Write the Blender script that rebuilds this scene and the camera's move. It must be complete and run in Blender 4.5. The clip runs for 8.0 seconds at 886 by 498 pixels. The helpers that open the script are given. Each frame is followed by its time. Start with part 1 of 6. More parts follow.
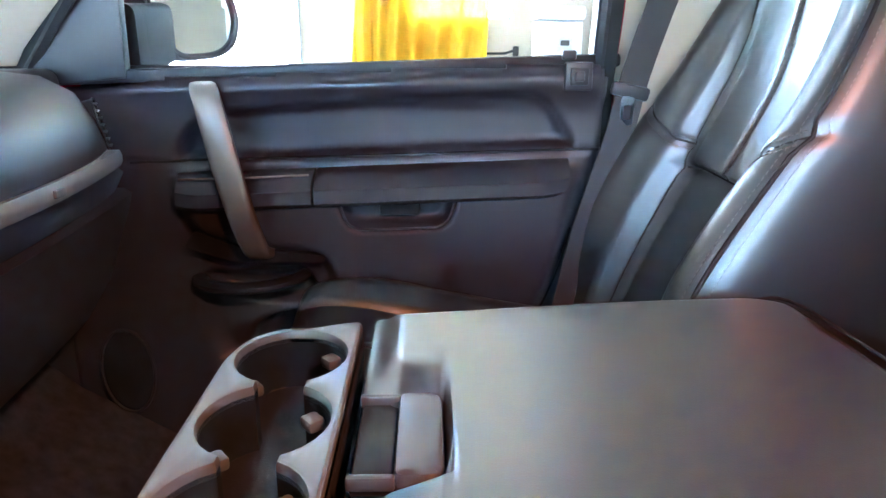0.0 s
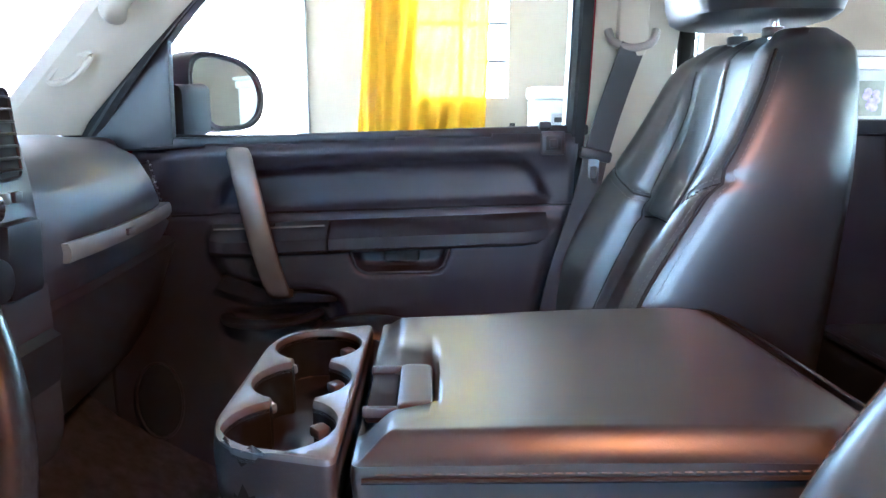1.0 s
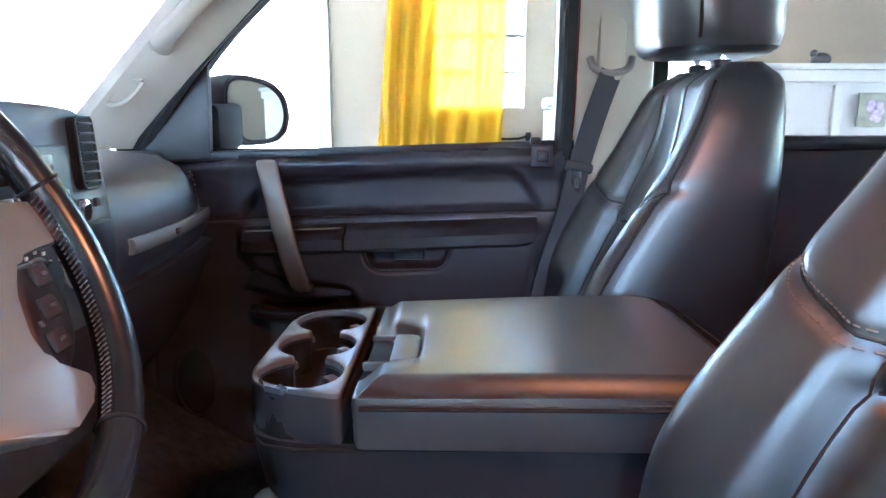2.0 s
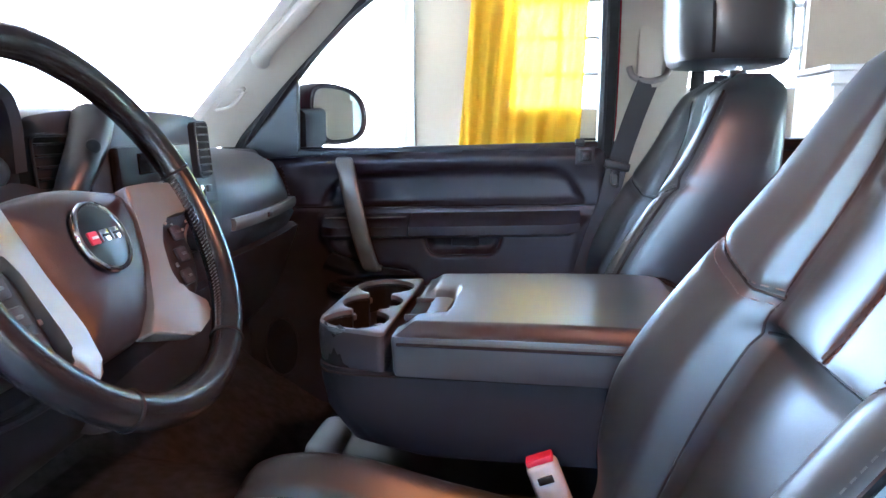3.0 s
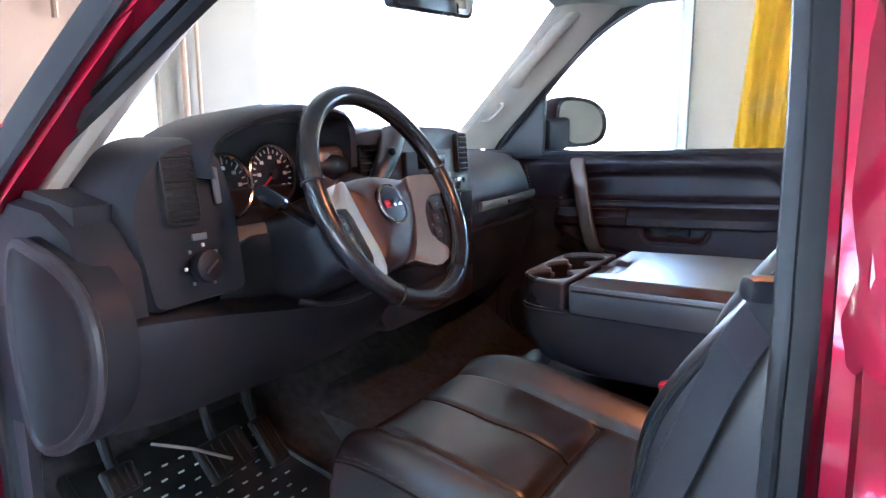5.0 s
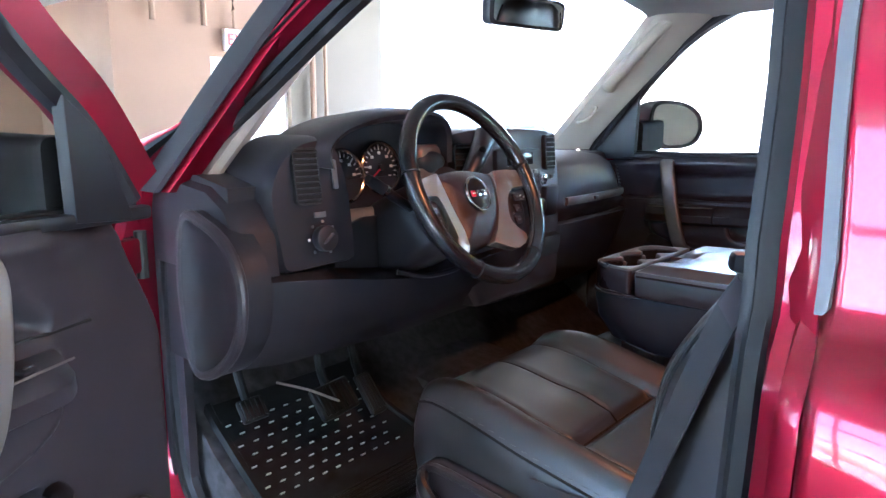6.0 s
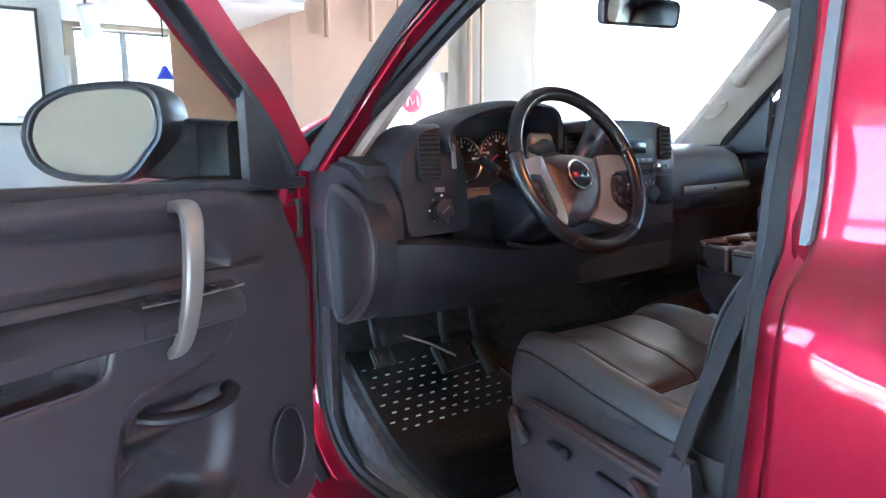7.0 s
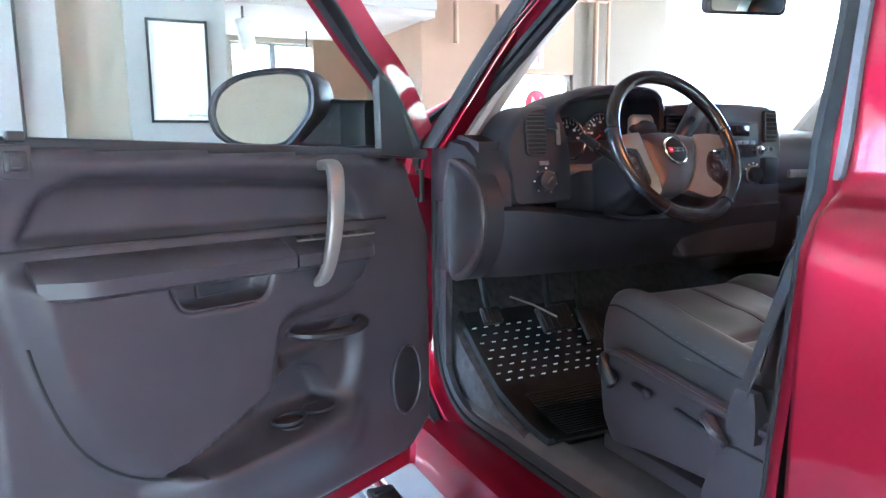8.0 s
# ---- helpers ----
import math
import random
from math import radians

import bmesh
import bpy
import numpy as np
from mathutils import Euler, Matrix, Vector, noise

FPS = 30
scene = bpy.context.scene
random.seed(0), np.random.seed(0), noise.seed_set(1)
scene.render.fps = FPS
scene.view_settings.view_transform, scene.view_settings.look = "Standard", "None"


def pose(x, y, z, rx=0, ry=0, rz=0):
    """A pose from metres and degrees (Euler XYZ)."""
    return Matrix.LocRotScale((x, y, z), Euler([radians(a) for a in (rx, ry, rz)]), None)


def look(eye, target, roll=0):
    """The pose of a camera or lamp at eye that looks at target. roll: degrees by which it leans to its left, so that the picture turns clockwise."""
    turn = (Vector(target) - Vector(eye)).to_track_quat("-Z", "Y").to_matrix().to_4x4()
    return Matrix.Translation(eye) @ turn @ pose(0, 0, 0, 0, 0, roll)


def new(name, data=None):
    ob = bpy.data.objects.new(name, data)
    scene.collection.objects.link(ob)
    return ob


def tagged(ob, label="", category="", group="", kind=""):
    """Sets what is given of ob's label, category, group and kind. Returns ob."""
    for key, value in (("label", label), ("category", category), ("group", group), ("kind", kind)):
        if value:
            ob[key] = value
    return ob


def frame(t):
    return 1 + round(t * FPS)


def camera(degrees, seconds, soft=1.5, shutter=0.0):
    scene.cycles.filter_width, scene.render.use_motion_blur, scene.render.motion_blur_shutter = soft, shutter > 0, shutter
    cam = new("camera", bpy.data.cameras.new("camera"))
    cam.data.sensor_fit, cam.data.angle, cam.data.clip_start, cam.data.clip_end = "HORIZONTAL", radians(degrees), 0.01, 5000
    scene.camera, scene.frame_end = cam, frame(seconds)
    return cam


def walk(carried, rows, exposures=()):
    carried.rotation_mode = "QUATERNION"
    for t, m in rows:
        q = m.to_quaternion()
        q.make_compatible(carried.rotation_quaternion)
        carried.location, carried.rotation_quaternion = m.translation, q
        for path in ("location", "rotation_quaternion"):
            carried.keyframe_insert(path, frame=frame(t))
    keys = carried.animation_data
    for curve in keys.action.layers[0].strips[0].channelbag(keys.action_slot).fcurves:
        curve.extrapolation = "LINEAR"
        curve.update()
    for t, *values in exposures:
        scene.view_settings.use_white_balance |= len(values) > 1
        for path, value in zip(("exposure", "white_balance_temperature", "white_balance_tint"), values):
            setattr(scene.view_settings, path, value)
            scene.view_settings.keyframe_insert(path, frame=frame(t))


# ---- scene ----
cam = camera(65.5, 8.0)
PATH = [
    (0, (-0.027, -0.387, 1.464), (0.009, 1.525, 0.879), 0.1),
    (0.5, (-0.021, -0.485, 1.459), (0.013, 1.463, 1.007), 0.1),
    (1, (-0.019, -0.582, 1.455), (0.012, 1.382, 1.078), 0.0),
    (2.5, (0.061, -0.863, 1.481), (-0.066, 1.101, 1.126), 0.1),
    (3, (0.11, -0.969, 1.481), (-0.167, 0.979, 1.124), 0.1),
    (3.5, (0.175, -1.061, 1.491), (-0.279, 0.854, 1.134), -0.0),
    (4, (0.242, -1.155, 1.498), (-0.388, 0.71, 1.142), 0.0),
    (4.5, (0.305, -1.24, 1.505), (-0.53, 0.543, 1.148), -0.0),
    (4.7, (0.332, -1.277, 1.507), (-0.581, 0.467, 1.151), -0.2),
    (5.8, (0.499, -1.427, 1.519), (-0.739, 0.098, 1.143), 0.3),
    (6, (0.538, -1.458, 1.517), (-0.744, 0.033, 1.152), 0.3),
    (6.2, (0.576, -1.473, 1.514), (-0.764, -0.033, 1.153), 0.2),
    (6.5, (0.641, -1.496, 1.506), (-0.806, -0.161, 1.152), -0.0),
    (7, (0.764, -1.529, 1.472), (-0.831, -0.371, 1.136), -0.3),
    (7.5, (0.874, -1.568, 1.436), (-0.831, -0.573, 1.116), -0.4),
    (8, (0.969, -1.61, 1.404), (-0.813, -0.758, 1.093), -0.4),
]
walk(cam, [(t, look(eye, target, roll)) for t, eye, target, roll in PATH], exposures=[(0.0, 6.4, 5600, 12), (1.0, 5.9, 5600, 13), (2.5, 5.55, 5650, 15), (4.5, 5.4, 5700, 18), (6.0, 5.2, 5750, 17), (8.0, 5.35, 5750, 14)])

# ---- light ----
world = bpy.data.worlds.new("sky")
scene.world = world
world.use_nodes = True
wn = world.node_tree.nodes
sky = wn.new("ShaderNodeTexSky")
sky.sky_type, sky.sun_disc = "NISHITA", False
sky.sun_elevation, sky.sun_rotation = radians(53), radians(-80)
world.node_tree.links.new(sky.outputs[0], wn["Background"].inputs[0])
wn["Background"].inputs[1].default_value = 0.15

sun = new("sun", bpy.data.lights.new("sun", "SUN"))
sun.data.energy, sun.data.angle, sun.data.color = 4.5, radians(0.5), (1.0, 0.95, 0.88)
sun.matrix_world = look((-9, 1.6, 12), (0, 0, 0))

# warm light added under the cab roof for orange glints; its source is unseen
warm_glow = new("added_warm_light", bpy.data.lights.new("added_warm_light", "AREA"))
warm_glow.data.energy, warm_glow.data.color, warm_glow.data.shape, warm_glow.data.size = 0.13, (1.0, 0.36, 0.13), "DISK", 0.14
warm_glow.matrix_world = pose(0.28, -0.42, 1.838)


# ---- materials ----
def material(name, colour, rough=0.5, metal=0.0, vary=0.15, scale=6.0, bump=0.0, bump_scale=300.0, coat=0.0, spec=0.5, rough_vary=0.0, kind="noise", sheen=0.0, coat_rough=0.04):
    m = bpy.data.materials.new(name)
    m.use_nodes = True
    n, l = m.node_tree.nodes, m.node_tree.links
    b = n["Principled BSDF"]
    co = n.new("ShaderNodeTexCoord")
    big = n.new("ShaderNodeTexNoise")
    big.inputs["Scale"].default_value, big.inputs["Detail"].default_value = scale, 5
    l.new(co.outputs["Object"], big.inputs["Vector"])
    ramp = n.new("ShaderNodeMapRange")
    ramp.inputs["From Min"].default_value, ramp.inputs["From Max"].default_value = 0.3, 0.7
    ramp.inputs["To Min"].default_value, ramp.inputs["To Max"].default_value = 1 - vary, 1 + vary
    l.new(big.outputs["Fac"], ramp.inputs["Value"])
    mix = n.new("ShaderNodeVectorMath")
    mix.operation = "SCALE"
    mix.inputs[0].default_value = colour
    l.new(ramp.outputs[0], mix.inputs["Scale"])
    l.new(mix.outputs[0], b.inputs["Base Color"])
    rr = n.new("ShaderNodeMapRange")
    rr.inputs["From Min"].default_value, rr.inputs["From Max"].default_value = 0.3, 0.7
    rr.inputs["To Min"].default_value, rr.inputs["To Max"].default_value = max(0.02, rough - rough_vary), min(1, rough + rough_vary)
    mid = n.new("ShaderNodeTexNoise")
    mid.inputs["Scale"].default_value, mid.inputs["Detail"].default_value = scale * 4, 6
    l.new(co.outputs["Object"], mid.inputs["Vector"])
    l.new(mid.outputs["Fac"], rr.inputs["Value"])
    b.inputs["Roughness"].default_value = rough
    if rough_vary > 0:
        l.new(rr.outputs[0], b.inputs["Roughness"])
    b.inputs["Metallic"].default_value = metal
    b.inputs["Coat Weight"].default_value = coat
    b.inputs["Coat Roughness"].default_value = coat_rough
    b.inputs["Specular IOR Level"].default_value = spec
    b.inputs["Sheen Weight"].default_value = sheen
    if bump:
        if kind == "leather":
            t = n.new("ShaderNodeTexVoronoi")
            t.feature = "DISTANCE_TO_EDGE"
            out = t.outputs["Distance"]
        elif kind == "weave":
            t = n.new("ShaderNodeTexWave")
            out = t.outputs["Fac"]
        else:
            t = n.new("ShaderNodeTexNoise")
            t.inputs["Detail"].default_value = 3
            out = t.outputs["Fac"]
        t.inputs["Scale"].default_value = bump_scale
        l.new(co.outputs["Object"], t.inputs["Vector"])
        bp = n.new("ShaderNodeBump")
        bp.inputs["Strength"].default_value, bp.inputs["Distance"].default_value = bump, 0.0008
        l.new(out, bp.inputs["Height"])
        l.new(bp.outputs[0], b.inputs["Normal"])
    return m


LEATHER = material("black_leather", (0.020, 0.019, 0.020), 0.40, vary=0.12, bump=0.10, bump_scale=420, spec=0.9, coat=0.5, coat_rough=0.34)
VINYL = material("dark_vinyl", (0.034, 0.032, 0.035), 0.33, vary=0.1, bump=0.16, bump_scale=420, kind="leather", spec=1.0, coat=1.0, coat_rough=0.3)
PLASTIC = material("charcoal_plastic", (0.042, 0.035, 0.041), 0.42, vary=0.14, bump=0.3, bump_scale=700, spec=0.55)
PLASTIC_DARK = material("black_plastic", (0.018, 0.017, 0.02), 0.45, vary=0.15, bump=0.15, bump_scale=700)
SMOOTH_GREY = material("satin_grey_plastic", (0.17, 0.175, 0.19), 0.34, vary=0.05, metal=0.35)
DASH = material("dark_dash_plastic", (0.023, 0.021, 0.025), 0.48, vary=0.12, bump=0.25, bump_scale=700, spec=0.32)
SEAL_GREY = material("dark_grey_rubber", (0.028, 0.028, 0.030), 0.55, vary=0.1, spec=0.35)
SILL = material("worn_sill_plastic", (0.12, 0.105, 0.10), 0.5, vary=0.3, scale=9, bump=0.3, bump_scale=500)
LATCH = material("dark_satin_plastic", (0.09, 0.09, 0.10), 0.34, vary=0.05, metal=0.2)
STRIP = material("grey_rubber_strip", (0.13, 0.135, 0.15), 0.5, vary=0.08)
SILVER = material("satin_silver", (0.27, 0.245, 0.23), 0.38, metal=0.5, vary=0.04, scale=2.0)
SPOKE = material("bright_satin_silver", (0.36, 0.325, 0.305), 0.36, metal=0.65, vary=0.04, scale=2.0)
CHROME = material("chrome", (0.75, 0.75, 0.76), 0.1, metal=1.0, vary=0.03, rough_vary=0.03)
BEIGE = material("beige_trim", (0.42, 0.37, 0.31), 0.6, vary=0.06, bump=0.2, bump_scale=600)
RED = material("red_metallic_paint", (0.34, 0.005, 0.028), 0.46, metal=0.85, vary=0.06, coat=1.0, scale=3, coat_rough=0.05)
RUBBER = material("black_rubber", (0.012, 0.012, 0.012), 0.58, vary=0.2, spec=0.3)
CARPET = material("dark_carpet", (0.060, 0.055, 0.058), 0.95, vary=0.35, scale=40, bump=1.0, bump_scale=900)
BELT = material("belt_webbing", (0.045, 0.044, 0.047), 0.7, vary=0.12, bump=0.5, bump_scale=700)
GREY_LIGHT = material("pale_grey_plastic", (0.5, 0.49, 0.48), 0.5, vary=0.06)
HEADLINER = material("headliner_cloth", (0.36, 0.35, 0.34), 0.95, vary=0.08, bump=0.4, bump_scale=900)
RIM = material("worn_rim_leather", (0.017, 0.015, 0.015), 0.26, vary=0.10, scale=9, bump=0.05, bump_scale=420, spec=0.7)
THREAD = material("pale_thread", (0.12, 0.115, 0.115), 0.7, vary=0.2)
# near-black seam line, also used for the shade painted in the latch recess
SEAM = material("seam_shadow_line", (0.012, 0.012, 0.012), 0.8, vary=0.1)
# the wall's cream darkened: the pier's shade is put into this colour
WALL_SHADED = material("shaded_cream_paint", (0.14, 0.118, 0.088), 0.75, vary=0.07, scale=1.5, bump=0.2, bump_scale=60)
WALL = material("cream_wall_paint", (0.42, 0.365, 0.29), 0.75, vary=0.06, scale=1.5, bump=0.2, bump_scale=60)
# darker than the cream: the rear wall's weaker light is put into the colour
WALL_DIMMED = material("dimmed_wall_paint", (0.26, 0.215, 0.16), 0.75, vary=0.08, scale=1.5, bump=0.2, bump_scale=60)
CABINET = material("off_white_board", (0.42, 0.415, 0.39), 0.5, vary=0.04, scale=2)
WALL_WARM = material("warm_wall_paint", (0.31, 0.20, 0.135), 0.75, vary=0.06, scale=1.5, bump=0.2, bump_scale=60)
WALL_WHITE = material("white_wall_paint", (0.38, 0.38, 0.36), 0.7, vary=0.04, scale=1.5, bump=0.15, bump_scale=60)
CEILING = material("ceiling_paint", (0.46, 0.43, 0.39), 0.85, vary=0.05, scale=1.5)
CONCRETE = material("concrete_floor", (0.30, 0.29, 0.28), 0.5, vary=0.15, scale=2.5, bump=0.3, bump_scale=80)
ASPHALT = material("outside_paving", (0.36, 0.36, 0.35), 0.85, vary=0.2, scale=3)
FRAME_GREY = material("aluminium_frame", (0.45, 0.48, 0.5), 0.4, metal=0.6, vary=0.06)
WHITE = material("white_plastic", (0.75, 0.75, 0.74), 0.4, vary=0.04)
PAPER = material("white_paper", (0.85, 0.85, 0.84), 0.8, vary=0.02)
SIGN_RED = material("sign_red", (0.65, 0.02, 0.05), 0.5, vary=0.04)
BLUE = material("blue_shade", (0.03, 0.06, 0.5), 0.4, vary=0.1)
DARK_METAL = material("dark_metal", (0.05, 0.05, 0.05), 0.4, metal=0.7)
SILVER_STEP = material("polished_step_tube", (0.7, 0.7, 0.7), 0.15, metal=1.0, vary=0.05)


def glass_material(name, tint=(1, 1, 1)):
    m = bpy.data.materials.new(name)
    m.use_nodes = True
    n, l = m.node_tree.nodes, m.node_tree.links
    n.remove(n["Principled BSDF"])
    clear = n.new("ShaderNodeBsdfTransparent")
    clear.inputs[0].default_value = (*tint, 1)
    gloss = n.new("ShaderNodeBsdfGlossy")
    gloss.inputs["Roughness"].default_value = 0.02
    lw = n.new("ShaderNodeLayerWeight")
    p5 = n.new("ShaderNodeMath")
    p5.operation = "POWER"
    p5.inputs[1].default_value = 5.0
    l.new(lw.outputs["Facing"], p5.inputs[0])
    fr = n.new("ShaderNodeMath")
    fr.operation = "MULTIPLY_ADD"
    fr.inputs[1].default_value, fr.inputs[2].default_value = 0.7, 0.03
    l.new(p5.outputs[0], fr.inputs[0])
    mx = n.new("ShaderNodeMixShader")
    l.new(fr.outputs[0], mx.inputs[0])
    l.new(clear.outputs[0], mx.inputs[1])
    l.new(gloss.outputs[0], mx.inputs[2])
    l.new(mx.outputs[0], n["Material Output"].inputs[0])
    return m


GLASS = glass_material("window_glass", (0.93, 0.96, 0.95))
MIRROR = material("mirror_glass", (0.85, 0.86, 0.86), 0.02, metal=1.0, vary=0.0, rough_vary=0.0)


# ---- mesh helpers ----
def part(name, bm, mat, parent=None, label="", smooth=True, angle=35):
    me = bpy.data.meshes.new(name)
    bmesh.ops.recalc_face_normals(bm, faces=bm.faces)
    if smooth:
        for f in bm.faces:
            f.smooth = True
        for e in bm.edges:
            if len(e.link_faces) == 2 and e.calc_face_angle(0) > radians(angle):
                e.smooth = False
    bm.to_mesh(me)
    bm.free()
    me.materials.append(mat)
    ob = new(name, me)
    ob.parent = parent
    return tagged(ob, label)


def thing(name, label, category, at=(0, 0, 0), turn=(0, 0, 0), group="", kind=""):
    e = new(name)
    e.empty_display_size = 0.05
    e.matrix_basis = pose(*at, *turn)
    return tagged(e, label, category, group, kind)


def loft(loops, closed=True, cap=True):
    bm = bmesh.new()
    rows = [[bm.verts.new(p) for p in lp] for lp in loops]
    n = len(rows[0])
    for a, b in zip(rows, rows[1:]):
        for i in range(n if closed else n - 1):
            j = (i + 1) % n
            bm.faces.new((a[i], a[j], b[j], b[i]))
    if cap and closed:
        bm.faces.new(rows[0][::-1])
        bm.faces.new(rows[-1])
    return bm


def ring(loops):
    """A loft whose last loop joins the first."""
    bm = bmesh.new()
    rows = [[bm.verts.new(p) for p in lp] for lp in loops]
    n = len(rows[0])
    for k, a in enumerate(rows):
        b = rows[(k + 1) % len(rows)]
        for i in range(n):
            j = (i + 1) % n
            bm.faces.new((a[i], a[j], b[j], b[i]))
    return bm


def box(size, at=(0, 0, 0), bevel=0.0, seg=2, turn=(0, 0, 0)):
    bm = bmesh.new()
    bmesh.ops.create_cube(bm, size=1, matrix=Matrix.Diagonal((*size, 1)))
    if bevel:
        bmesh.ops.bevel(bm, geom=list(bm.edges), offset=bevel, segments=seg, profile=0.5, affect="EDGES")
    bm.transform(pose(*at, *turn))
    return bm


def cyl(r, depth, at=(0, 0, 0), turn=(0, 0, 0), n=24, r2=None, bevel=0.0):
    bm = bmesh.new()
    bmesh.ops.create_cone(bm, cap_ends=True, segments=n, radius1=r, radius2=r if r2 is None else r2, depth=depth)
    if bevel:
        es = [e for e in bm.edges if len(e.link_faces) == 2 and e.calc_face_angle(0) > 0.9]
        bmesh.ops.bevel(bm, geom=es, offset=bevel, segments=2, profile=0.5, affect="EDGES")
    bm.transform(pose(*at, *turn))
    return bm


def ball(r, at=(0, 0, 0), scale=(1, 1, 1), n=16):
    bm = bmesh.new()
    bmesh.ops.create_uvsphere(bm, u_segments=n, v_segments=n // 2 + 2, radius=r)
    bm.transform(pose(*at) @ Matrix.Diagonal((*scale, 1)))
    return bm


def join(*bms):
    out = bmesh.new()
    for b in bms:
        me = bpy.data.meshes.new("tmp")
        b.to_mesh(me)
        b.free()
        out.from_mesh(me)
        bpy.data.meshes.remove(me)
    return out


def spline(pts, n=8, closed=False):
    """Points along a smooth curve through pts."""
    P = [Vector(p) for p in pts]
    m = len(P)
    out = []
    for i in range(m if closed else m - 1):
        if closed:
            a, b, c, d = P[i - 1], P[i], P[(i + 1) % m], P[(i + 2) % m]
        else:
            a, b, c, d = P[max(i - 1, 0)], P[i], P[i + 1], P[min(i + 2, m - 1)]
        for k in range(n):
            t = k / n
            out.append(0.5 * ((2 * b) + (c - a) * t + (2 * a - 5 * b + 4 * c - d) * t * t + (3 * b - a - 3 * c + d) * t ** 3))
    if not closed:
        out.append(P[-1])
    return out


def tube(pts, r, n=10, closed=False, flat=1.0, up=(0, 0, 1), smooth=0, taper=None):
    """A tube along pts; flat: its width across up against its height along up."""
    P = spline(pts, smooth, closed) if smooth else [Vector(p) for p in pts]
    up = Vector(up)
    loops = []
    m = len(P)
    for i, p in enumerate(P):
        t = (P[(i + 1) % m] - P[i - 1]) if closed else (P[min(i + 1, m - 1)] - P[max(i - 1, 0)])
        t.normalize()
        side = t.cross(up)
        if side.length < 1e-4:
            side = t.orthogonal()
        side.normalize()
        v = side.cross(t).normalized()
        rr = r * (taper(i / max(1, m - 1)) if taper else 1)
        loops.append([p + side * (rr * flat * math.cos(a)) + v * (rr * math.sin(a)) for a in [2 * math.pi * k / n for k in range(n)]])
    return ring(loops) if closed else loft(loops)


def strap(pts, width, thick, across, smooth=6):
    """A flat band along pts, wide along the vector across."""
    P = spline(pts, smooth) if smooth else [Vector(p) for p in pts]
    a = Vector(across).normalized()
    loops = []
    for i, p in enumerate(P):
        t = (P[min(i + 1, len(P) - 1)] - P[max(i - 1, 0)]).normalized()
        w = (a - t * a.dot(t)).normalized()
        nn = t.cross(w)
        loops.append([p + w * width / 2 + nn * thick / 2, p - w * width / 2 + nn * thick / 2, p - w * width / 2 - nn * thick / 2, p + w * width / 2 - nn * thick / 2])
    return loft(loops)


def rounded(pts, r, n=5):
    """A polygon in the plane with rounded corners; r: one radius or one a corner."""
    out = []
    m = len(pts)
    for i in range(m):
        a, b, c = Vector(pts[i - 1]), Vector(pts[i]), Vector(pts[(i + 1) % m])
        rr = r[i] if isinstance(r, (list, tuple)) else r
        u, v = (a - b), (c - b)
        d = min(rr, u.length * 0.49, v.length * 0.49)
        p, q = b + u.normalized() * d, b + v.normalized() * d
        for k in range(n + 1):
            t = k / n
            out.append(((1 - t) ** 2) * p + 2 * t * (1 - t) * b + t * t * q)
    return out


def plate(outer, thick, m=Matrix(), holes=(), bevel=0.0):
    """A flat plate of that outline (x, y), from z = -thick to 0, laid by the pose m."""
    bm = bmesh.new()
    edges = []
    for lp in (outer, *holes):
        vs = [bm.verts.new((p[0], p[1], 0)) for p in lp]
        edges += [bm.edges.new((vs[i], vs[(i + 1) % len(vs)])) for i in range(len(vs))]
    bmesh.ops.triangle_fill(bm, use_beauty=True, use_dissolve=False, edges=edges)
    rim = [e for e in bm.edges if len(e.link_faces) == 1]
    ret = bmesh.ops.extrude_face_region(bm, geom=list(bm.faces))
    vs = [g for g in ret["geom"] if isinstance(g, bmesh.types.BMVert)]
    bmesh.ops.translate(bm, verts=vs, vec=(0, 0, -thick))
    if bevel:
        es = [e for e in bm.edges if len(e.link_faces) == 2 and e.calc_face_angle(0) > 1.2 and all(v.co.z > -1e-6 for v in e.verts)]
        bmesh.ops.bevel(bm, geom=es, offset=bevel, segments=2, profile=0.5, affect="EDGES")
    bm.transform(m)
    return bm


def step(a, b, x):
    t = min(1.0, max(0.0, (x - a) / (b - a)))
    return t * t * (3 - 2 * t)


def pw(x, *knots):
    """Piecewise linear value at x through knots (x, value)."""
    if x <= knots[0][0]:
        return knots[0][1]
    for (a, u), (b, v) in zip(knots, knots[1:]):
        if x <= b:
            return u + (v - u) * (x - a) / (b - a)
    return knots[-1][1]


def smooth_pw(x, *knots):
    """A smooth value at x through knots (x, value), with no flats at the knots."""
    if x <= knots[0][0]:
        return knots[0][1]
    if x >= knots[-1][0]:
        return knots[-1][1]
    n = len(knots)
    sl = [(knots[i + 1][1] - knots[i][1]) / (knots[i + 1][0] - knots[i][0]) for i in range(n - 1)]
    for i in range(n - 1):
        a, b = knots[i], knots[i + 1]
        if x <= b[0]:
            h = b[0] - a[0]
            t = (x - a[0]) / h

            def tangent(k):
                if k == 0:
                    return sl[0]
                if k == n - 1:
                    return sl[-1]
                return 0.0 if sl[k - 1] * sl[k] <= 0 else 2 * sl[k - 1] * sl[k] / (sl[k - 1] + sl[k])

            return (2 * t ** 3 - 3 * t * t + 1) * a[1] + (t ** 3 - 2 * t * t + t) * h * tangent(i) + (3 * t * t - 2 * t ** 3) * b[1] + (t ** 3 - t * t) * h * tangent(i + 1)


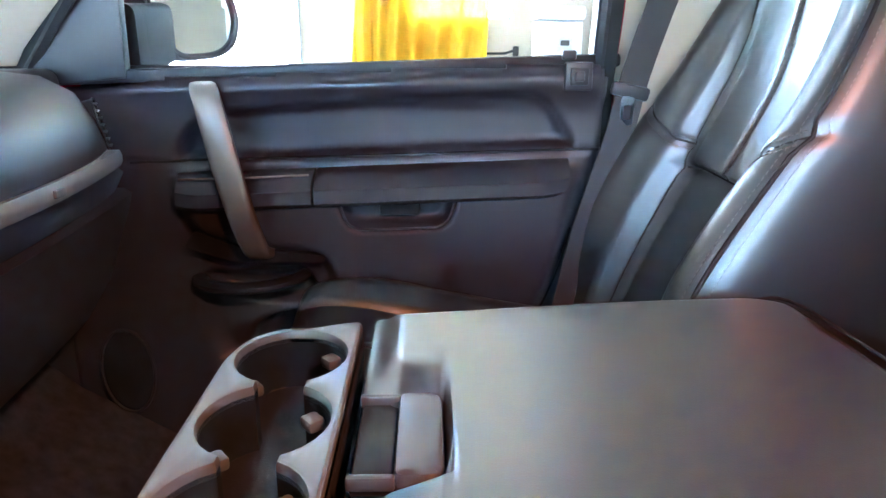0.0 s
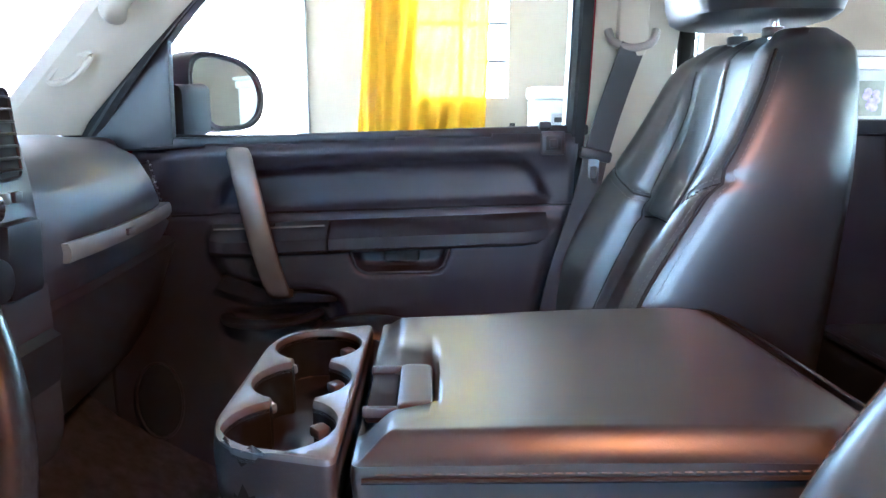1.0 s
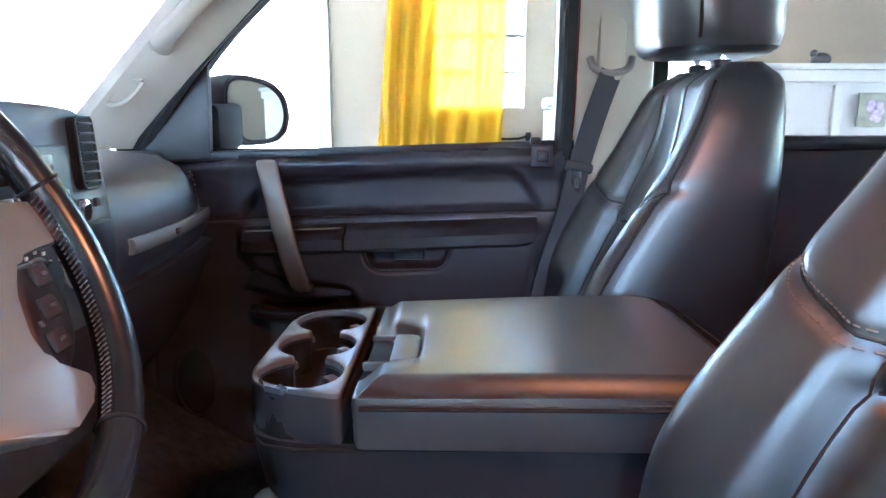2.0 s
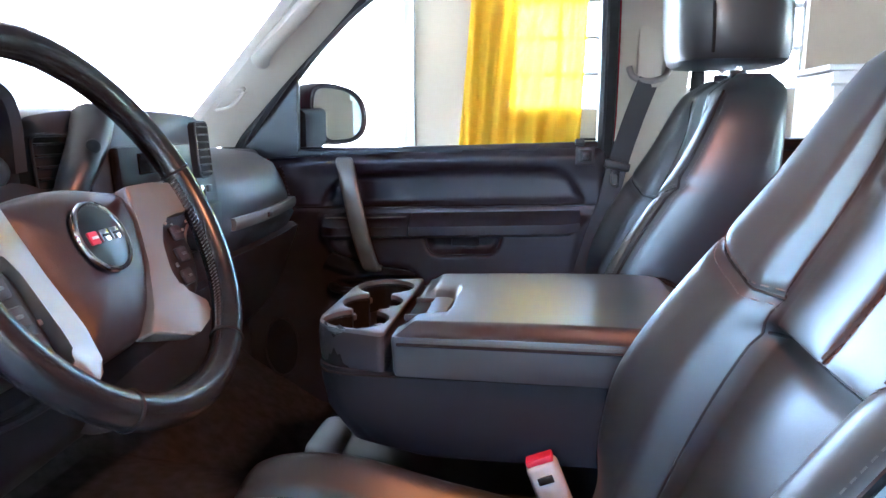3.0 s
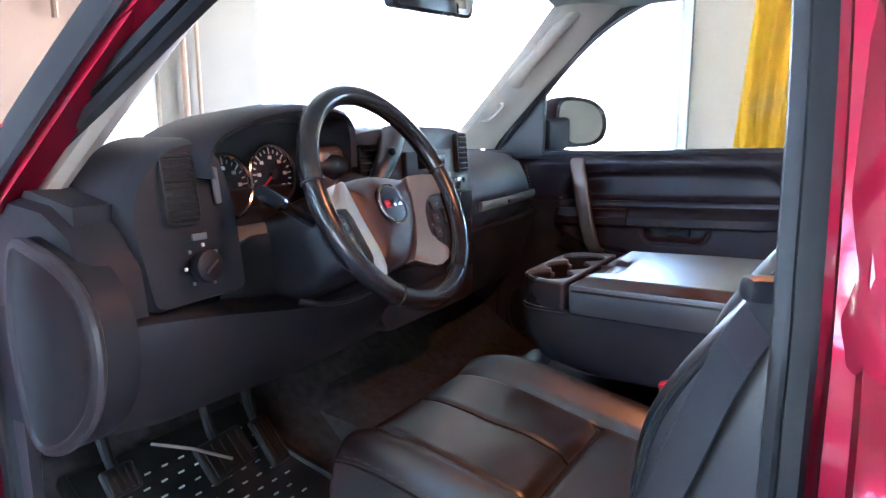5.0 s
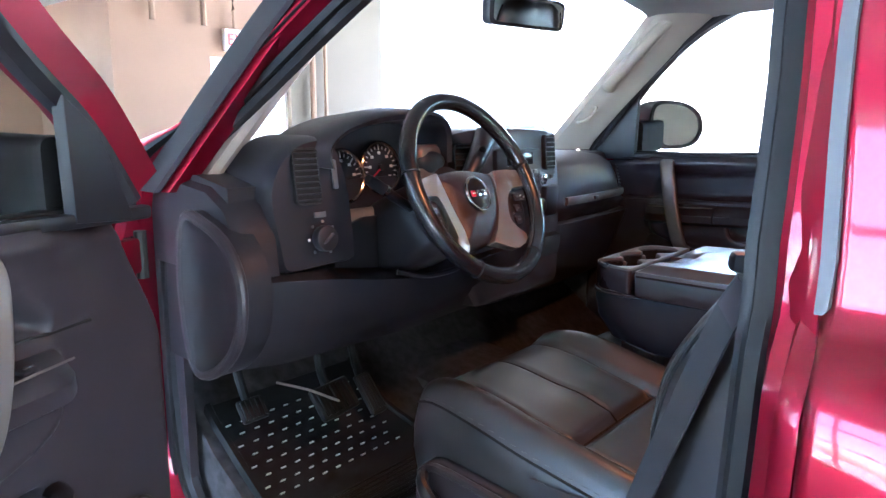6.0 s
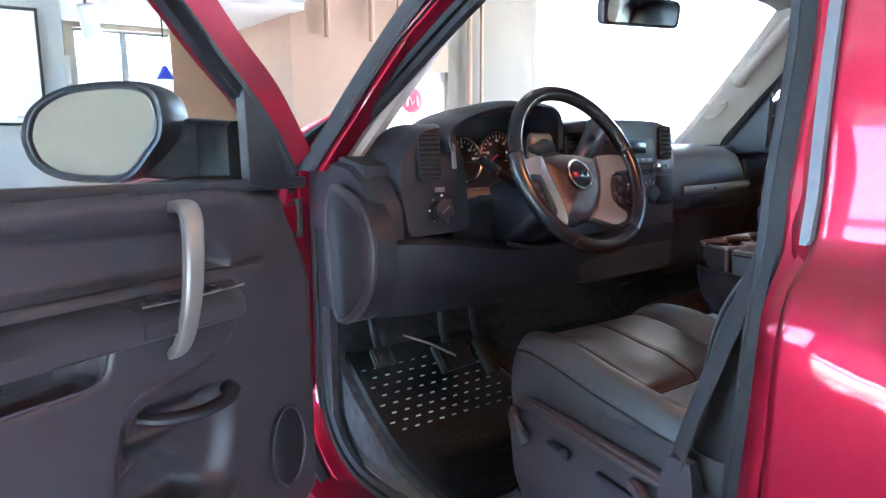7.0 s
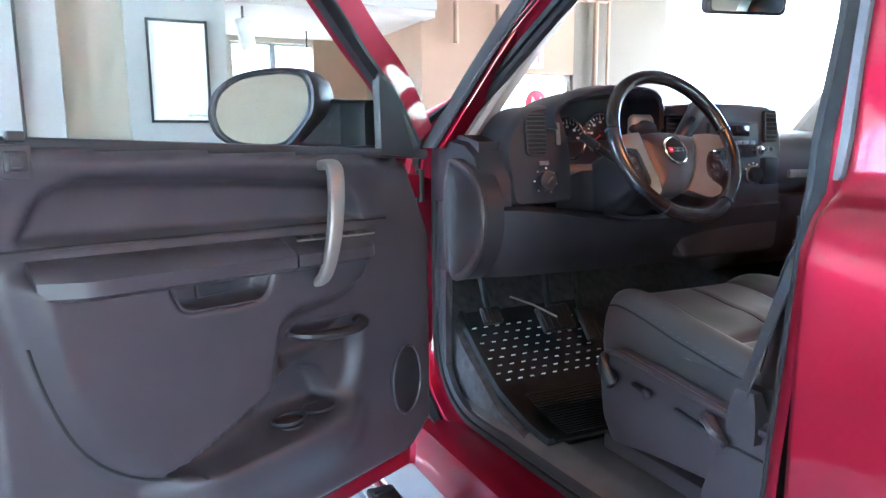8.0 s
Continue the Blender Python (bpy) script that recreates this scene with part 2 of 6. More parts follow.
def inside(p, poly):
    """Signed distance of a point to a polygon in the plane, positive inside."""
    x, y = p
    d, hit = 1e9, False
    n = len(poly)
    for i in range(n):
        ax, ay = poly[i]
        bx, by = poly[(i + 1) % n]
        ex, ey = bx - ax, by - ay
        t = max(0, min(1, ((x - ax) * ex + (y - ay) * ey) / (ex * ex + ey * ey + 1e-12)))
        d = min(d, math.hypot(x - ax - t * ex, y - ay - t * ey))
        if (ay > y) != (by > y) and x < ax + (y - ay) / (by - ay) * (bx - ax):
            hit = not hit
    return d if hit else -d


def relief(outline, depth, m, du=0.012, thick=0.02):
    """A panel over the outline (u, v), raised by depth(u, v) towards its front, with a rim turned back by thick."""
    us, vs = [p[0] for p in outline], [p[1] for p in outline]
    nu, nv = int((max(us) - min(us)) / du) + 1, int((max(vs) - min(vs)) / du) + 1
    bm = bmesh.new()
    grid = {}
    poly = [(p[0], p[1]) for p in outline]
    for i in range(nu + 1):
        for j in range(nv + 1):
            u, v = min(us) + (max(us) - min(us)) * i / nu, min(vs) + (max(vs) - min(vs)) * j / nv
            s = inside((u, v), poly)
            if s > -0.75 * du:
                roll = step(-0.75 * du, 0.02, s)
                grid[i, j] = bm.verts.new((u, v, depth(u, v) - thick * (1 - roll)))
    for (i, j), a in list(grid.items()):
        if (i + 1, j) in grid and (i, j + 1) in grid and (i + 1, j + 1) in grid:
            bm.faces.new((a, grid[i + 1, j], grid[i + 1, j + 1], grid[i, j + 1]))
    for v in [v for v in bm.verts if not v.link_faces]:
        bm.verts.remove(v)
    rim = [e for e in bm.edges if len(e.link_faces) == 1]
    ret = bmesh.ops.extrude_edge_only(bm, edges=rim)
    bmesh.ops.translate(bm, verts=[g for g in ret["geom"] if isinstance(g, bmesh.types.BMVert)], vec=(0, 0, -thick))
    bm.transform(m)
    return bm


# ---- room ----
def slab(name, size, at, mat, label, category="wall", bevel=0.0):
    return tagged(part(name, box(size, at, bevel), mat, smooth=False), label, category, kind="structure")


ZC = 3.8
PY, FX, WY, SX = 6.0, -5.5, -5.2, 7.6
slab("ground", (160, 160, 0.2), (-20, 20, -0.14), ASPHALT, "pale sunlit paving outside the building", "ground")
slab("floor", (13.4, 12.4, 0.1), (1.0, 0.0, -0.05), CONCRETE, "grey sealed concrete garage floor", "floor")
slab("ceiling", (13.6, 12.6, 0.2), (1.0, 0.0, ZC + 0.1), CEILING, "cream painted garage ceiling", "ceiling")
# passenger-side wall: a wide opening towards the front, a pier, a window
slab("wall_east_pier", (1.0, 0.25, 3.8), (-0.68, PY, 1.9), WALL, "cream painted wall pier beside the wide opening")
slab("wall_east_sill", (0.86, 0.25, 1.62), (0.25, PY, 0.81), WALL, "cream painted wall below the window")
slab("wall_east_mid", (0.62, 0.25, 3.8), (0.99, PY, 1.9), WALL, "cream painted wall between the windows")
slab("wall_east_low", (1.15, 0.25, 1.8), (1.875, PY, 0.9), WALL, "cream painted wall below the rear window")
slab("wall_east_rear", (5.09, 0.25, 3.8), (4.995, PY, 1.9), WALL_DIMMED, "tan painted wall beside the window, its dimness in the colour")
slab("wall_east_head", (7.83, 0.25, 0.5), (-1.45, PY, 3.55), WALL, "cream painted wall over the openings")
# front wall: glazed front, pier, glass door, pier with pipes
slab("wall_north_pier", (0.25, 1.3, 3.8), (FX, 3.66, 1.9), WALL_SHADED, "cream painted wall pier beside the glazed front, shade in its colour")
slab("wall_north_over", (0.25, 0.9, 1.70), (FX, 2.56, 2.95), WALL_WARM, "warm cream wall over the glass door")
slab("wall_north_mid", (0.25, 0.9, 3.8), (FX, 1.66, 1.9), WALL_WARM, "warm cream wall with pipes")
slab("wall_north_back", (0.2, 0.75, 3.8), (FX - 1.6, 0.95, 1.9), WALL_WARM, "tan wall set back under the loft")
slab("wall_north_side", (1.6, 0.2, 3.8), (FX - 0.8, 1.31, 1.9), WALL_WARM, "tan wall of the recess under the loft")
slab("wall_north_left", (0.2, 5.2, 3.8), (FX - 1.6, -2.95, 1.9), WALL, "cream wall behind the white partition")
slab("wall_north_low", (0.2, 0.95, 1.3), (FX - 1.6, 0.12, 0.65), WALL, "cream wall below the far window")
slab("wall_north_high", (0.2, 0.95, 1.3), (FX - 1.6, 0.12, 3.15), WALL, "cream wall over the far window")
slab("ceiling_recess", (1.9, 7.0, 0.2), (FX - 0.8, -2.2, ZC + 0.1), CEILING, "cream painted recess ceiling", "ceiling")
slab("wall_north_head", (0.25, 1.9, 0.4), (FX, 5.2, 3.6), WALL, "cream painted wall over the glazed front")
# driver-side wall with a wide window, and the low window behind the truck
for a, b in ((-5.6, -3.8), (0.1, 1.6), (5.0, 7.6)):
    slab("wall_west_pier", (b - a, 0.25, 3.8), ((a + b) / 2, WY, 1.9), WALL, "cream painted wall beside a window")
for a, b, lo, hi in ((-3.8, 0.1, 0.8, 3.5), (1.6, 5.0, 0.3, 1.35)):
    slab("wall_west_sill", (b - a, 0.25, lo), ((a + b) / 2, WY, lo / 2), WALL, "cream painted wall below a window")
    slab("wall_west_head", (b - a, 0.25, 3.8 - hi), ((a + b) / 2, WY, (3.8 + hi) / 2), WALL, "cream painted wall over a window")
for a, b in ((-6.2, -4.0), (2.4, 6.2)):
    slab("wall_south_pier", (0.25, b - a, 3.8), (SX, (a + b) / 2, 1.9), WALL, "cream painted wall beside the rear window")
slab("wall_south_sill", (0.25, 6.4, 0.3), (SX, -0.8, 0.15), WALL, "cream painted wall below the rear window")
slab("wall_south_head", (0.25, 6.4, 1.4), (SX, -0.8, 3.1), WALL, "cream painted wall over the rear window")


def window_frame(name, a, b, z0, z1, axis, at, nu, nv, label, w=0.05):
    """A barred frame between a and b along x (axis 0) or y (axis 1), with panes."""
    win = thing(name, label, "window", kind="structure")
    lay = (lambda u, v, du, dv: ((du, 0.05, dv), (u, at, v))) if axis == 0 else (lambda u, v, du, dv: ((0.05, du, dv), (at, u, v)))
    for k in range(nu + 1):
        part("mullion", box(*lay(a + (b - a) * k / nu, (z0 + z1) / 2, w, z1 - z0), 0.004), FRAME_GREY, win)
    for k in range(nv + 1):
        part("rail", box(*lay((a + b) / 2, z0 + (z1 - z0) * k / nv, b - a - w, w * 0.9), 0.004), FRAME_GREY, win)
    size, c = lay((a + b) / 2, (z0 + z1) / 2, b - a, z1 - z0)
    pane = part("pane", box([0.006 if q == 0.05 else q for q in size], c), GLASS, win, smooth=False)
    pane.visible_shadow = False
    return win


window_frame("window_1", -0.18, 0.68, 1.62, 3.3, 0, PY, 2, 5, "steel framed window behind the curtain", 0.035)
window_frame("window_5", 1.3, 2.45, 1.8, 3.3, 0, PY, 2, 4, "pale framed window over the bench", 0.05)
window_frame("window_2", 4.34, 6.05, 0.0, 3.4, 1, FX, 1, 1, "tall glazed shop front with aluminium frame", 0.16)
window_frame("window_6", -4.0, 2.4, 0.3, 2.4, 1, SX, 4, 1, "low wide window in the wall behind the truck", 0.06)
window_frame("window_3", -0.35, 0.6, 1.3, 2.5, 1, FX - 1.6, 2, 2, "far window with pale frame", 0.07)
window_frame("window_4", -3.8, 0.1, 0.8, 3.5, 0, WY, 4, 3, "wide multi-pane window beside the truck", 0.06)
window_frame("window_7", 1.6, 5.0, 0.3, 1.35, 0, WY, 3, 1, "low wide window behind the truck", 0.06)
# jamb of the wide opening
slab("trim_opening", (0.10, 0.32, 3.3), (-1.19, PY - 0.02, 1.65), FRAME_GREY, "grey metal jamb of the wide opening", "trim", 0.006)
slab("trim_opening_lip", (0.03, 0.36, 3.3), (-1.245, PY - 0.02, 1.65), WHITE, "white lip of the opening's jamb", "trim", 0.004)

gdoor = thing("door_1", "glass exit door with pale frame and a round sign", "door", kind="structure")
for y in (2.12, 3.02):
    part("stile", box((0.12, 0.09, 2.10), (FX, y, 1.05), 0.006), WHITE, gdoor)
for z in (0.12, 1.36, 2.05):
    part("rail", box((0.10, 0.82, 0.12), (FX, 2.57, z), 0.006), WHITE, gdoor)
pane = part("pane", box((0.008, 0.82, 1.95), (FX - 0.02, 2.57, 1.1)), GLASS, gdoor, smooth=False)
pane.visible_shadow = False
part("sign_disc", cyl(0.135, 0.012, (FX + 0.03, 2.60, 1.80), (0, 90, 0), 40, bevel=0.003), SIGN_RED, gdoor, "round red sign with a white zigzag")
part("sign_mark", tube([(FX + 0.04, 2.53, 1.74), (FX + 0.04, 2.55, 1.855), (FX + 0.04, 2.60, 1.765), (FX + 0.04, 2.65, 1.855), (FX + 0.04, 2.67, 1.74)], 0.011, 6), WHITE, gdoor)

ex = thing("exit_sign", "lit exit sign with red letters on white", "sign")
part("case", box((0.06, 0.34, 0.2), (FX + 0.16, 2.41, 2.25), 0.008), WHITE, ex)
fc = bpy.data.curves.new("letters", "FONT")
fc.body, fc.size, fc.extrude, fc.align_x, fc.align_y = "EXIT", 0.15, 0.004, "CENTER", "CENTER"
fo = new("tmp_letters", fc)
fo.matrix_world = Matrix(((0, 0, 1, FX + 0.196), (1, 0, 0, 2.41), (0, 1, 0, 2.25), (0, 0, 0, 1)))
dg = bpy.context.evaluated_depsgraph_get()
me = bpy.data.meshes.new_from_object(fo.evaluated_get(dg))
me.transform(fo.matrix_world)
bpy.data.objects.remove(fo)
GLOW_RED = bpy.data.materials.new("lit_red_letters")
GLOW_RED.use_nodes = True
GLOW_RED.node_tree.nodes["Principled BSDF"].inputs["Base Color"].default_value = (0.8, 0.03, 0.03, 1)
GLOW_RED.node_tree.nodes["Principled BSDF"].inputs["Emission Color"].default_value = (1, 0.05, 0.04, 1)
GLOW_RED.node_tree.nodes["Principled BSDF"].inputs["Emission Strength"].default_value = 0.15
me.materials.clear()
me.materials.append(GLOW_RED)
lo = new("letters", me)
lo.parent = ex


def pipe(pts, r, label):
    p = part("wall_pipe", tube(pts, r, 8, smooth=4), WALL_WARM)
    return tagged(p, label, "pipe", "wall pipes")


PX = FX + 0.19
pipe([(PX, 1.55, 2.35), (PX, 1.55, 2.75)], 0.028, "short painted pipe bracket on the wall")
pipe([(PX, 2.03, 2.35), (PX, 2.03, 2.75)], 0.028, "short painted pipe bracket on the wall")
pipe([(PX, 2.34, 2.36), (PX, 2.34, 2.70), (PX, 2.42, 2.82), (PX, 2.9, 2.86), (PX, 3.4, 2.88)], 0.016, "thin painted conduit above the exit sign")
pipe([(PX, 3.25, 0.1), (PX, 3.25, 3.7)], 0.03, "cream painted upright wall pipe")
pipe([(PX, 3.42, 0.1), (PX, 3.42, 3.7)], 0.02, "cream painted upright wall pipe")
slab("trim_rail", (0.1, 2.2, 0.06), (FX + 0.17, 1.9, 2.88), WALL_WARM, "painted ledge along the wall", "trim", 0.01)

# loft floor edge and white partition
slab("loft_beam", (0.6, 4.4, 0.34), (FX + 0.1, -0.95, 2.78), WALL_WHITE, "white loft edge beam", "beam", 0.01)
slab("loft_soffit", (1.9, 4.4, 0.1), (FX - 0.6, -0.95, 2.6), CEILING, "grey loft underside", "ceiling")
slab("loft_front", (0.08, 4.4, 0.9), (FX + 0.42, -0.95, 3.35), WALL_WHITE, "white loft parapet", "wall")
slab("partition", (0.1, 0.52, ZC), (-3.2, -1.235, ZC / 2), WALL_WHITE, "white partition with a framed poster", "partition", 0.004)
slab("partition_column", (0.3, 0.32, ZC), (-3.42, -1.65, ZC / 2), WALL, "cream painted column beside the partition", "column", 0.01)
slab("partition_door", (0.06, 0.95, ZC), (-3.2, -2.28, ZC / 2), WALL_WHITE, "white panel door beside the column", "door", 0.004)
slab("partition_gap", (0.07, 0.012, ZC), (-3.165, -1.99, ZC / 2), DARK_METAL, "dark joint in the white panels", "trim")
slab("partition_rest", (0.1, 2.32, ZC), (-3.25, -3.91, ZC / 2), WALL_WHITE, "white partition wall", "wall")

po = thing("framed_poster", "white poster in a thin dark frame on the partition", "poster")
part("sheet", box((0.006, 0.29, 0.52), (-3.137, -1.235, 1.785)), PAPER, po)
for y in (-1.385, -1.085):
    part("frame_side", box((0.025, 0.014, 0.55), (-3.137, y, 1.785), 0.003), DARK_METAL, po)
for z in (1.518, 2.052):
    part("frame_rail", box((0.025, 0.30, 0.014), (-3.137, -1.235, z), 0.003), DARK_METAL, po)
for k in range(4):
    part("print_bar", box((0.004, 0.03, 0.012), (-3.132, -1.19 + 0.035 * k, 1.55 + 0.004 * (k % 2))), material("faint_print", (0.5, 0.5, 0.52), 0.8) if k == 0 else bpy.data.materials["faint_print"], po)

lamp = thing("pendant_lamp", "small blue pendant lamp by the far window", "lamp")
part("cord", tube([(FX - 0.9, 0.34, 2.55), (FX - 0.9, 0.34, 2.12)], 0.008, 6), DARK_METAL, lamp)
part("shade", cyl(0.09, 0.13, (FX - 0.9, 0.34, 2.05), n=20, r2=0.02, bevel=0.004), BLUE, lamp)
hung = thing("wall_speaker", "white boxy speaker hung under the loft", "speaker")
part("case", box((0.14, 0.12, 0.26), (FX + 0.2, -0.48, 2.32), 0.015, turn=(12, 15, 0)), WHITE, hung)
part("bracket", tube([(FX + 0.2, -0.5, 2.42), (FX + 0.2, -0.5, 2.6)], 0.012, 6), DARK_METAL, hung)
meter = thing("meter_box", "grey metal meter box on the wall", "box")
part("case", box((0.12, 0.22, 0.26), (FX - 1.42, -0.52, 2.08), 0.01), GREY_LIGHT, meter)
part("conduit", tube([(FX - 1.42, -0.45, 2.2), (FX - 1.42, -0.45, 2.55)], 0.015, 6), DARK_METAL, meter)

# curtain over the window: a hung cloth with folds
rows = []
for j in range(25):
    v = j / 24
    z = 1.26 + 1.95 * v
    row = []
    for i in range(90):
        u = i / 89
        x = -0.70 + 0.16 * v + u * (1.16 - 0.10 * v)
        y = PY - 0.22 + (0.035 + 0.02 * (1 - v)) * math.sin(u * 46 + 2.5 * math.sin(v * 2 + u * 4)) * (0.5 + 0.5 * noise.noise(Vector((u * 5, v, 3))) + 0.3)
        row.append(Vector((x, y, z)))
    rows.append(row)
bm = loft(rows, False, False)
ret = bmesh.ops.extrude_face_region(bm, geom=list(bm.faces))
bmesh.ops.translate(bm, verts=[g for g in ret["geom"] if isinstance(g, bmesh.types.BMVert)], vec=(0, 0.003, 0))
CURTAIN = bpy.data.materials.new("sheer_yellow_cloth")
CURTAIN.use_nodes = True
cn, cl = CURTAIN.node_tree.nodes, CURTAIN.node_tree.links
cb = cn["Principled BSDF"]
cw = cn.new("ShaderNodeTexNoise")
cw.inputs["Scale"].default_value = 9
cr = cn.new("ShaderNodeValToRGB")
cr.color_ramp.elements[0].color, cr.color_ramp.elements[1].color = (0.80, 0.50, 0.015, 1), (0.85, 0.62, 0.05, 1)
cl.new(cw.outputs["Fac"], cr.inputs[0])
cl.new(cr.outputs[0], cb.inputs["Base Color"])
cb.inputs["Roughness"].default_value = 0.85
ct = cn.new("ShaderNodeBsdfTranslucent")
cl.new(cr.outputs[0], ct.inputs[0])
cx = cn.new("ShaderNodeMixShader")
cx.inputs[0].default_value = 0.60
cl.new(cb.outputs[0], cx.inputs[1])
cl.new(ct.outputs[0], cx.inputs[2])
ch = cn.new("ShaderNodeBsdfTransparent")
ch.inputs[0].default_value = (1.0, 0.93, 0.55, 1)
cz = cn.new("ShaderNodeMixShader")
cz.inputs[0].default_value = 0.20
cl.new(cx.outputs[0], cz.inputs[1])
cl.new(ch.outputs[0], cz.inputs[2])
cl.new(cz.outputs[0], cn["Material Output"].inputs[0])
tagged(part("curtain", bm, CURTAIN, angle=80), "long yellow curtain hanging over the window", "curtain")

# chests and shelf by the wall
def chest(at, size, label):
    c = thing("storage_chest", label, "chest", at)
    part("body", box((size[0], size[1], size[2] * 0.72), (0, 0, size[2] * 0.36), 0.02, 3), WHITE, c)
    part("lid", box((size[0] + 0.03, size[1] + 0.03, size[2] * 0.25), (0, 0, size[2] * 0.86), 0.025, 3), WHITE, c)
    part("label_plate", box((size[0] * 0.35, 0.01, size[2] * 0.3), (size[0] * 0.1, -size[1] / 2 - 0.004, size[2] * 0.3), 0.002), GREY_LIGHT, c, "small pale label with a dark mark")
    part("mark", box((size[0] * 0.2, 0.008, size[2] * 0.1), (size[0] * 0.1, -size[1] / 2 - 0.012, size[2] * 0.32)), DARK_METAL, c)
    return c


part_shelf = thing("side_bench", "low pale bench along the wall", "bench")
part("top", box((2.8, 0.5, 0.05), (1.7, PY - 0.45, 1.27), 0.008), GREY_LIGHT, part_shelf)
for x in (0.4, 3.0):
    part("leg", box((0.06, 0.44, 1.25), (x, PY - 0.45, 0.625), 0.004), GREY_LIGHT, part_shelf)
chest((1.02, PY - 0.45, 1.295), (0.36, 0.36, 0.42), "white storage chest with a pale label")
chest((2.57, PY - 0.45, 1.295), (0.42, 0.36, 0.44), "pale storage chest with a small label")
hook = thing("coat_hook", "small dark hook by the curtain", "hook")
part("arm", tube([(0.45, PY - 0.2, 1.34), (0.62, PY - 0.2, 1.34), (0.72, PY - 0.2, 1.37)], 0.012, 6), DARK_METAL, hook)
part("plate", box((0.05, 0.05, 0.12), (0.72, PY - 0.15, 1.34), 0.004), DARK_METAL, hook)

# white panelled cabinet behind the truck
cab = thing("white_cabinet", "off-white panelled low cabinet behind the truck", "cabinet")
part("body", box((2.6, 0.6, 1.79), (3.1, 3.82, 0.895), 0.01), CABINET, cab)
part("top", box((2.66, 0.66, 0.035), (3.1, 3.81, 1.815), 0.006), CABINET, cab)
part("top_rail", box((2.6, 0.03, 0.07), (3.1, 3.506, 1.76), 0.004), CABINET, cab)
for k in range(4):
    part("stile", box((0.05, 0.03, 1.65), (1.83 + 0.49 * k, 3.504, 0.88), 0.004), CABINET, cab)
pic = thing("small_picture", "small lilac picture leaning on the cabinet front", "picture")
part("board", box((0.17, 0.012, 0.2), (2.52, 3.480, 1.56), 0.002), material("grey_green_board", (0.20, 0.21, 0.16), 0.7, vary=0.15, scale=20), pic)
LILAC = material("lilac_print", (0.35, 0.28, 0.45), 0.7, vary=0.3, scale=40)
for k in range(7):
    part("blossom", ball(0.024, (2.535 + 0.03 * math.cos(k * 2.4), 3.474, 1.55 + 0.045 * math.sin(k * 1.7)), (1, 0.12, 1)), LILAC, pic, "flat lilac blossom shape")
orn = thing("dark_ornament", "small dark ornament on the cabinet", "ornament", (2.30, 3.7, 1.832))
part("body", ball(0.05, (0, 0, 0.04), (1.3, 0.8, 0.85)), DARK_METAL, orn)
part("knob", ball(0.025, (-0.045, 0, 0.075), (1, 1, 1)), DARK_METAL, orn)

# facade and parked car outside, far off
fac = thing("shop_building", "pale low building across the street", "building")
part("wall", box((0.4, 60, 4.5), (-32, 12, 2.2), 0.02), WALL_WHITE, fac)
part("roof", box((1.0, 61, 0.4), (-32, 12, 4.6), 0.05), GREY_LIGHT, fac)
for k in range(8):
    part("window", box((0.1, 3.0, 1.6), (-31.78, -6 + 5.2 * k, 1.9), 0.02), GREY_LIGHT, fac)


def parked_car(at, rz, label, mat):
    c = thing("parked_car", label, "car", at, (0, 0, rz), group="cars outside")
    lo_ = [(-2.2, 0.35), (-2.25, 0.7), (-2.1, 0.9), (-1.1, 0.98), (-0.5, 1.42), (0.9, 1.45), (1.6, 1.0), (2.2, 0.92), (2.25, 0.5), (2.2, 0.35)]
    part("body", loft([[Vector((x, y, z)) for x, z in lo_] for y in (-0.85, -0.8, 0.8, 0.85)]), mat, c)
    for x in (-1.35, 1.4):
        for y in (-0.8, 0.8):
            w = part("wheel", cyl(0.33, 0.22, (x, y, 0.33), (90, 0, 0), 20, bevel=0.03), RUBBER, c)
            part("rim", cyl(0.2, 0.24, (x, y, 0.33), (90, 0, 0), 16), SILVER, w)
    part("windscreen", box((0.62, 1.4, 0.02), (-0.82, 0, 1.2), turn=(0, -38, 0)), PLASTIC_DARK, c)
    return c


parked_car((-17, 9.0, -0.04), 80, "pale grey car parked outside", GREY_LIGHT)
parked_car((-19, 14.5, -0.04), 85, "white car parked outside", WHITE)
parked_car((-14, 19, -0.04), 60, "dark car parked outside", DARK_METAL)


# ---- truck body ----
def side_y(z, s):
    """How far the door opening lies from the middle at height z."""
    return s * (smooth_pw(z, (1.40, 0.785), (1.71, 0.715), (1.87, 0.66)) + (0.015 if s > 0 else 0.0))


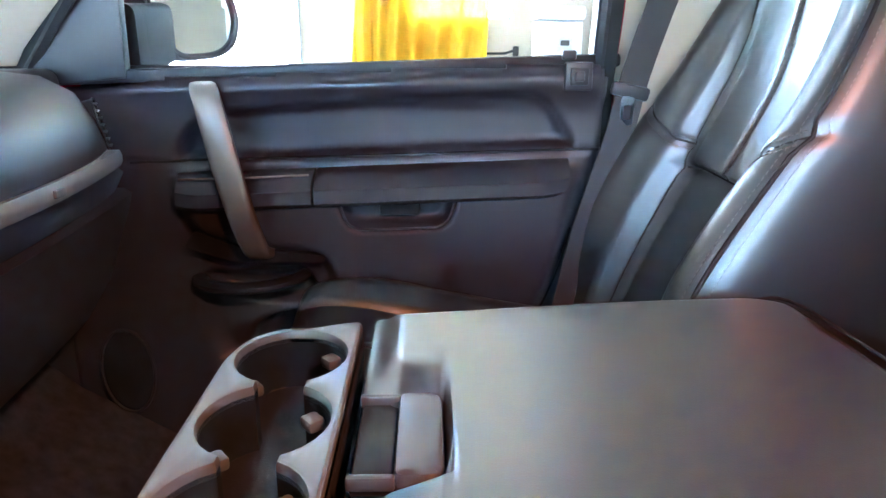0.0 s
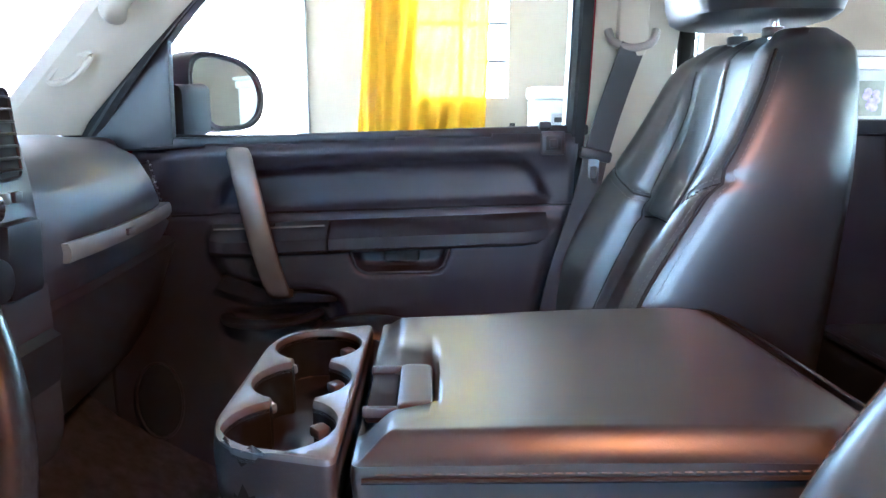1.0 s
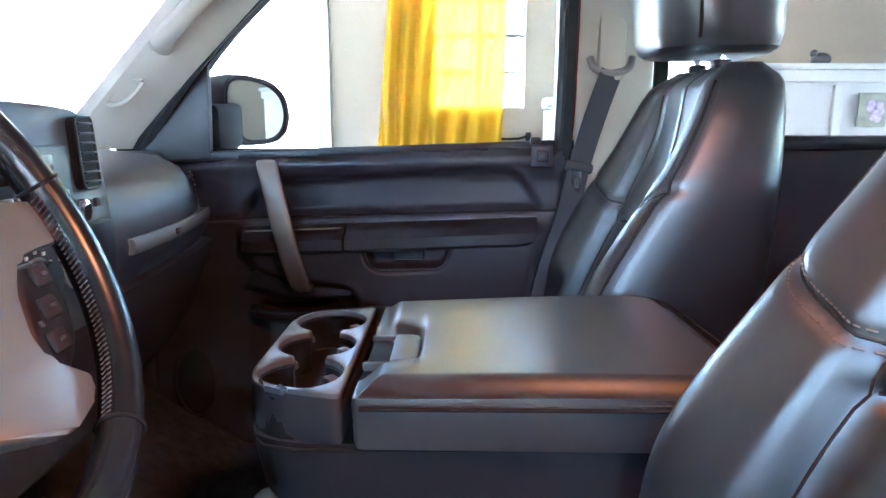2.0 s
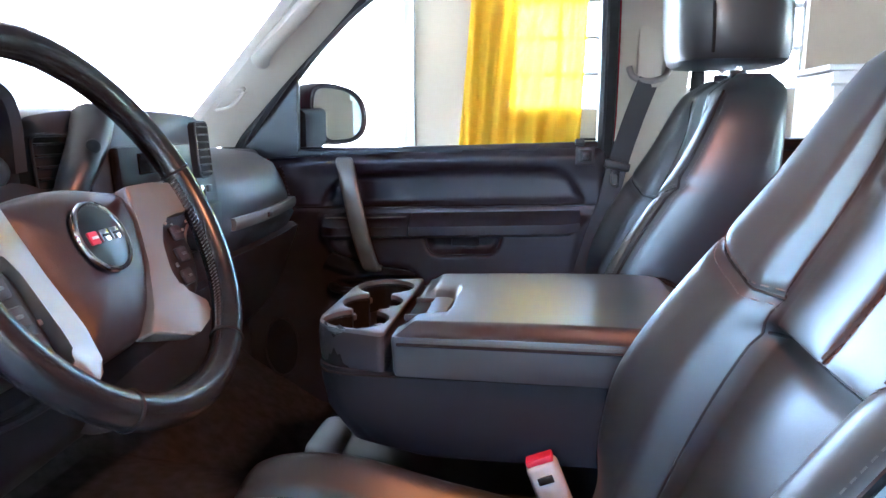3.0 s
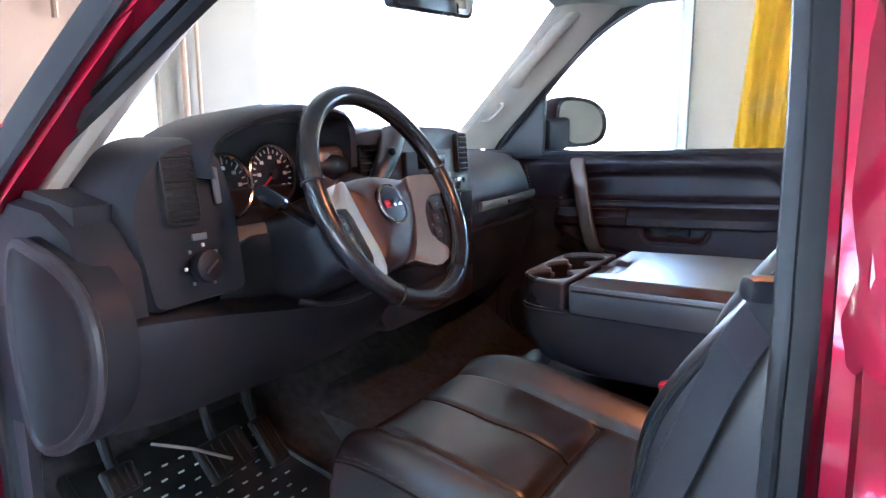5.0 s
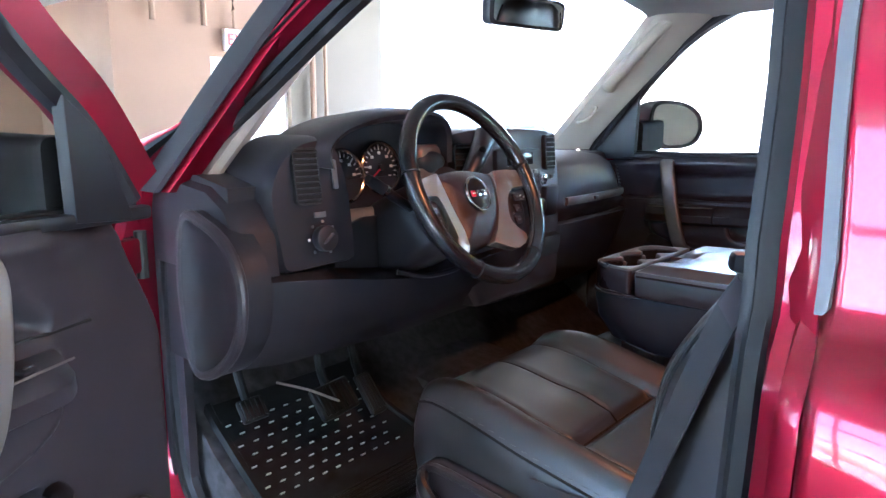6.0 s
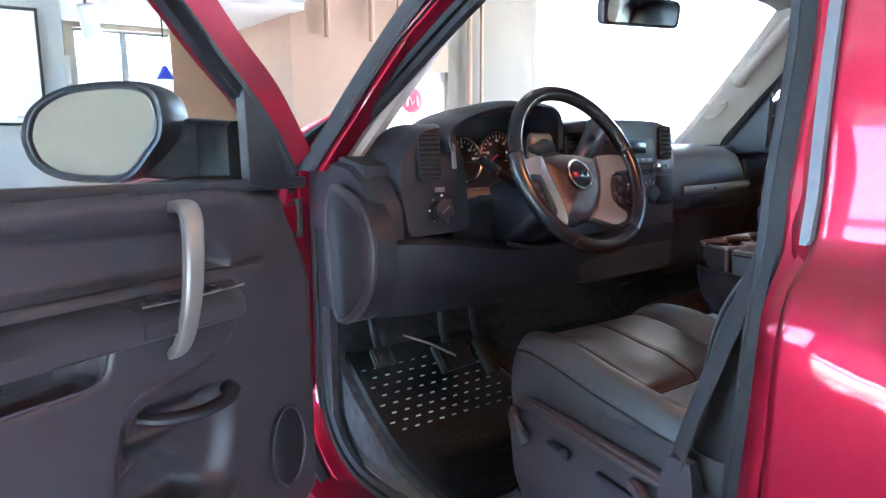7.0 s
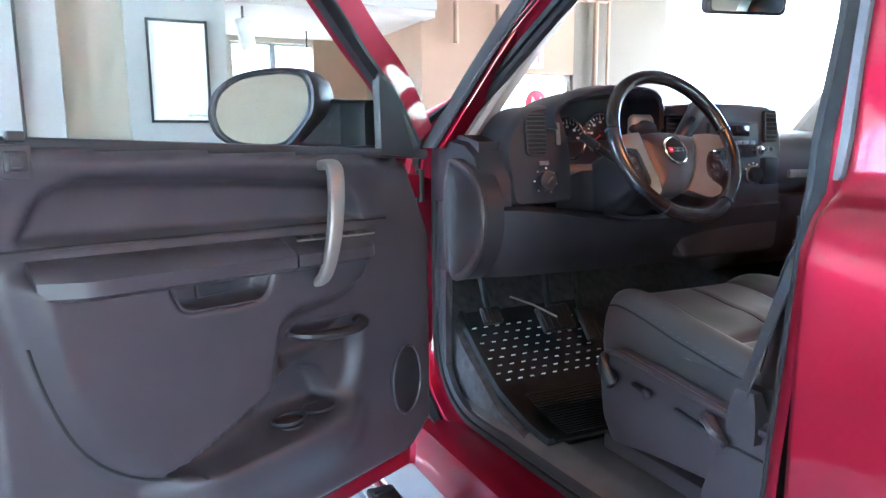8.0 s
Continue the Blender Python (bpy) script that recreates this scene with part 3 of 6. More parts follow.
def opening(s):
    """The loop of a front door opening, with its normals in the side's plane."""
    if s < 0:
        pts = [(0.275, 0.70), (0.0, 0.685), (-0.40, 0.672), (-0.61, 0.675), (-0.73, 0.76), (-0.765, 0.92), (-0.770, 1.17), (-0.745, 1.34), (-0.69, 1.43), (-0.47, 1.572), (-0.255, 1.711), (-0.10, 1.795), (0.08, 1.835), (0.23, 1.83), (0.318, 1.76), (0.333, 1.60), (0.341, 1.40), (0.343, 1.2), (0.338, 1.0), (0.33, 0.82)]
    else:
        pts = [(0.19, 0.70), (0.0, 0.685), (-0.40, 0.672), (-0.61, 0.675), (-0.73, 0.76), (-0.765, 0.92), (-0.770, 1.17), (-0.745, 1.34), (-0.66, 1.46), (-0.54, 1.60), (-0.43, 1.705), (-0.33, 1.78), (-0.22, 1.838), (-0.10, 1.872), (0.05, 1.885), (0.18, 1.882), (0.25, 1.82), (0.265, 1.60), (0.265, 1.40), (0.255, 1.1), (0.245, 0.82)]
    P = spline([(x, 0, z) for x, z in pts], 6, True)
    c = Vector((-0.15, 0, 1.25))
    out = []
    for i, p in enumerate(P):
        t = (P[(i + 1) % len(P)] - P[i - 1]).normalized()
        nn = Vector((t.z, 0, -t.x))
        out.append((p, nn if (p - c).dot(nn) > 0 else -nn))
    return out


def jamb(s, cross, sunk=0.0):
    loops = []
    for o, y in cross:
        lp = []
        for p, nn in opening(s):
            # beside the windscreen pillar the jamb is narrow and lies behind the moulding
            f = step(-0.05, -0.18, p.x) * step(1.40, 1.50, p.z) if s < 0 else 0.0
            q = p + nn * (o - f * max(0.0, o - 0.028) * 0.9)
            y0 = y - f * max(0.0, y - 0.035) * 0.8
            k = 1 - 0.75 * step(0.15, 0.28, p.x) * step(1.27, 1.35, p.z)
            b = step(0.15, 0.28, p.x) if s < 0 else 0.0
            dip = b * (pw(p.z, (0.8, 0.0), (1.2, 0.030), (1.37, 0.047), (1.57, 0.057), (1.8, 0.04)) + sunk)
            lp.append(Vector((q.x, side_y(p.z, s) + s * (y0 * (k if y > 0 else 1) - dip), q.z)))
        loops.append(lp)
    return loops


truck = thing("pickup_truck", "dark red pickup truck with its driver door open", "pickup truck")
for s in (-1, 1):
    part("door_jamb", loft(jamb(s, [(0.006, -0.005), (0.012, 0.012), (0.018, 0.02), (0.022, 0.03), (0.024, 0.052), (0.040, 0.060), (0.044, 0.082), (0.052, 0.088), (0.066, 0.090)]), True, False), RED, truck, "glossy red painted door jamb")
    part("door_seal", ring(jamb(s, [(0.014, -0.014), (0.018, 0.010), (0.010, 0.022), (-0.004, 0.022), (-0.008, 0.008), (-0.006, -0.012)])), RUBBER, truck, "black rubber door seal")
    part("seal_lip", ring(jamb(s, [(-0.005, -0.012), (-0.006, 0.014), (-0.010, 0.018), (-0.018, 0.010), (-0.020, -0.004), (-0.012, -0.014)])), SEAL_GREY, truck, "grey inner lip of the door seal")
    part("outer_seal", ring(jamb(s, [(0.034, 0.054), (0.048, 0.068), (0.046, 0.086), (0.032, 0.086), (0.027, 0.066)], 0.12)), RUBBER, truck, "thin black outer weatherstrip")
part("roof", box((1.75, 1.36, 0.03), (0.50, 0, 1.935), 0.012), RED, truck, "red painted roof")
# unseen plate made up to hold the added warm light
part("added_lamp_base", plate(rounded([(-0.07, -0.06), (0.07, -0.06), (0.07, 0.06), (-0.07, 0.06)], 0.02), 0.012, pose(0.28, -0.42, 1.858), bevel=0.003), GREY_LIGHT, truck, "pale grey base made up for the added warm light")
part("headliner", loft([[Vector((-0.42 + 1.8 * k / 8, y, 1.885 - 0.05 * abs(y / 0.68) ** 4 - 0.02 * (abs(k - 4) / 4) ** 3 + 0.012 * q)) for y, q in [(-0.68 + 1.36 * i / 12, 0) for i in range(13)] + [(0.68 - 1.36 * i / 12, 1) for i in range(13)]] for k in range(9)]), HEADLINER, truck, "pale grey cloth headliner")

# windscreen pillars: inner trim, painted outside, moulding
def pillar_edges(z, s):
    """The windscreen edge and the window edge of a pillar at height z, as x."""
    a = smooth_pw(z, (1.36, -0.95), (1.42, -0.88)) if z < 1.42 else -0.785 + (z - 1.5) * 1.03
    b = pw(z, (1.36, -0.74), (1.45, -0.675), (1.575, -0.545), (1.768, -0.33), (1.83, -0.24), (1.90, -0.10))
    if s < 0:
        a, b = a + 0.08, b + 0.055
    return a, b


for s in (-1, 1):
    loops, outer, mould = [], [], []
    for z in [1.42 + 0.48 * k / 18 for k in range(19)]:
        a, b = pillar_edges(z, s)
        yo = abs(side_y(z, s)) - 0.012
        yi = yo - 0.075
        zz = z - (0.035 if s < 0 else 0.0)
        loops.append([Vector((x, s * y, zz)) for x, y in ((a, yi + 0.035), (a + 0.012, yi + 0.012), (a + 0.05, yi), (a + 0.5 * (b - a), yi + 0.008), (b - 0.05, yi + 0.03), (b - 0.012, yo - 0.022), (b, yo - 0.004), (b - 0.01, yo + 0.012), (a, yo + 0.012))])
        outer.append([Vector((x, s * y, zz)) for x, y in ((a + (0.006 if s < 0 else 0.03), yi + 0.045), (a + (0.006 if s < 0 else 0.02), yo + 0.02), (a + 0.03, yo + 0.055), (a + 0.09, yo + 0.070), (a + 0.12, yo + 0.06), (a + 0.12, yo + 0.02))])
        if s < 0:
            mould.append([Vector((a + x, s * (yo + y), zz)) for x, y in ((0.0, -0.03), (-0.006, 0.05), (0.016, 0.074), (0.055, 0.080), (0.100, 0.080), (0.110, 0.074), (0.10, 0.066), (0.03, 0.05))])
        else:
            mould.append((a + 0.055, s * (yo + 0.066), zz))
    part("pillar_trim", loft(loops), BEIGE, truck, "beige plastic windscreen pillar trim")
    part("pillar_outer", loft(outer), RED, truck, "red painted windscreen pillar")
    part("pillar_moulding", loft(mould) if s < 0 else tube(mould, 0.017, 8), SEAL_GREY, truck, "black windscreen moulding")
    if s > 0:
        part("pillar_cap", tube([(-0.70, 0.695, 1.515), (-0.665, 0.692, 1.52), (-0.63, 0.690, 1.55), (-0.625, 0.69, 1.565), (-0.66, 0.69, 1.56), (-0.695, 0.692, 1.53)], 0.006, 8, True, smooth=4), BEIGE, truck, "oval beige screw cover")
        hb = tube([(-0.575, 0.695, 1.63), (-0.555, 0.652, 1.645), (-0.47, 0.635, 1.72), (-0.385, 0.628, 1.80), (-0.35, 0.655, 1.83)], 0.019, 12, smooth=6, flat=1.2)
        part("grab_handle", hb, BEIGE, truck, "beige moulded pillar grab handle")
bm = loft([[Vector((-1.02 + 0.64 * k / 6 - 0.10 * (1 - (y / 0.70) ** 2), y * (1 - 0.1 * k / 6), 1.40 + 0.485 * k / 6)) for y in [-0.70 + 1.4 * i / 12 for i in range(13)]] for k in range(7)], False, False)
part("windscreen", bm, GLASS, truck, "clear windscreen").visible_shadow = False
part("cowl", box((0.22, 1.4, 0.03), (-1.10, 0, 1.375), 0.008, turn=(0, -4, 0)), PLASTIC_DARK, truck, "black cowl panel below the windscreen")
for k in range(6):
    part("cowl_slat", box((0.012, 1.36, 0.012), (-1.19 + 0.03 * k, 0, 1.395), 0.003), PLASTIC_DARK, truck)
part("hood", loft([[Vector((-1.22 - 1.25 * k / 8, y, 1.39 - 0.13 * (k / 8) ** 2 + 0.03 * math.cos(y * 2) - 0.16 * abs(y / 0.9) ** 6)) for y in [-0.9 + 1.8 * i / 16 for i in range(17)]] + [] for k in range(9)], False, False), RED, truck, "red painted bonnet")
for s in (-1, 1):
    part("fender", loft([[Vector((-0.83 - 1.7 * k / 6, s * yy, zz - 0.1 * (k / 6) ** 2)) for yy, zz in ((0.885, 1.36), (0.93, 1.30), (0.95, 1.1), (0.94, 0.85), (0.92, 0.62), (0.80, 0.62), (0.80, 1.36))] for k in range(7)]), RED, truck, "red painted front fender")

# inner pillars by the rear of the front doors
for s in (-1, 1):
    x0 = 0.262 if s > 0 else 0.385
    yo = 0.80 if s > 0 else 0.785
    loops = []
    for z in (0.70, 0.9, 1.15, 1.38, 1.5, 1.65, 1.78, 1.88):
        y = abs(side_y(z, s)) + (0.022 if s > 0 else -0.085)
        w = pw(z, (0.7, 0.17), (1.4, 0.185), (1.9, 0.21))
        loops.append([Vector((x0 + a * w, s * (y + b), z)) for a, b in ((-0.02, 0.02), (0.02, 0.0), (0.2, -0.022), (0.6, -0.03), (0.95, -0.015), (1.0, 0.03), (0.5, 0.05))])
    part("centre_pillar_trim", loft(loops), BEIGE, truck, "beige plastic centre pillar trim")
slot = part("slot_cover", plate(rounded([(-0.028, -0.1), (0.028, -0.1), (0.028, 0.13), (-0.028, 0.13)], 0.026), 0.02, Matrix(((1, 0, 0, 0.352), (0, 0, -1, 0.727), (0, 1, 0, 1.66), (0, 0, 0, 1))), bevel=0.006), BEIGE, truck, "beige belt height adjuster cover")

# rear door and quarter of the driver side, outside
def glass_y(z):
    return pw(z, (1.355, 0.797), (1.60, 0.748), (1.87, 0.685))


def skin_y(z, x):
    y = smooth_pw(z, (0.64, 0.845), (0.75, 0.868), (0.95, 0.872), (1.15, 0.872), (1.25, 0.868), (1.30, 0.852), (1.325, 0.828), (1.338, 0.808), (1.355, 0.799))
    return y + 0.045 * step(0.42, 0.75, x) * step(1.345, 1.20, z)


zs_low = [0.65, 0.75, 0.9, 1.05, 1.15, 1.22, 1.26, 1.29, 1.31, 1.325, 1.334, 1.342, 1.350]
zs_up = [1.357, 1.365, 1.40, 1.5, 1.6, 1.7, 1.8, 1.87]
loops = []
for x, q in ((0.404, 0.0), (0.409, 0.45), (0.414, 0.88), (0.420, 0.985), (0.428, 1.0), (0.46, 1.0), (0.52, 1.0), (0.6, 1.0), (0.75, 1.0), (1.0, 1.0), (1.3, 1.0)):
    low = [Vector((x, -(0.785 + (skin_y(z, x) - 0.785) * q), z)) for z in zs_low]
    up_ = [Vector((x - 0.014 * step(1.36, 1.6, z) * step(0.5, 0.42, x), -(glass_y(z) - 0.022 * (1 - q)), z)) for z in zs_up]
    loops.append(low + up_ + [Vector((x, -0.63, 1.87)), Vector((x, -0.72, 1.3)), Vector((x, -0.74, 0.65))])
part("rear_door", loft(loops), RED, truck, "glossy red rear door", angle=50)
part("painted_pillar", loft([[Vector((x, -y, z)) for x, y in ((0.366, side_y(z, -1) * -1 - pw(z, (0.8, 0.0), (1.2, 0.030), (1.37, 0.047), (1.57, 0.057), (1.8, 0.05)) + 0.012), (0.412, (glass_y(z) if z > 1.355 else 0.80) - 0.014), (0.44, (glass_y(z) if z > 1.355 else 0.80) - 0.014), (0.44, 0.60), (0.366, 0.60))] for z in (0.66, 0.8, 1.0, 1.2, 1.34, 1.36, 1.45, 1.57, 1.7, 1.87)]), RED, truck, "red painted centre pillar")
part("window_moulding", loft([[Vector((a - 0.014 * step(1.36, 1.6, z), -(glass_y(z) + b), z)) for a, b in ((0.403, -0.004), (0.404, 0.006), (0.4045 + ww, 0.006), (0.4055 + ww, -0.004))] for z, ww in ((1.352, 0.006), (1.358, 0.010), (1.40, 0.0115), (1.5, 0.012), (1.6, 0.0125), (1.7, 0.013), (1.87, 0.013))]), STRIP, truck, "grey rubber upright window moulding")
part("rear_glass", box((0.004, 1.2, 0.4), (1.34, 0, 1.62), turn=(0, 12, 0)), GLASS, truck, "rear window glass").visible_shadow = False
part("rear_wall", box((0.05, 1.5, 0.72), (1.36, 0, 1.06), 0.01), CARPET, truck, "dark trimmed rear cab wall")
part("rear_header", box((0.05, 1.4, 0.1), (1.30, 0, 1.88), 0.02), HEADLINER, truck)
for s in (1,):
    part("rear_side_trim", box((0.85, 0.05, 0.74), (0.88, s * 0.81, 1.07), 0.02), PLASTIC, truck, "charcoal rear side trim")
    part("rear_sill_strip", box((0.85, 0.07, 0.03), (0.88, s * 0.80, 1.435), 0.01), PLASTIC_DARK, truck)
    part("rear_pillar", box((0.12, 0.06, 0.5), (1.27, s * 0.76, 1.66), 0.02, turn=(0, -12, 0)), BEIGE, truck, "beige rear pillar trim")
    for x in (0.475,):
        part("rear_window_bar", box((0.03, 0.03, 0.44), (x, s * 0.80, 1.65), 0.008), RUBBER, truck)

# floor, tunnel, toe board, kick panels, sill
part("cab_floor", loft([[Vector((x, y, z)) for x, z in ((1.35, 0.66), (1.35, 0.685), (0.3, 0.69), (-0.30, 0.69), (-0.48, 0.72), (-0.68, 0.84), (-0.86, 1.0), (-0.92, 1.3), (-0.95, 1.3), (-0.95, 0.66))] for y in (-0.765, -0.4, 0.0, 0.4, 0.78)]), CARPET, truck, "dark carpeted cab floor")
part("tunnel", loft([[Vector((x, y, z + zz)) for y, z in ((-0.22, 0.68), (-0.16, 0.80), (-0.08, 0.83), (0.12, 0.83), (0.2, 0.80), (0.26, 0.68))] for x, zz in ((-0.9, 0.06), (-0.5, 0.02), (0.3, 0.0))]), CARPET, truck, "dark carpet over the transmission tunnel")
for s, yk in ((-1, 0.765), (1, 0.775)):
    part("hinge_pillar", box((0.075, 0.14, 0.78), (-0.815, s * 0.875, 1.02), 0.006), RED, truck, "red painted hinge pillar")
    part("inner_fender", box((0.32, 0.02, 0.85), (-0.92, s * 0.80, 1.0), 0.004), PLASTIC_DARK, truck)
    part("kick_panel", loft([[Vector((x, s * (yk + b), z)) for x, b in ((-0.90, -0.06), (-0.80, -0.03), (-0.745, 0.0), (-0.72, 0.012), (-0.72 if s < 0 else -0.62, 0.03), (-0.90, 0.03))] for z in (0.68, 0.8, 1.0, 1.2, 1.35)]), PLASTIC, truck, "charcoal kick panel")
    part("sill_plate", loft([[Vector((x, s * y, z)) for y, z in ((0.69, 0.69), (0.70, 0.705), (0.76, 0.70), (0.785, 0.69), (0.785, 0.66), (0.69, 0.66))] for x in (-0.72, -0.3, 0.35)]), SILL, truck, "worn charcoal sill plate")
    part("rocker", loft([[Vector((x, s * y, z)) for y, z in ((0.78, 0.65), (0.86, 0.655), (0.90, 0.635), (0.915, 0.58), (0.90, 0.50), (0.80, 0.47))] for x in (-0.83, -0.3, 0.5, 1.3)]), RED, truck, "red painted sill")
part("floor_panel", loft([[Vector((x, y, z)) for x, z in ((-0.275, 0.688), (-0.27, 0.7015), (-0.255, 0.704), (0.35, 0.704), (0.35, 0.688))] for y in (-0.70, -0.69, -0.60, -0.50, -0.48)]), SILL, truck, "worn brown floor covering beside the seat")
sb = thing("side_step", "polished tubular side step with black treads", "side step")
part("tube", tube([(-0.95, -0.93, 0.42), (-0.84, -0.99, 0.44), (-0.70, -1.02, 0.45), (0.0, -1.03, 0.45), (1.2, -1.03, 0.45)], 0.042, 16, smooth=6), SILVER_STEP, sb)
for x in (-0.45, 0.7):
    tread = part("tread", box((0.4, 0.075, 0.02), (x, -1.03, 0.49), 0.008), RUBBER, sb, "black ribbed step pad")
    for k in range(9):
        part("rib", box((0.012, 0.06, 0.006), (x - 0.16 + 0.04 * k, -1.03, 0.502), 0.002), RUBBER, tread)
part("bracket", box((0.06, 0.2, 0.05), (-0.5, -0.92, 0.47), 0.006), DARK_METAL, sb)


# ---- seats ----
def seat(name, cy, inner, label, set_back=0.0):
    """A front seat; inner: the side (in y) that faces the middle of the cab."""
    s = thing(name, label, "seat", (0.0, cy, 0.0), group="front seats")

    def bolster_line(au):
        return 1.312 + 0.14 * (au - 0.52)

    def front(z, u):
        """The front face of the backrest at height z and u from -1 to 1 across."""
        x = smooth_pw(z, (0.96, 0.15), (1.216, 0.262), (1.437, 0.385), (1.60, 0.455))
        x += set_back * smooth_pw(z, (1.0, 1.0), (1.2, 1.0), (1.4, 0.4), (1.52, 0.0))
        v = (z - 0.98) / 0.6
        au = abs(u)
        bol = math.exp(-((au - 0.84) / 0.21) ** 2) * smooth_pw(v, (0.0, -0.004), (0.12, 0.006), (0.24, 0.036), (0.40, 0.058), (0.75, 0.03), (1.0, 0.008))
        hollow = step(0.60, 0.47, au) * smooth_pw(z, (0.98, 0.046), (1.28, 0.050), (1.40, 0.034), (1.54, 0.008))
        # the upper insert swells over the lower one along the cross seam
        cross = 0.014 * step(1.272, 1.292, z) * step(1.42, 1.30, z) * step(0.56, 0.46, au)
        crease = 0.012 * math.exp(-((au - 0.535) / 0.022) ** 2) * step(1.54, 1.46, z)
        crease += 0.014 * math.exp(-((z - 1.280) / 0.008) ** 2) * step(0.56, 0.5, au)
        crease += 0.006 * math.exp(-(u / 0.022) ** 2) * step(1.29, 1.31, z)
        crease += 0.009 * math.exp(-((z - bolster_line(au)) / 0.007) ** 2) * step(0.50, 0.56, au)
        belly = 0.016 * math.exp(-((z - 1.18) / 0.09) ** 2) * step(0.55, 0.0, au)
        return x - bol + hollow - cross + crease - belly

    def width(z):
        return smooth_pw(z, (0.96, 0.225), (1.15, 0.238), (1.36, 0.236), (1.48, 0.216), (1.545, 0.185), (1.575, 0.14))

    loops = []
    zs = [0.96 + 0.58 * k / 96 for k in range(97)] + [1.551, 1.561, 1.568, 1.572]
    for z in zs:
        top = step(1.54, 1.575, z)
        w = width(z)
        xb = smooth_pw(z, (0.96, 0.49), (1.25, 0.515), (1.5, 0.53), (1.56, 0.535)) - 0.02 * top
        lp = []
        for i in range(97):
            u = -1 + 2 * i / 96
            rnd = 0.022 * max(0, (abs(u) - 0.90) / 0.10) ** 2.4
            lp.append(Vector((front(z, u) + rnd + 0.025 * top, u * w, z)))
        xf = front(z, 1) + 0.022
        for a, b in ((0.35, 1.0), (0.62, 1.0), (0.85, 0.985), (0.96, 0.93), (1.0, 0.8), (1.012, 0.4), (1.012, 0.0)):
            lp.append(Vector((xf + (xb - xf) * a, b * w, z)))
        for a, b in ((1.012, -0.4), (1.0, -0.8), (0.96, -0.93), (0.85, -0.985), (0.62, -1.0), (0.35, -1.0)):
            lp.append(Vector((xf + (xb - xf) * a, b * w, z)))
        loops.append(lp)
    back = part("backrest", loft(loops), LEATHER, s, "black leather backrest with pleats", angle=60)

    def on(z, u, out=0.002):
        rnd = 0.022 * max(0, (abs(u) - 0.90) / 0.10) ** 2.4
        return Vector((front(z, u) + rnd - out, u * width(z), z))

    part("pleat_seam", tube([on(1.285 + 0.25 * k / 30, 0.0, 0.0004) for k in range(31)], 0.0016, 6), SEAM, back)
    dots = []
    for off in (-0.022, 0.022):
        for q in range(30):
            z = 1.287 + 0.24 * q / 29.5
            dots.append(tube([on(z, off, 0.0004), on(z + 0.0055, off, 0.0004)], 0.0010, 4))
    part("cross_seam", tube([on(1.280, -0.53 + 1.06 * k / 30, 0.0002) for k in range(31)], 0.0020, 6), SEAM, back)
    for u in (-0.535, 0.535):
        part("bolster_seam", tube([on(0.98 + 0.55 * k / 48, u, 0.0002) for k in range(49)], 0.0018, 6), SEAM, back)
    for sd in (-1, 1):
        runs = []
        for off in (0.925, 0.975):
            for q in range(88):
                z = 1.0 + 0.53 * q / 87.5
                runs.append(tube([on(z + 0.001, sd * off, 0.0002), on(z + 0.0045, sd * off, 0.0002)], 0.0007, 4))
        part("edge_seam", tube([on(0.98 + 0.56 * k / 30, sd * 0.95, 0.0006) for k in range(31)], 0.0026, 6), SEAM, back)
        part("bolster_cross_seam", tube([on(bolster_line(0.53 + 0.42 * k / 16), sd * (0.53 + 0.42 * k / 16), 0.0002) for k in range(17)], 0.0018, 6), SEAM, back)
        for dz in (-0.007, 0.007):
            for q in range(24):
                u0 = 0.54 + 0.017 * q
                u1 = u0 + 0.010
                runs.append(tube([on(bolster_line(u0) + dz, sd * u0, 0.0006), on(bolster_line(u1) + dz, sd * u1, 0.0006)], 0.0010, 4))
        tagged(part("stitching", join(*(runs + (dots if sd > 0 else []))), THREAD, back, "double rows of pale stitching"), kind="stuff")
    # cushion
    def top(x, u):
        v = (x + 0.26) / 0.52
        z = smooth_pw(v, (0, 1.042), (0.12, 1.058), (0.5, 1.02), (1.0, 0.972))
        z += 0.035 * math.exp(-((abs(u) - 0.82) / 0.16) ** 2) * smooth_pw(v, (0, 0.3), (0.4, 1), (1, 1))
        z -= 0.012 * math.exp(-((abs(u) - 0.6) / 0.03) ** 2) * step(0.02, 0.1, v)
        z -= 0.014 * math.exp(-((x - 0.035) / 0.010) ** 2) * step(0.62, 0.56, abs(u))
        z -= 0.005 * math.exp(-(u / 0.022) ** 2) * step(0.035, 0.0, x) * step(-0.25, -0.21, x)
        z += 0.010 * math.exp(-((x + 0.03) / 0.05) ** 2) * step(0.6, 0.2, abs(u))
        return z

    loops = []
    for k in range(89):
        x = -0.262 + 0.55 * k / 88
        w = smooth_pw(x, (-0.262, 0.19), (-0.235, 0.222), (-0.1, 0.24), (0.3, 0.235))
        drop = 0.075 * max(0, 1 - (x + 0.262) / 0.035) ** 2.2
        lp = []
        for i in range(97):
            u = -1 + 2 * i / 96
            lp.append(Vector((x, u * w, top(x, u) - drop - 0.035 * max(0, (abs(u) - 0.86) / 0.14) ** 2.4)))
        for b, z in ((1.02, 0.99), (1.025, 0.95), (1.0, 0.90), (0.5, 0.90), (-0.5, 0.90), (-1.0, 0.90), (-1.025, 0.95), (-1.02, 0.99)):
            lp.append(Vector((x + (0.02 * max(0, 1 - (x + 0.262) / 0.035) if z < 0.92 else 0), b * w, z - 0.0)))
        loops.append(lp)
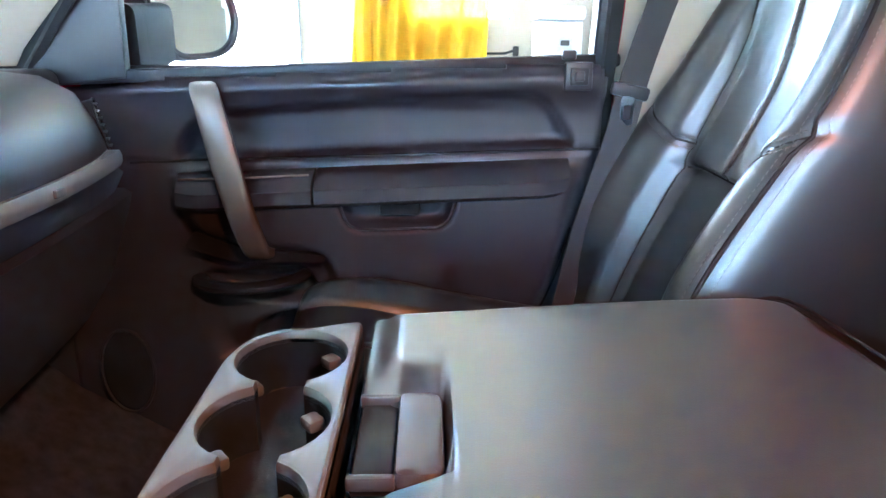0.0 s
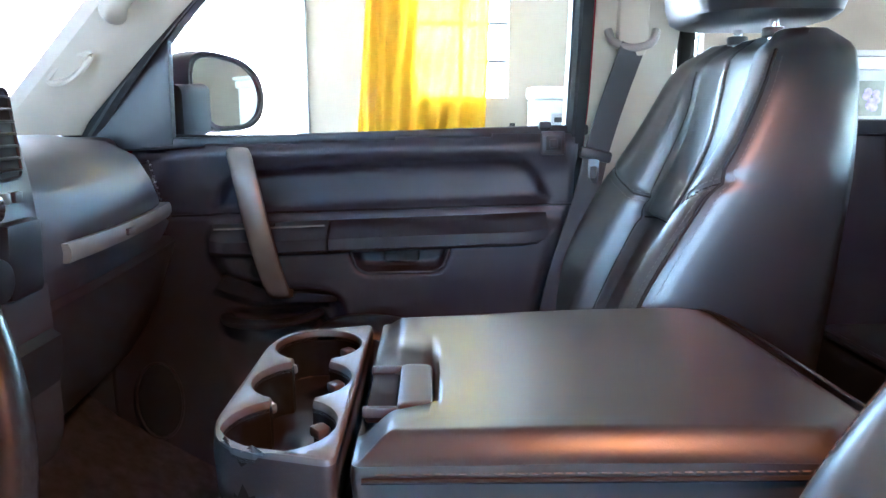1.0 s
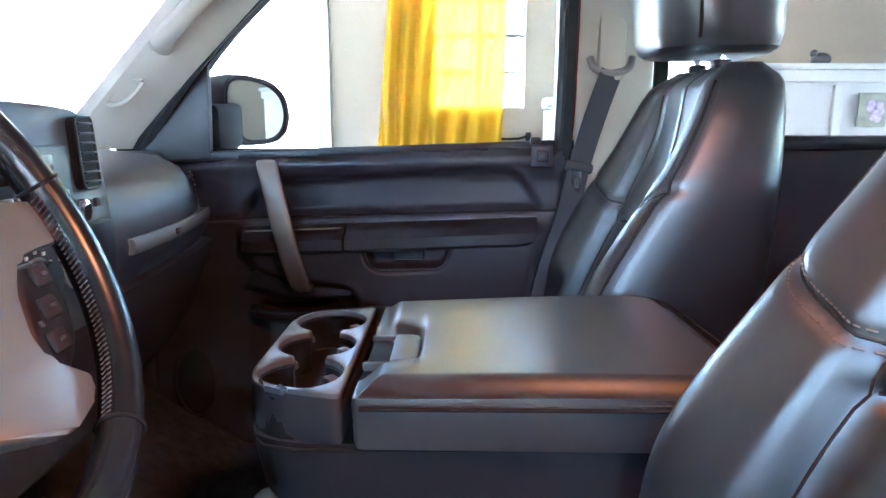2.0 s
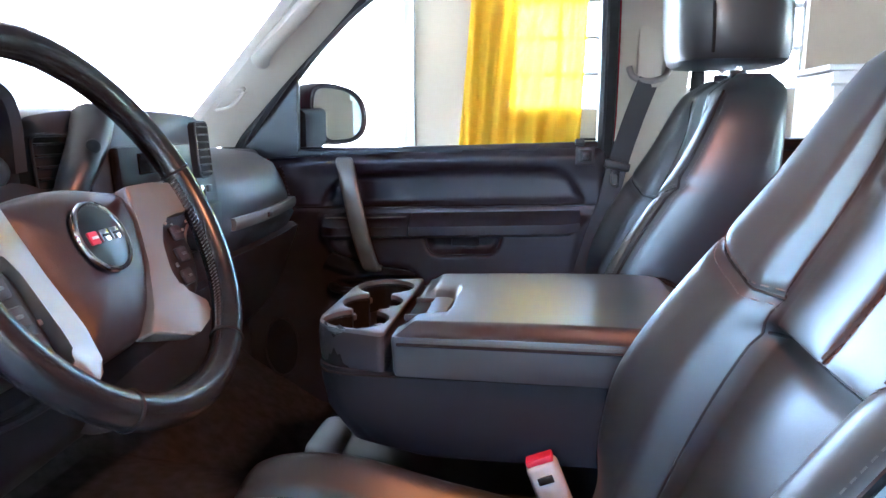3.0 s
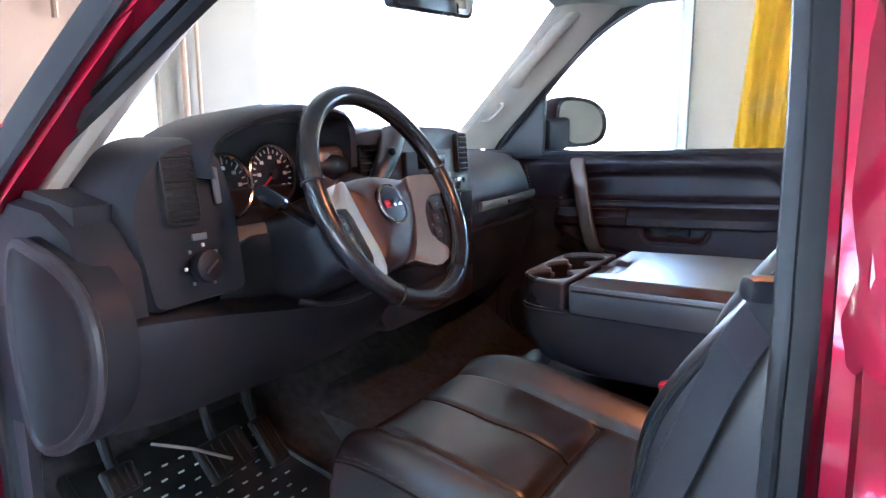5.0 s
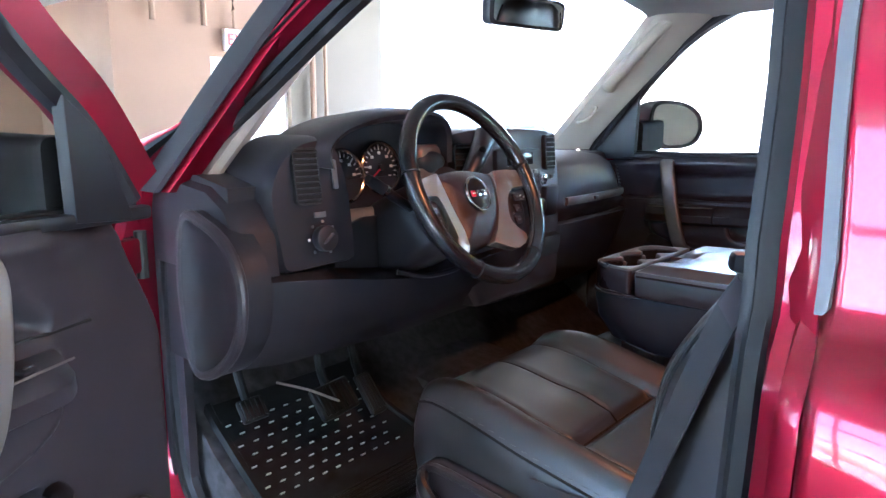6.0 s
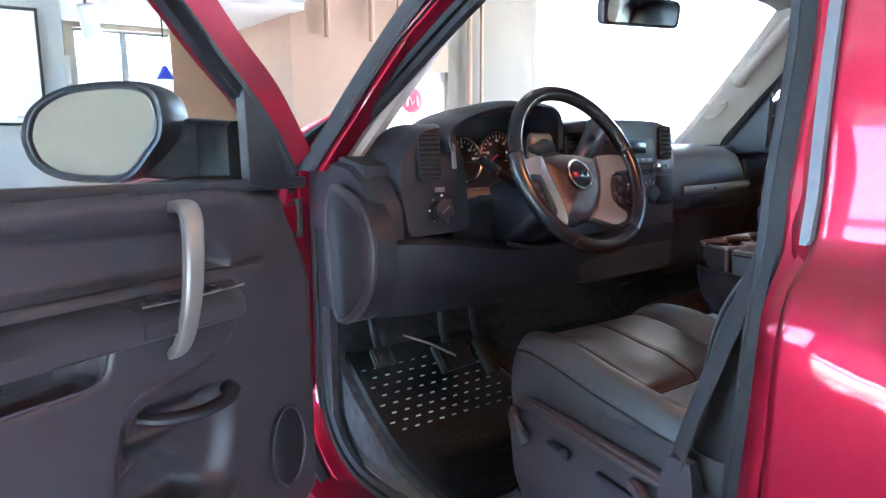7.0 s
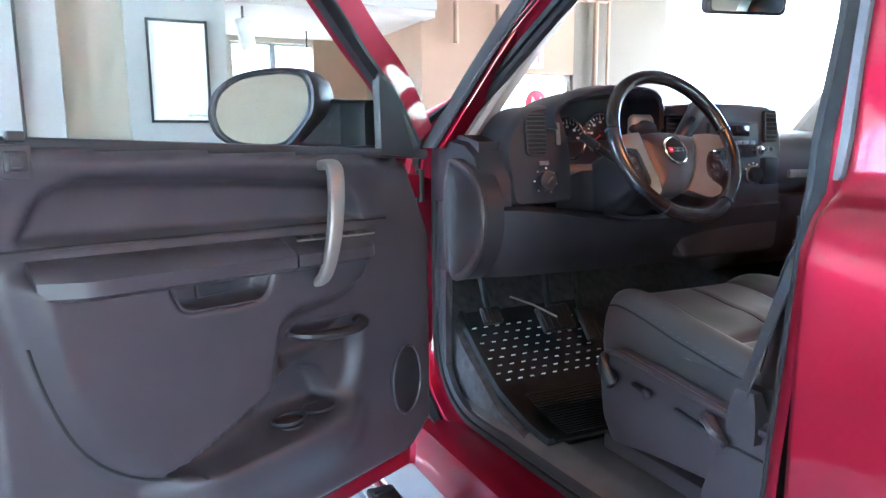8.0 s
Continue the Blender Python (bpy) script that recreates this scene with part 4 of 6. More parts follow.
    cush = part("cushion", loft(loops), LEATHER, s, "black leather seat cushion with creases", angle=60)
    part("cross_seam", tube([Vector((0.035, -0.14 + 0.28 * k / 20, top(0.035, (-0.14 + 0.28 * k / 20) / 0.238) + 0.001)) for k in range(21)], 0.0018, 6), SEAM, cush)
    for u in (-0.6, 0.0, 0.6):
        part("cushion_seam", tube([Vector((x, u * 0.238, top(x, u) + 0.0015)) for x in [-0.22 + (0.255 if u == 0 else 0.5) * k / 20 for k in range(21)]], 0.0018, 6), SEAM, cush)
    for sd in (-1, 1):
        pts = [Vector((x, sd * 0.975 * smooth_pw(x, (-0.262, 0.19), (-0.235, 0.222), (-0.1, 0.24), (0.3, 0.235)), top(x, 0.975) - 0.022)) for x in [-0.24 + 0.5 * k / 24 for k in range(25)]]
        part("piping", tube(pts, 0.0022, 6), SEAM, cush)
        tagged(part("stitching", join(*[tube([p + Vector((0.004, 0, 0.009)), p + Vector((0.014, 0, 0.0085))], 0.0008, 4) for p in pts[:24]]), THREAD, cush, "row of pale stitching"), kind="stuff")
    # headrest on two posts
    hl = []
    for z, k in ((1.592, 0.72), (1.600, 0.88), (1.622, 0.97), (1.68, 1.0), (1.75, 0.97), (1.79, 0.88), (1.808, 0.72), (1.815, 0.5)):
        hl.append([Vector((0.464 + p[0] * (0.55 + 0.45 * k) - 0.06 * (z - 1.7), p[1] * k, z)) for p in rounded([(-0.115, -0.085), (-0.115, 0.085), (-0.06, 0.14), (0.07, 0.138), (0.095, 0.10), (0.095, -0.10), (0.07, -0.138), (-0.06, -0.14)], 0.035)])
    head = part("headrest", loft(hl), LEATHER, s, "black leather headrest")
    for sd in (-1, 1):
        part("headrest_seam", tube([Vector((0.464 - 0.058 - 0.06 * (z - 1.7), sd * 0.1405 * k, z)) for z, k in ((1.61, 0.93), (1.65, 0.99), (1.70, 1.0), (1.75, 0.975), (1.785, 0.905))], 0.003, 6, smooth=4), SEAM, head)
        part("headrest_post", cyl(0.007, 0.09, (0.475, sd * 0.06, 1.60), n=12), CHROME, s, "chrome headrest post")
        part("post_sleeve", cyl(0.016, 0.014, (0.475, sd * 0.06, 1.575), n=14, bevel=0.003), PLASTIC_DARK, s)
    # seat base with side shields
    part("seat_frame", box((0.46, 0.40, 0.10), (0.05, 0, 0.83), 0.01), PLASTIC_DARK, s)
    for sd in (-1, 1):
        out = [(-0.205, 0.90), (-0.19, 0.952), (-0.150, 0.968), (-0.02, 0.957), (0.15, 0.938), (0.36, 0.930), (0.36, 0.775), (0.12, 0.785), (-0.03, 0.772), (-0.155, 0.752), (-0.19, 0.80)]
        m = Matrix(((1, 0, 0, 0), (0, 0, sd, sd * 0.262), (0, 1, 0, 0), (0, 0, 0, 1)))
        sh = part("side_shield", plate(rounded(out, 0.02), 0.03, m, bevel=0.006), PLASTIC, s, "charcoal plastic seat side shield")
        part("shield_rib", tube([(-0.188, sd * 0.264, 0.935), (-0.150, sd * 0.266, 0.957), (-0.02, sd * 0.266, 0.946), (0.15, sd * 0.266, 0.927), (0.35, sd * 0.266, 0.919)], 0.008, 8, smooth=4), PLASTIC, sh)
        part("rear_cover", plate(rounded([(0.105, 0.77), (0.135, 0.862), (0.165, 0.876), (0.37, 0.868), (0.37, 0.70), (0.10, 0.70)], [0.01, 0.02, 0.02, 0.01, 0.01, 0.01]), 0.02, Matrix(((1, 0, 0, 0), (0, 0, sd, sd * 0.270), (0, 1, 0, 0), (0, 0, 0, 1))), bevel=0.006), PLASTIC, sh, "charcoal rail cover")
        if sd == -inner:
            lv = tube([(-0.172, sd * 0.275, 0.940), (-0.160, sd * 0.290, 0.936), (-0.145, sd * 0.294, 0.918), (-0.130, sd * 0.290, 0.895)], 0.013, 10, smooth=4, flat=0.8)
            part("lumbar_lever", lv, PLASTIC_DARK, sh, "black lumbar lever")
            part("lumbar_boss", ball(0.018, (-0.152, sd * 0.278, 0.900), (1, 0.8, 1.3)), PLASTIC_DARK, sh)
            part("slide_switch", box((0.050, 0.016, 0.012), (-0.060, sd * 0.272, 0.906), 0.005, turn=(0, 6, 0)), PLASTIC_DARK, sh, "small power seat switch")
            part("switch_knob", ball(0.011, (-0.038, sd * 0.276, 0.904), (1, 0.8, 1.1)), PLASTIC_DARK, sh)
            part("recline_slot", box((0.09, 0.012, 0.013), (0.072, sd * 0.266, 0.885), 0.004, turn=(0, 9, 0)), PLASTIC_DARK, sh)
            part("recline_lever", tube([(0.105, sd * 0.268, 0.905), (0.122, sd * 0.280, 0.910), (0.138, sd * 0.288, 0.906), (0.150, sd * 0.288, 0.893), (0.152, sd * 0.276, 0.876)], 0.012, 8, smooth=4), PLASTIC, sh, "charcoal recline lever")
    for sd in (-1, 1):
        part("seat_rail", box((0.62, 0.05, 0.05), (0.08, sd * 0.2, 0.715), 0.008), PLASTIC, s)
    return s


seat("passenger_seat", 0.507, -1, "black leather passenger seat with pleated backrest and headrest", 0.03)
seat("driver_seat", -0.405, 1, "black leather driver seat with power switches on its side")


# ---- folded centre seat console ----
con = thing("centre_console", "folded centre seat console with cup holders and padded lid", "console")
KZ, KY = 1.212, 0.042
tray_out = rounded([(-0.198, KY - 0.135), (-0.09, KY - 0.165), (-0.09, KY + 0.170), (-0.198, KY + 0.135)], [0.075, 0.012, 0.012, 0.075], 8)
HOLES = [(-0.143, KY - 0.100), (-0.143, KY - 0.002), (-0.143, KY + 0.098)]
R = 0.049
hole = []
# one opening of three joined circles
for side in (1, -1):
    order = HOLES if side > 0 else HOLES[::-1]
    for k, (hx, hy) in enumerate(order):
        lim = math.degrees(math.acos(min(1, 0.0485 / R))) + 16
        a0 = -90 if k == 0 else -90 + lim
        a1 = 90 if k == 2 else 90 - lim
        for q in range(13):
            a = radians(a0 + (a1 - a0) * q / 12)
            if k == 0 and q == 0 and side < 0:
                continue
            if k == 2 and q == 12:
                continue
            hole.append(Vector((hx + side * R * 0.93 * math.cos(a), hy + side * R * math.sin(a))))
part("cup_tray", plate(tray_out, 0.012, pose(0, 0, KZ), [hole], bevel=0.004), SMOOTH_GREY, con, "satin grey cup holder surround")
skirt = [[Vector((p.x + 0.0, p.y, z)) if k == 0 else Vector((-0.09 + (p.x + 0.09) * q, KY + (p.y - KY) * q, z)) for p in tray_out] for k, (z, q) in enumerate(((KZ - 0.006, 1), (KZ - 0.02, 1.012), (KZ - 0.05, 1.0), (KZ - 0.056, 0.985)))]
part("tray_side", loft(skirt, True, False), PLASTIC, con)
cup = part("cup_well", loft([[Vector((p.x, p.y, z)) for p in hole] for z in (KZ - 0.008, KZ - 0.07, KZ - 0.095)], True, False), RUBBER, con, "black cup holder wells")
part("well_floor", plate(hole, 0.004, pose(0, 0, KZ - 0.093)), RUBBER, con)
for hx, hy in HOLES:
    for a in (40, 220):
        c, sn = math.cos(radians(a)), math.sin(radians(a))
        part("cup_grip", box((0.014, 0.016, 0.010), (hx + 0.037 * c, hy + 0.038 * sn, KZ - 0.02), 0.003, turn=(0, 0, a)), SMOOTH_GREY, con, "grey cup gripper tab")
insert = part("well_insert", box((0.06, 0.07, 0.006), (-0.14, KY - 0.10, KZ - 0.088), 0.002), material("tan_rubber", (0.12, 0.10, 0.08), 0.7), con, "tan liner in the cup well")
# padded lid
LATCH_Y = KY - 0.024
lid_out = rounded([(-0.078, KY - 0.168), (0.30, KY - 0.172), (0.345, KY - 0.12), (0.335, KY + 0.19), (0.29, KY + 0.215), (-0.078, KY + 0.178)], [0.008, 0.05, 0.03, 0.03, 0.04, 0.008], 5)
lid_out = [a.lerp(b, k / 8) for a, b in zip(lid_out, lid_out[1:] + lid_out[:1]) for k in range(8 if (b - a).length > 0.05 else 2)]


def lid_z(x, y):
    d = inside((x, y), [(p.x, p.y) for p in lid_out])
    dip = 0.005 * math.exp(-((x + 0.03) / 0.045) ** 2 - ((y - LATCH_Y) / 0.08) ** 2)
    dip += 0.024 * step(-0.012, -0.021, x) * step(0.060, 0.053, abs(y - LATCH_Y))
    return KZ + 0.012 - 0.016 * (1 - step(0.0, 0.03, d)) + 0.003 * math.exp(-((x - 0.15) / 0.15) ** 2) - dip


bm = bmesh.new()
poly = [(p.x, p.y) for p in lid_out]
cxm, cym = 0.13, KY
rings = []
for k in range(71):
    q = 1 - (1 - k / 70) ** 1.6
    rings.append([bm.verts.new((cxm + (p.x - cxm) * q, cym + (p.y - cym) * q, lid_z(cxm + (p.x - cxm) * q, cym + (p.y - cym) * q))) for p in lid_out] if k else None)
mid = bm.verts.new((cxm, cym, lid_z(cxm, cym)))
n = len(lid_out)
for i in range(n):
    bm.faces.new((mid, rings[1][i], rings[1][(i + 1) % n]))
for a, b in zip(rings[1:], rings[2:]):
    for i in range(n):
        bm.faces.new((a[i], b[i], b[(i + 1) % n], a[(i + 1) % n]))
low = [rings[-1]]
for z, q in ((KZ - 0.012, 1.006), (KZ - 0.03, 1.0), (KZ - 0.052, 0.996), (KZ - 0.058, 0.985)):
    low.append([bm.verts.new((cxm + (p.x - cxm) * q, cym + (p.y - cym) * q, z)) for p in lid_out])
for a, b in zip(low, low[1:]):
    for i in range(n):
        bm.faces.new((a[i], b[i], b[(i + 1) % n], a[(i + 1) % n]))
lid = part("lid", bm, VINYL, con, "padded black vinyl armrest lid", angle=50)
part("lid_seam", tube([(x, KY - 0.1735, KZ - 0.012) for x in (-0.07, 0.1, 0.28)], 0.0022, 6), SEAM, lid)
tagged(part("stitching", join(*[tube([(-0.06 + 0.0085 * q, KY - 0.1728, KZ - 0.007), (-0.06 + 0.0085 * q + 0.006, KY - 0.1728, KZ - 0.007)], 0.0008, 4) for q in range(40)]), THREAD, lid, "row of pale stitching"), kind="stuff")
part("rear_seam", tube([(0.30, KY + 0.212, KZ + 0.002), (0.336, KY + 0.18, KZ + 0.003), (0.346, KY - 0.11, KZ + 0.003)], 0.0016, 6, smooth=5), SEAM, lid)
# latch in the lid's front
# black plate laid in as the deep shade of the recess
part("latch_shade", box((0.052, 0.100, 0.008), (-0.051, LATCH_Y, KZ - 0.010), 0.002), SEAM, con, "black plate for the shade in the latch recess")
part("latch", plate(rounded([(-0.050, LATCH_Y - 0.051), (-0.026, LATCH_Y - 0.051), (-0.019, LATCH_Y - 0.045), (-0.019, LATCH_Y + 0.045), (-0.026, LATCH_Y + 0.051), (-0.050, LATCH_Y + 0.051)], 0.007), 0.010, pose(0, 0, KZ + 0.0030), bevel=0.004), LATCH, con, "satin lid latch")
for sd in (-1, 1):
    part("latch_rail", box((0.030, 0.006, 0.010), (-0.064, LATCH_Y + sd * 0.049, KZ - 0.004), 0.002), LATCH, con)
# lower bin, tapering to the front
bl = []
for z, a, b, w in ((KZ - 0.056, -0.192, 0.34, 0.158), (KZ - 0.075, -0.190, 0.345, 0.158), (KZ - 0.12, -0.182, 0.345, 0.154), (KZ - 0.165, -0.150, 0.345, 0.148), (KZ - 0.182, -0.09, 0.345, 0.14), (KZ - 0.187, 0.0, 0.345, 0.12)):
    bl.append([Vector((p[0], p[1] + KY, z)) for p in rounded([(a, -w * 0.86), (a + 0.05, -w), (b, -w), (b, w), (a + 0.05, w), (a, w * 0.86)], 0.03)])
part("bin", loft(bl), DASH, con, "charcoal console bin")
part("bin_line", tube([(-0.186, KY - 0.13, KZ - 0.062), (-0.14, KY - 0.159, KZ - 0.062), (0.1, KY - 0.160, KZ - 0.060), (0.33, KY - 0.160, KZ - 0.056)], 0.002, 6, smooth=3), SEAM, con)
cc = thing("centre_seat_cushion", "black leather centre seat cushion under the console", "seat cushion")
part("cushion", loft([[Vector((x, KY + y, z)) for y, z in ((-0.15, 0.80), (-0.155, 0.92), (-0.13, 0.965), (0.0, 0.975), (0.13, 0.965), (0.155, 0.92), (0.15, 0.80))] for x in (-0.20, -0.18, 0.0, 0.3)]), LEATHER, cc)
part("front_cap", box((0.05, 0.12, 0.10), (-0.215, KY - 0.02, 0.955), 0.02, 3), GREY_LIGHT, cc, "pale grey plastic end cap")

# rear bench
rb = thing("rear_bench", "black leather rear bench seat", "bench seat")
part("cushion", box((0.42, 1.35, 0.16), (0.93, 0.05, 0.98), 0.04, 4), LEATHER, rb)
part("backrest", box((0.14, 1.35, 0.48), (1.22, 0.05, 1.22), 0.04, 4, turn=(0, 8, 0)), LEATHER, rb)
part("piping", tube([(0.725, -0.55, 1.055), (0.72, 0.1, 1.06), (0.725, 0.68, 1.055)], 0.008, 8), LEATHER, rb, "pale lit edge piping")


# ---- doors ----
def frame_of(s):
    """The pose of a door: u along it from the hinge, v up, w towards the cab."""
    if s > 0:
        return Matrix(((1, 0, 0, -0.57), (0, 0, -1, 0.785), (0, 1, 0, 0), (0, 0, 0, 1)))
    return Matrix(((0.453, 0, 0.891, -0.472), (-0.891, 0, 0.453, -1.036), (0, 1, 0, -0.025), (0, 0, 0, 1)))


def placed(bm, m):
    bm.transform(m)
    return bm


def sill(u):
    return 1.408 + 0.03 * (u - 0.05)


RECESS = [(p.x, p.y) for p in rounded([(0.10, 1.262), (0.15, 1.345), (0.545, 1.372), (0.74, 1.38), (0.788, 1.288), (0.45, 1.276)], [0.03, 0.05, 0.1, 0.06, 0.01, 0.05])]
SHELL = [(p.x, p.y) for p in rounded([(0.10, 1.24), (0.125, 1.135), (0.21, 1.11), (0.352, 1.095), (0.366, 1.02), (0.372, 0.93), (0.45, 0.885), (0.60, 0.868), (0.72, 0.95), (0.775, 1.08), (0.805, 1.25), (0.45, 1.24)], [0.02, 0.05, 0.03, 0.03, 0.03, 0.05, 0.05, 0.08, 0.08, 0.1, 0.02, 0.1])]
BIN = [(p.x, p.y) for p in rounded([(0.365, 0.978), (0.275, 0.980), (0.225, 0.962), (0.190, 0.885), (0.25, 0.868), (0.41, 0.862), (0.54, 0.864), (0.61, 0.888), (0.52, 0.915), (0.45, 0.948)], [0.01, 0.03, 0.04, 0.03, 0.04, 0.1, 0.06, 0.02, 0.1, 0.1])]
SCOOP = [(p.x, p.y) for p in rounded([(0.135, 1.065), (0.315, 1.078), (0.352, 1.02), (0.35, 0.995), (0.27, 0.995), (0.165, 1.02)], [0.02, 0.03, 0.03, 0.01, 0.06, 0.02])]
BOWL = [(p.x, p.y) for p in rounded([(0.125, 1.07), (0.34, 1.08), (0.36, 0.98), (0.40, 0.86), (0.20, 0.845), (0.135, 0.90), (0.112, 0.98)], [0.03, 0.03, 0.05, 0.02, 0.06, 0.06, 0.06])]
CUP = [(p.x, p.y) for p in rounded([(0.389, 1.203), (0.405, 1.153), (0.57, 1.158), (0.587, 1.208)], [0.006, 0.025, 0.025, 0.006])]


def panel_depth(u, v):
    w = 0.004 * math.sin((u - 0.1) * 3)
    w += 0.018 * step(1.34, 1.40, v) * step(0.0, 0.1, u)
    w -= 0.032 * step(-0.006, 0.014, inside((u, v), RECESS))
    w += 0.040 * step(-0.012, 0.030, inside((u, v), SHELL)) * (1 - 0.25 * step(1.15, 0.9, v))
    w -= 0.040 * step(-0.006, 0.010, inside((u, v), CUP))
    w -= 0.022 * step(-0.004, 0.045, inside((u, v), BOWL))
    w -= 0.026 * step(-0.004, 0.014, inside((u, v), SCOOP))
    w -= 0.052 * step(-0.004, 0.010, inside((u, v), BIN))
    w += 0.045 * step(0.90, 0.86, v) * step(0.72, 0.85, v) * step(0.10, 0.22, u) * step(0.66, 0.50, u)
    w -= 0.006 * math.exp(-((v - 1.262 - 0.03 * (u - 0.1)) / 0.004) ** 2) * step(0.0, 0.05, u) * step(0.83, 0.8, u)
    w -= 0.03 * step(0.10, -0.06, u) * step(1.2, 1.38, v)
    return w


def door(s, label):
    d = thing("front_door", label, "truck door", group="front doors")
    m = frame_of(s)
    out = [(p.x, p.y) for p in rounded([(-0.085, 1.382), (0.10, 1.398), (0.83, 1.424), (0.845, 1.35), (0.845, 0.9), (0.80, 0.72), (0.72, 0.68), (-0.05, 0.68), (-0.13, 0.74), (-0.13, 1.20)], 0.02)]
    pan = part("door_panel", relief(out, panel_depth, m, 0.0068, 0.02), PLASTIC, d, "charcoal grained door trim panel", angle=70)
    # armrest: pad and switch plate
    def arm(a, b, k0=0.0):
        loops = []
        for q in range(17):
            u = a + (b - a) * q / 16
            e = min(1, min((u - 0.10) / 0.06, (0.782 - u) / 0.05))
            e = max(0.25, e) ** 0.5
            z0, z1 = 1.188 + 0.036 * (u - 0.14), 1.240 + 0.036 * (u - 0.21)
            loops.append([Vector((u, v, w)) for v, w in ((z0 + 0.002, 0.02), (z0, 0.045 * e + 0.01), (z0 + 0.008, 0.062 * e + 0.008), (z0 + 0.03, 0.066 * e + 0.004), (z1 - 0.01, 0.056 * e), (z1, 0.040 * e), (z1 + 0.008, 0.01), (z1 + 0.008, -0.02), (z0, -0.02))])
        return placed(loft(loops), m)
    part("armrest", arm(0.352, 0.778), PLASTIC, d, "padded charcoal armrest")
    sw = part("switch_plate", arm(0.115, 0.348), PLASTIC, d, "charcoal switch plate on the armrest")
    part("plate_line", placed(tube([(0.13, 1.242, 0.052), (0.25, 1.247, 0.063), (0.345, 1.251, 0.062)], 0.0018, 6), m), SILVER, sw)
    for u in ((0.235,) if s > 0 else (0.20, 0.24, 0.28, 0.318)):
        part("window_switch", placed(box((0.024, 0.007, 0.018), (u, 1.249 + 0.036 * (u - 0.21), 0.048), 0.003, turn=(10, 0, 0)), m), PLASTIC_DARK, sw, "small black window switch")
        part("switch_tip", placed(box((0.014, 0.003, 0.005), (u, 1.254 + 0.036 * (u - 0.21), 0.051), 0.001), m), CHROME, sw)
    part("panel_groove", placed(tube([(u, 1.259 + 0.03 * u, panel_depth(u, 1.259 + 0.03 * u) + 0.001) for u in [0.03 + 0.02 * k for k in range(41)]], 0.0026, 6), m), SEAM, d, "dark groove across the panel")
    edge = [p for p in SHELL if p[0] > 0.56 and p[1] < 1.21]
    part("shell_groove", placed(tube([(u, v, panel_depth(u, v) + 0.001) for u, v in edge], 0.0028, 6), m), SEAM, d, "dark groove round the padded panel")
    # grab handle
    if s > 0:
        hp = spline([(0.170, 1.378, -0.01), (0.178, 1.388, 0.03), (0.190, 1.375, 0.058), (0.204, 1.33, 0.074), (0.222, 1.25, 0.082), (0.240, 1.17, 0.078), (0.252, 1.12, 0.06), (0.254, 1.108, 0.02)], 5)
    else:
        hp = spline([(0.226, 1.375, -0.01), (0.233, 1.386, 0.03), (0.243, 1.374, 0.058), (0.256, 1.33, 0.074), (0.268, 1.265, 0.080), (0.276, 1.205, 0.072), (0.278, 1.168, 0.052), (0.276, 1.152, 0.010)], 5)
    loops = []
    for i, p in enumerate(hp):
        t = (hp[min(i + 1, len(hp) - 1)] - hp[max(i - 1, 0)]).normalized()
        sd = Vector((1, 0, 0))
        sd = (sd - t * sd.dot(t)).normalized()
        nn = t.cross(sd)
        k = i / (len(hp) - 1)
        a, b = (0.020 + 0.003 * math.sin(k * 3.1), 0.010) if s > 0 else (0.019 - 0.006 * k * k, 0.009)
        loops.append([p + sd * a * math.copysign(abs(math.cos(q)) ** 0.6, math.cos(q)) + nn * b * math.copysign(abs(math.sin(q)) ** 0.6, math.sin(q)) for q in [2 * math.pi * j / 16 for j in range(16)]])
    part("grab_handle", placed(loft(loops), m), SILVER, d, "satin silver grab handle")
    if s > 0:
        # dark plate drawn in as the shade below the handle
        part("handle_shade_plate", placed(plate(rounded([(0.12, 1.12), (0.20, 1.095), (0.36, 1.092), (0.36, 1.104), (0.22, 1.118), (0.14, 1.15)], 0.008), 0.02, pose(0, 0, 0.034)), m), PLASTIC_DARK, d)
    # pull cup rim and inner release
    part("cup_rim", placed(tube([(u, v, 0.041) for u, v in CUP[:]], 0.0032, 6, True, up=(0, 0, 1)), m), PLASTIC, d)
    part("inner_release", placed(box((0.07, 0.028, 0.012), (0.49, 1.185, 0.012), 0.005), m), PLASTIC_DARK, d, "dark inner door release")
    # lock cover on the sill
    lk = part("lock_cover", placed(box((0.046, 0.046, 0.012), (0.785, 1.405, 0.020), 0.004), m), PLASTIC, d, "square lock surround")
    part("lock_ring", placed(box((0.030, 0.028, 0.006), (0.785, 1.405, 0.029), 0.003), m), PLASTIC_DARK, lk)
    part("lock_button", placed(box((0.016, 0.016, 0.008), (0.785, 1.405, 0.031), 0.003), m), PLASTIC, lk)
    part("lock_pin", placed(box((0.024, 0.016, 0.014), (0.772, 1.438, 0.0), 0.004), m), PLASTIC_DARK, d)
    # map pocket: a dark lip, the bin wall and two bottle rings
    part("pocket_lip", placed(tube([(0.318, 1.060, 0.0), (0.30, 1.056, 0.022), (0.25, 1.050, 0.040), (0.19, 1.048, 0.042), (0.145, 1.050, 0.026), (0.132, 1.052, 0.0)], 0.015, 10, smooth=5, flat=0.7), m), PLASTIC_DARK, d, "black moulded pull pocket")
    for u in (0.235, 0.315):
        part("bottle_ring", placed(tube([(u + 0.036 * math.cos(a), 0.880, -0.020 + 0.026 * math.sin(a)) for a in [2 * math.pi * k / 20 for k in range(20)]], 0.004, 6, True, up=(0, 1, 0)), m), PLASTIC_DARK, d, "round bottle holder ring")
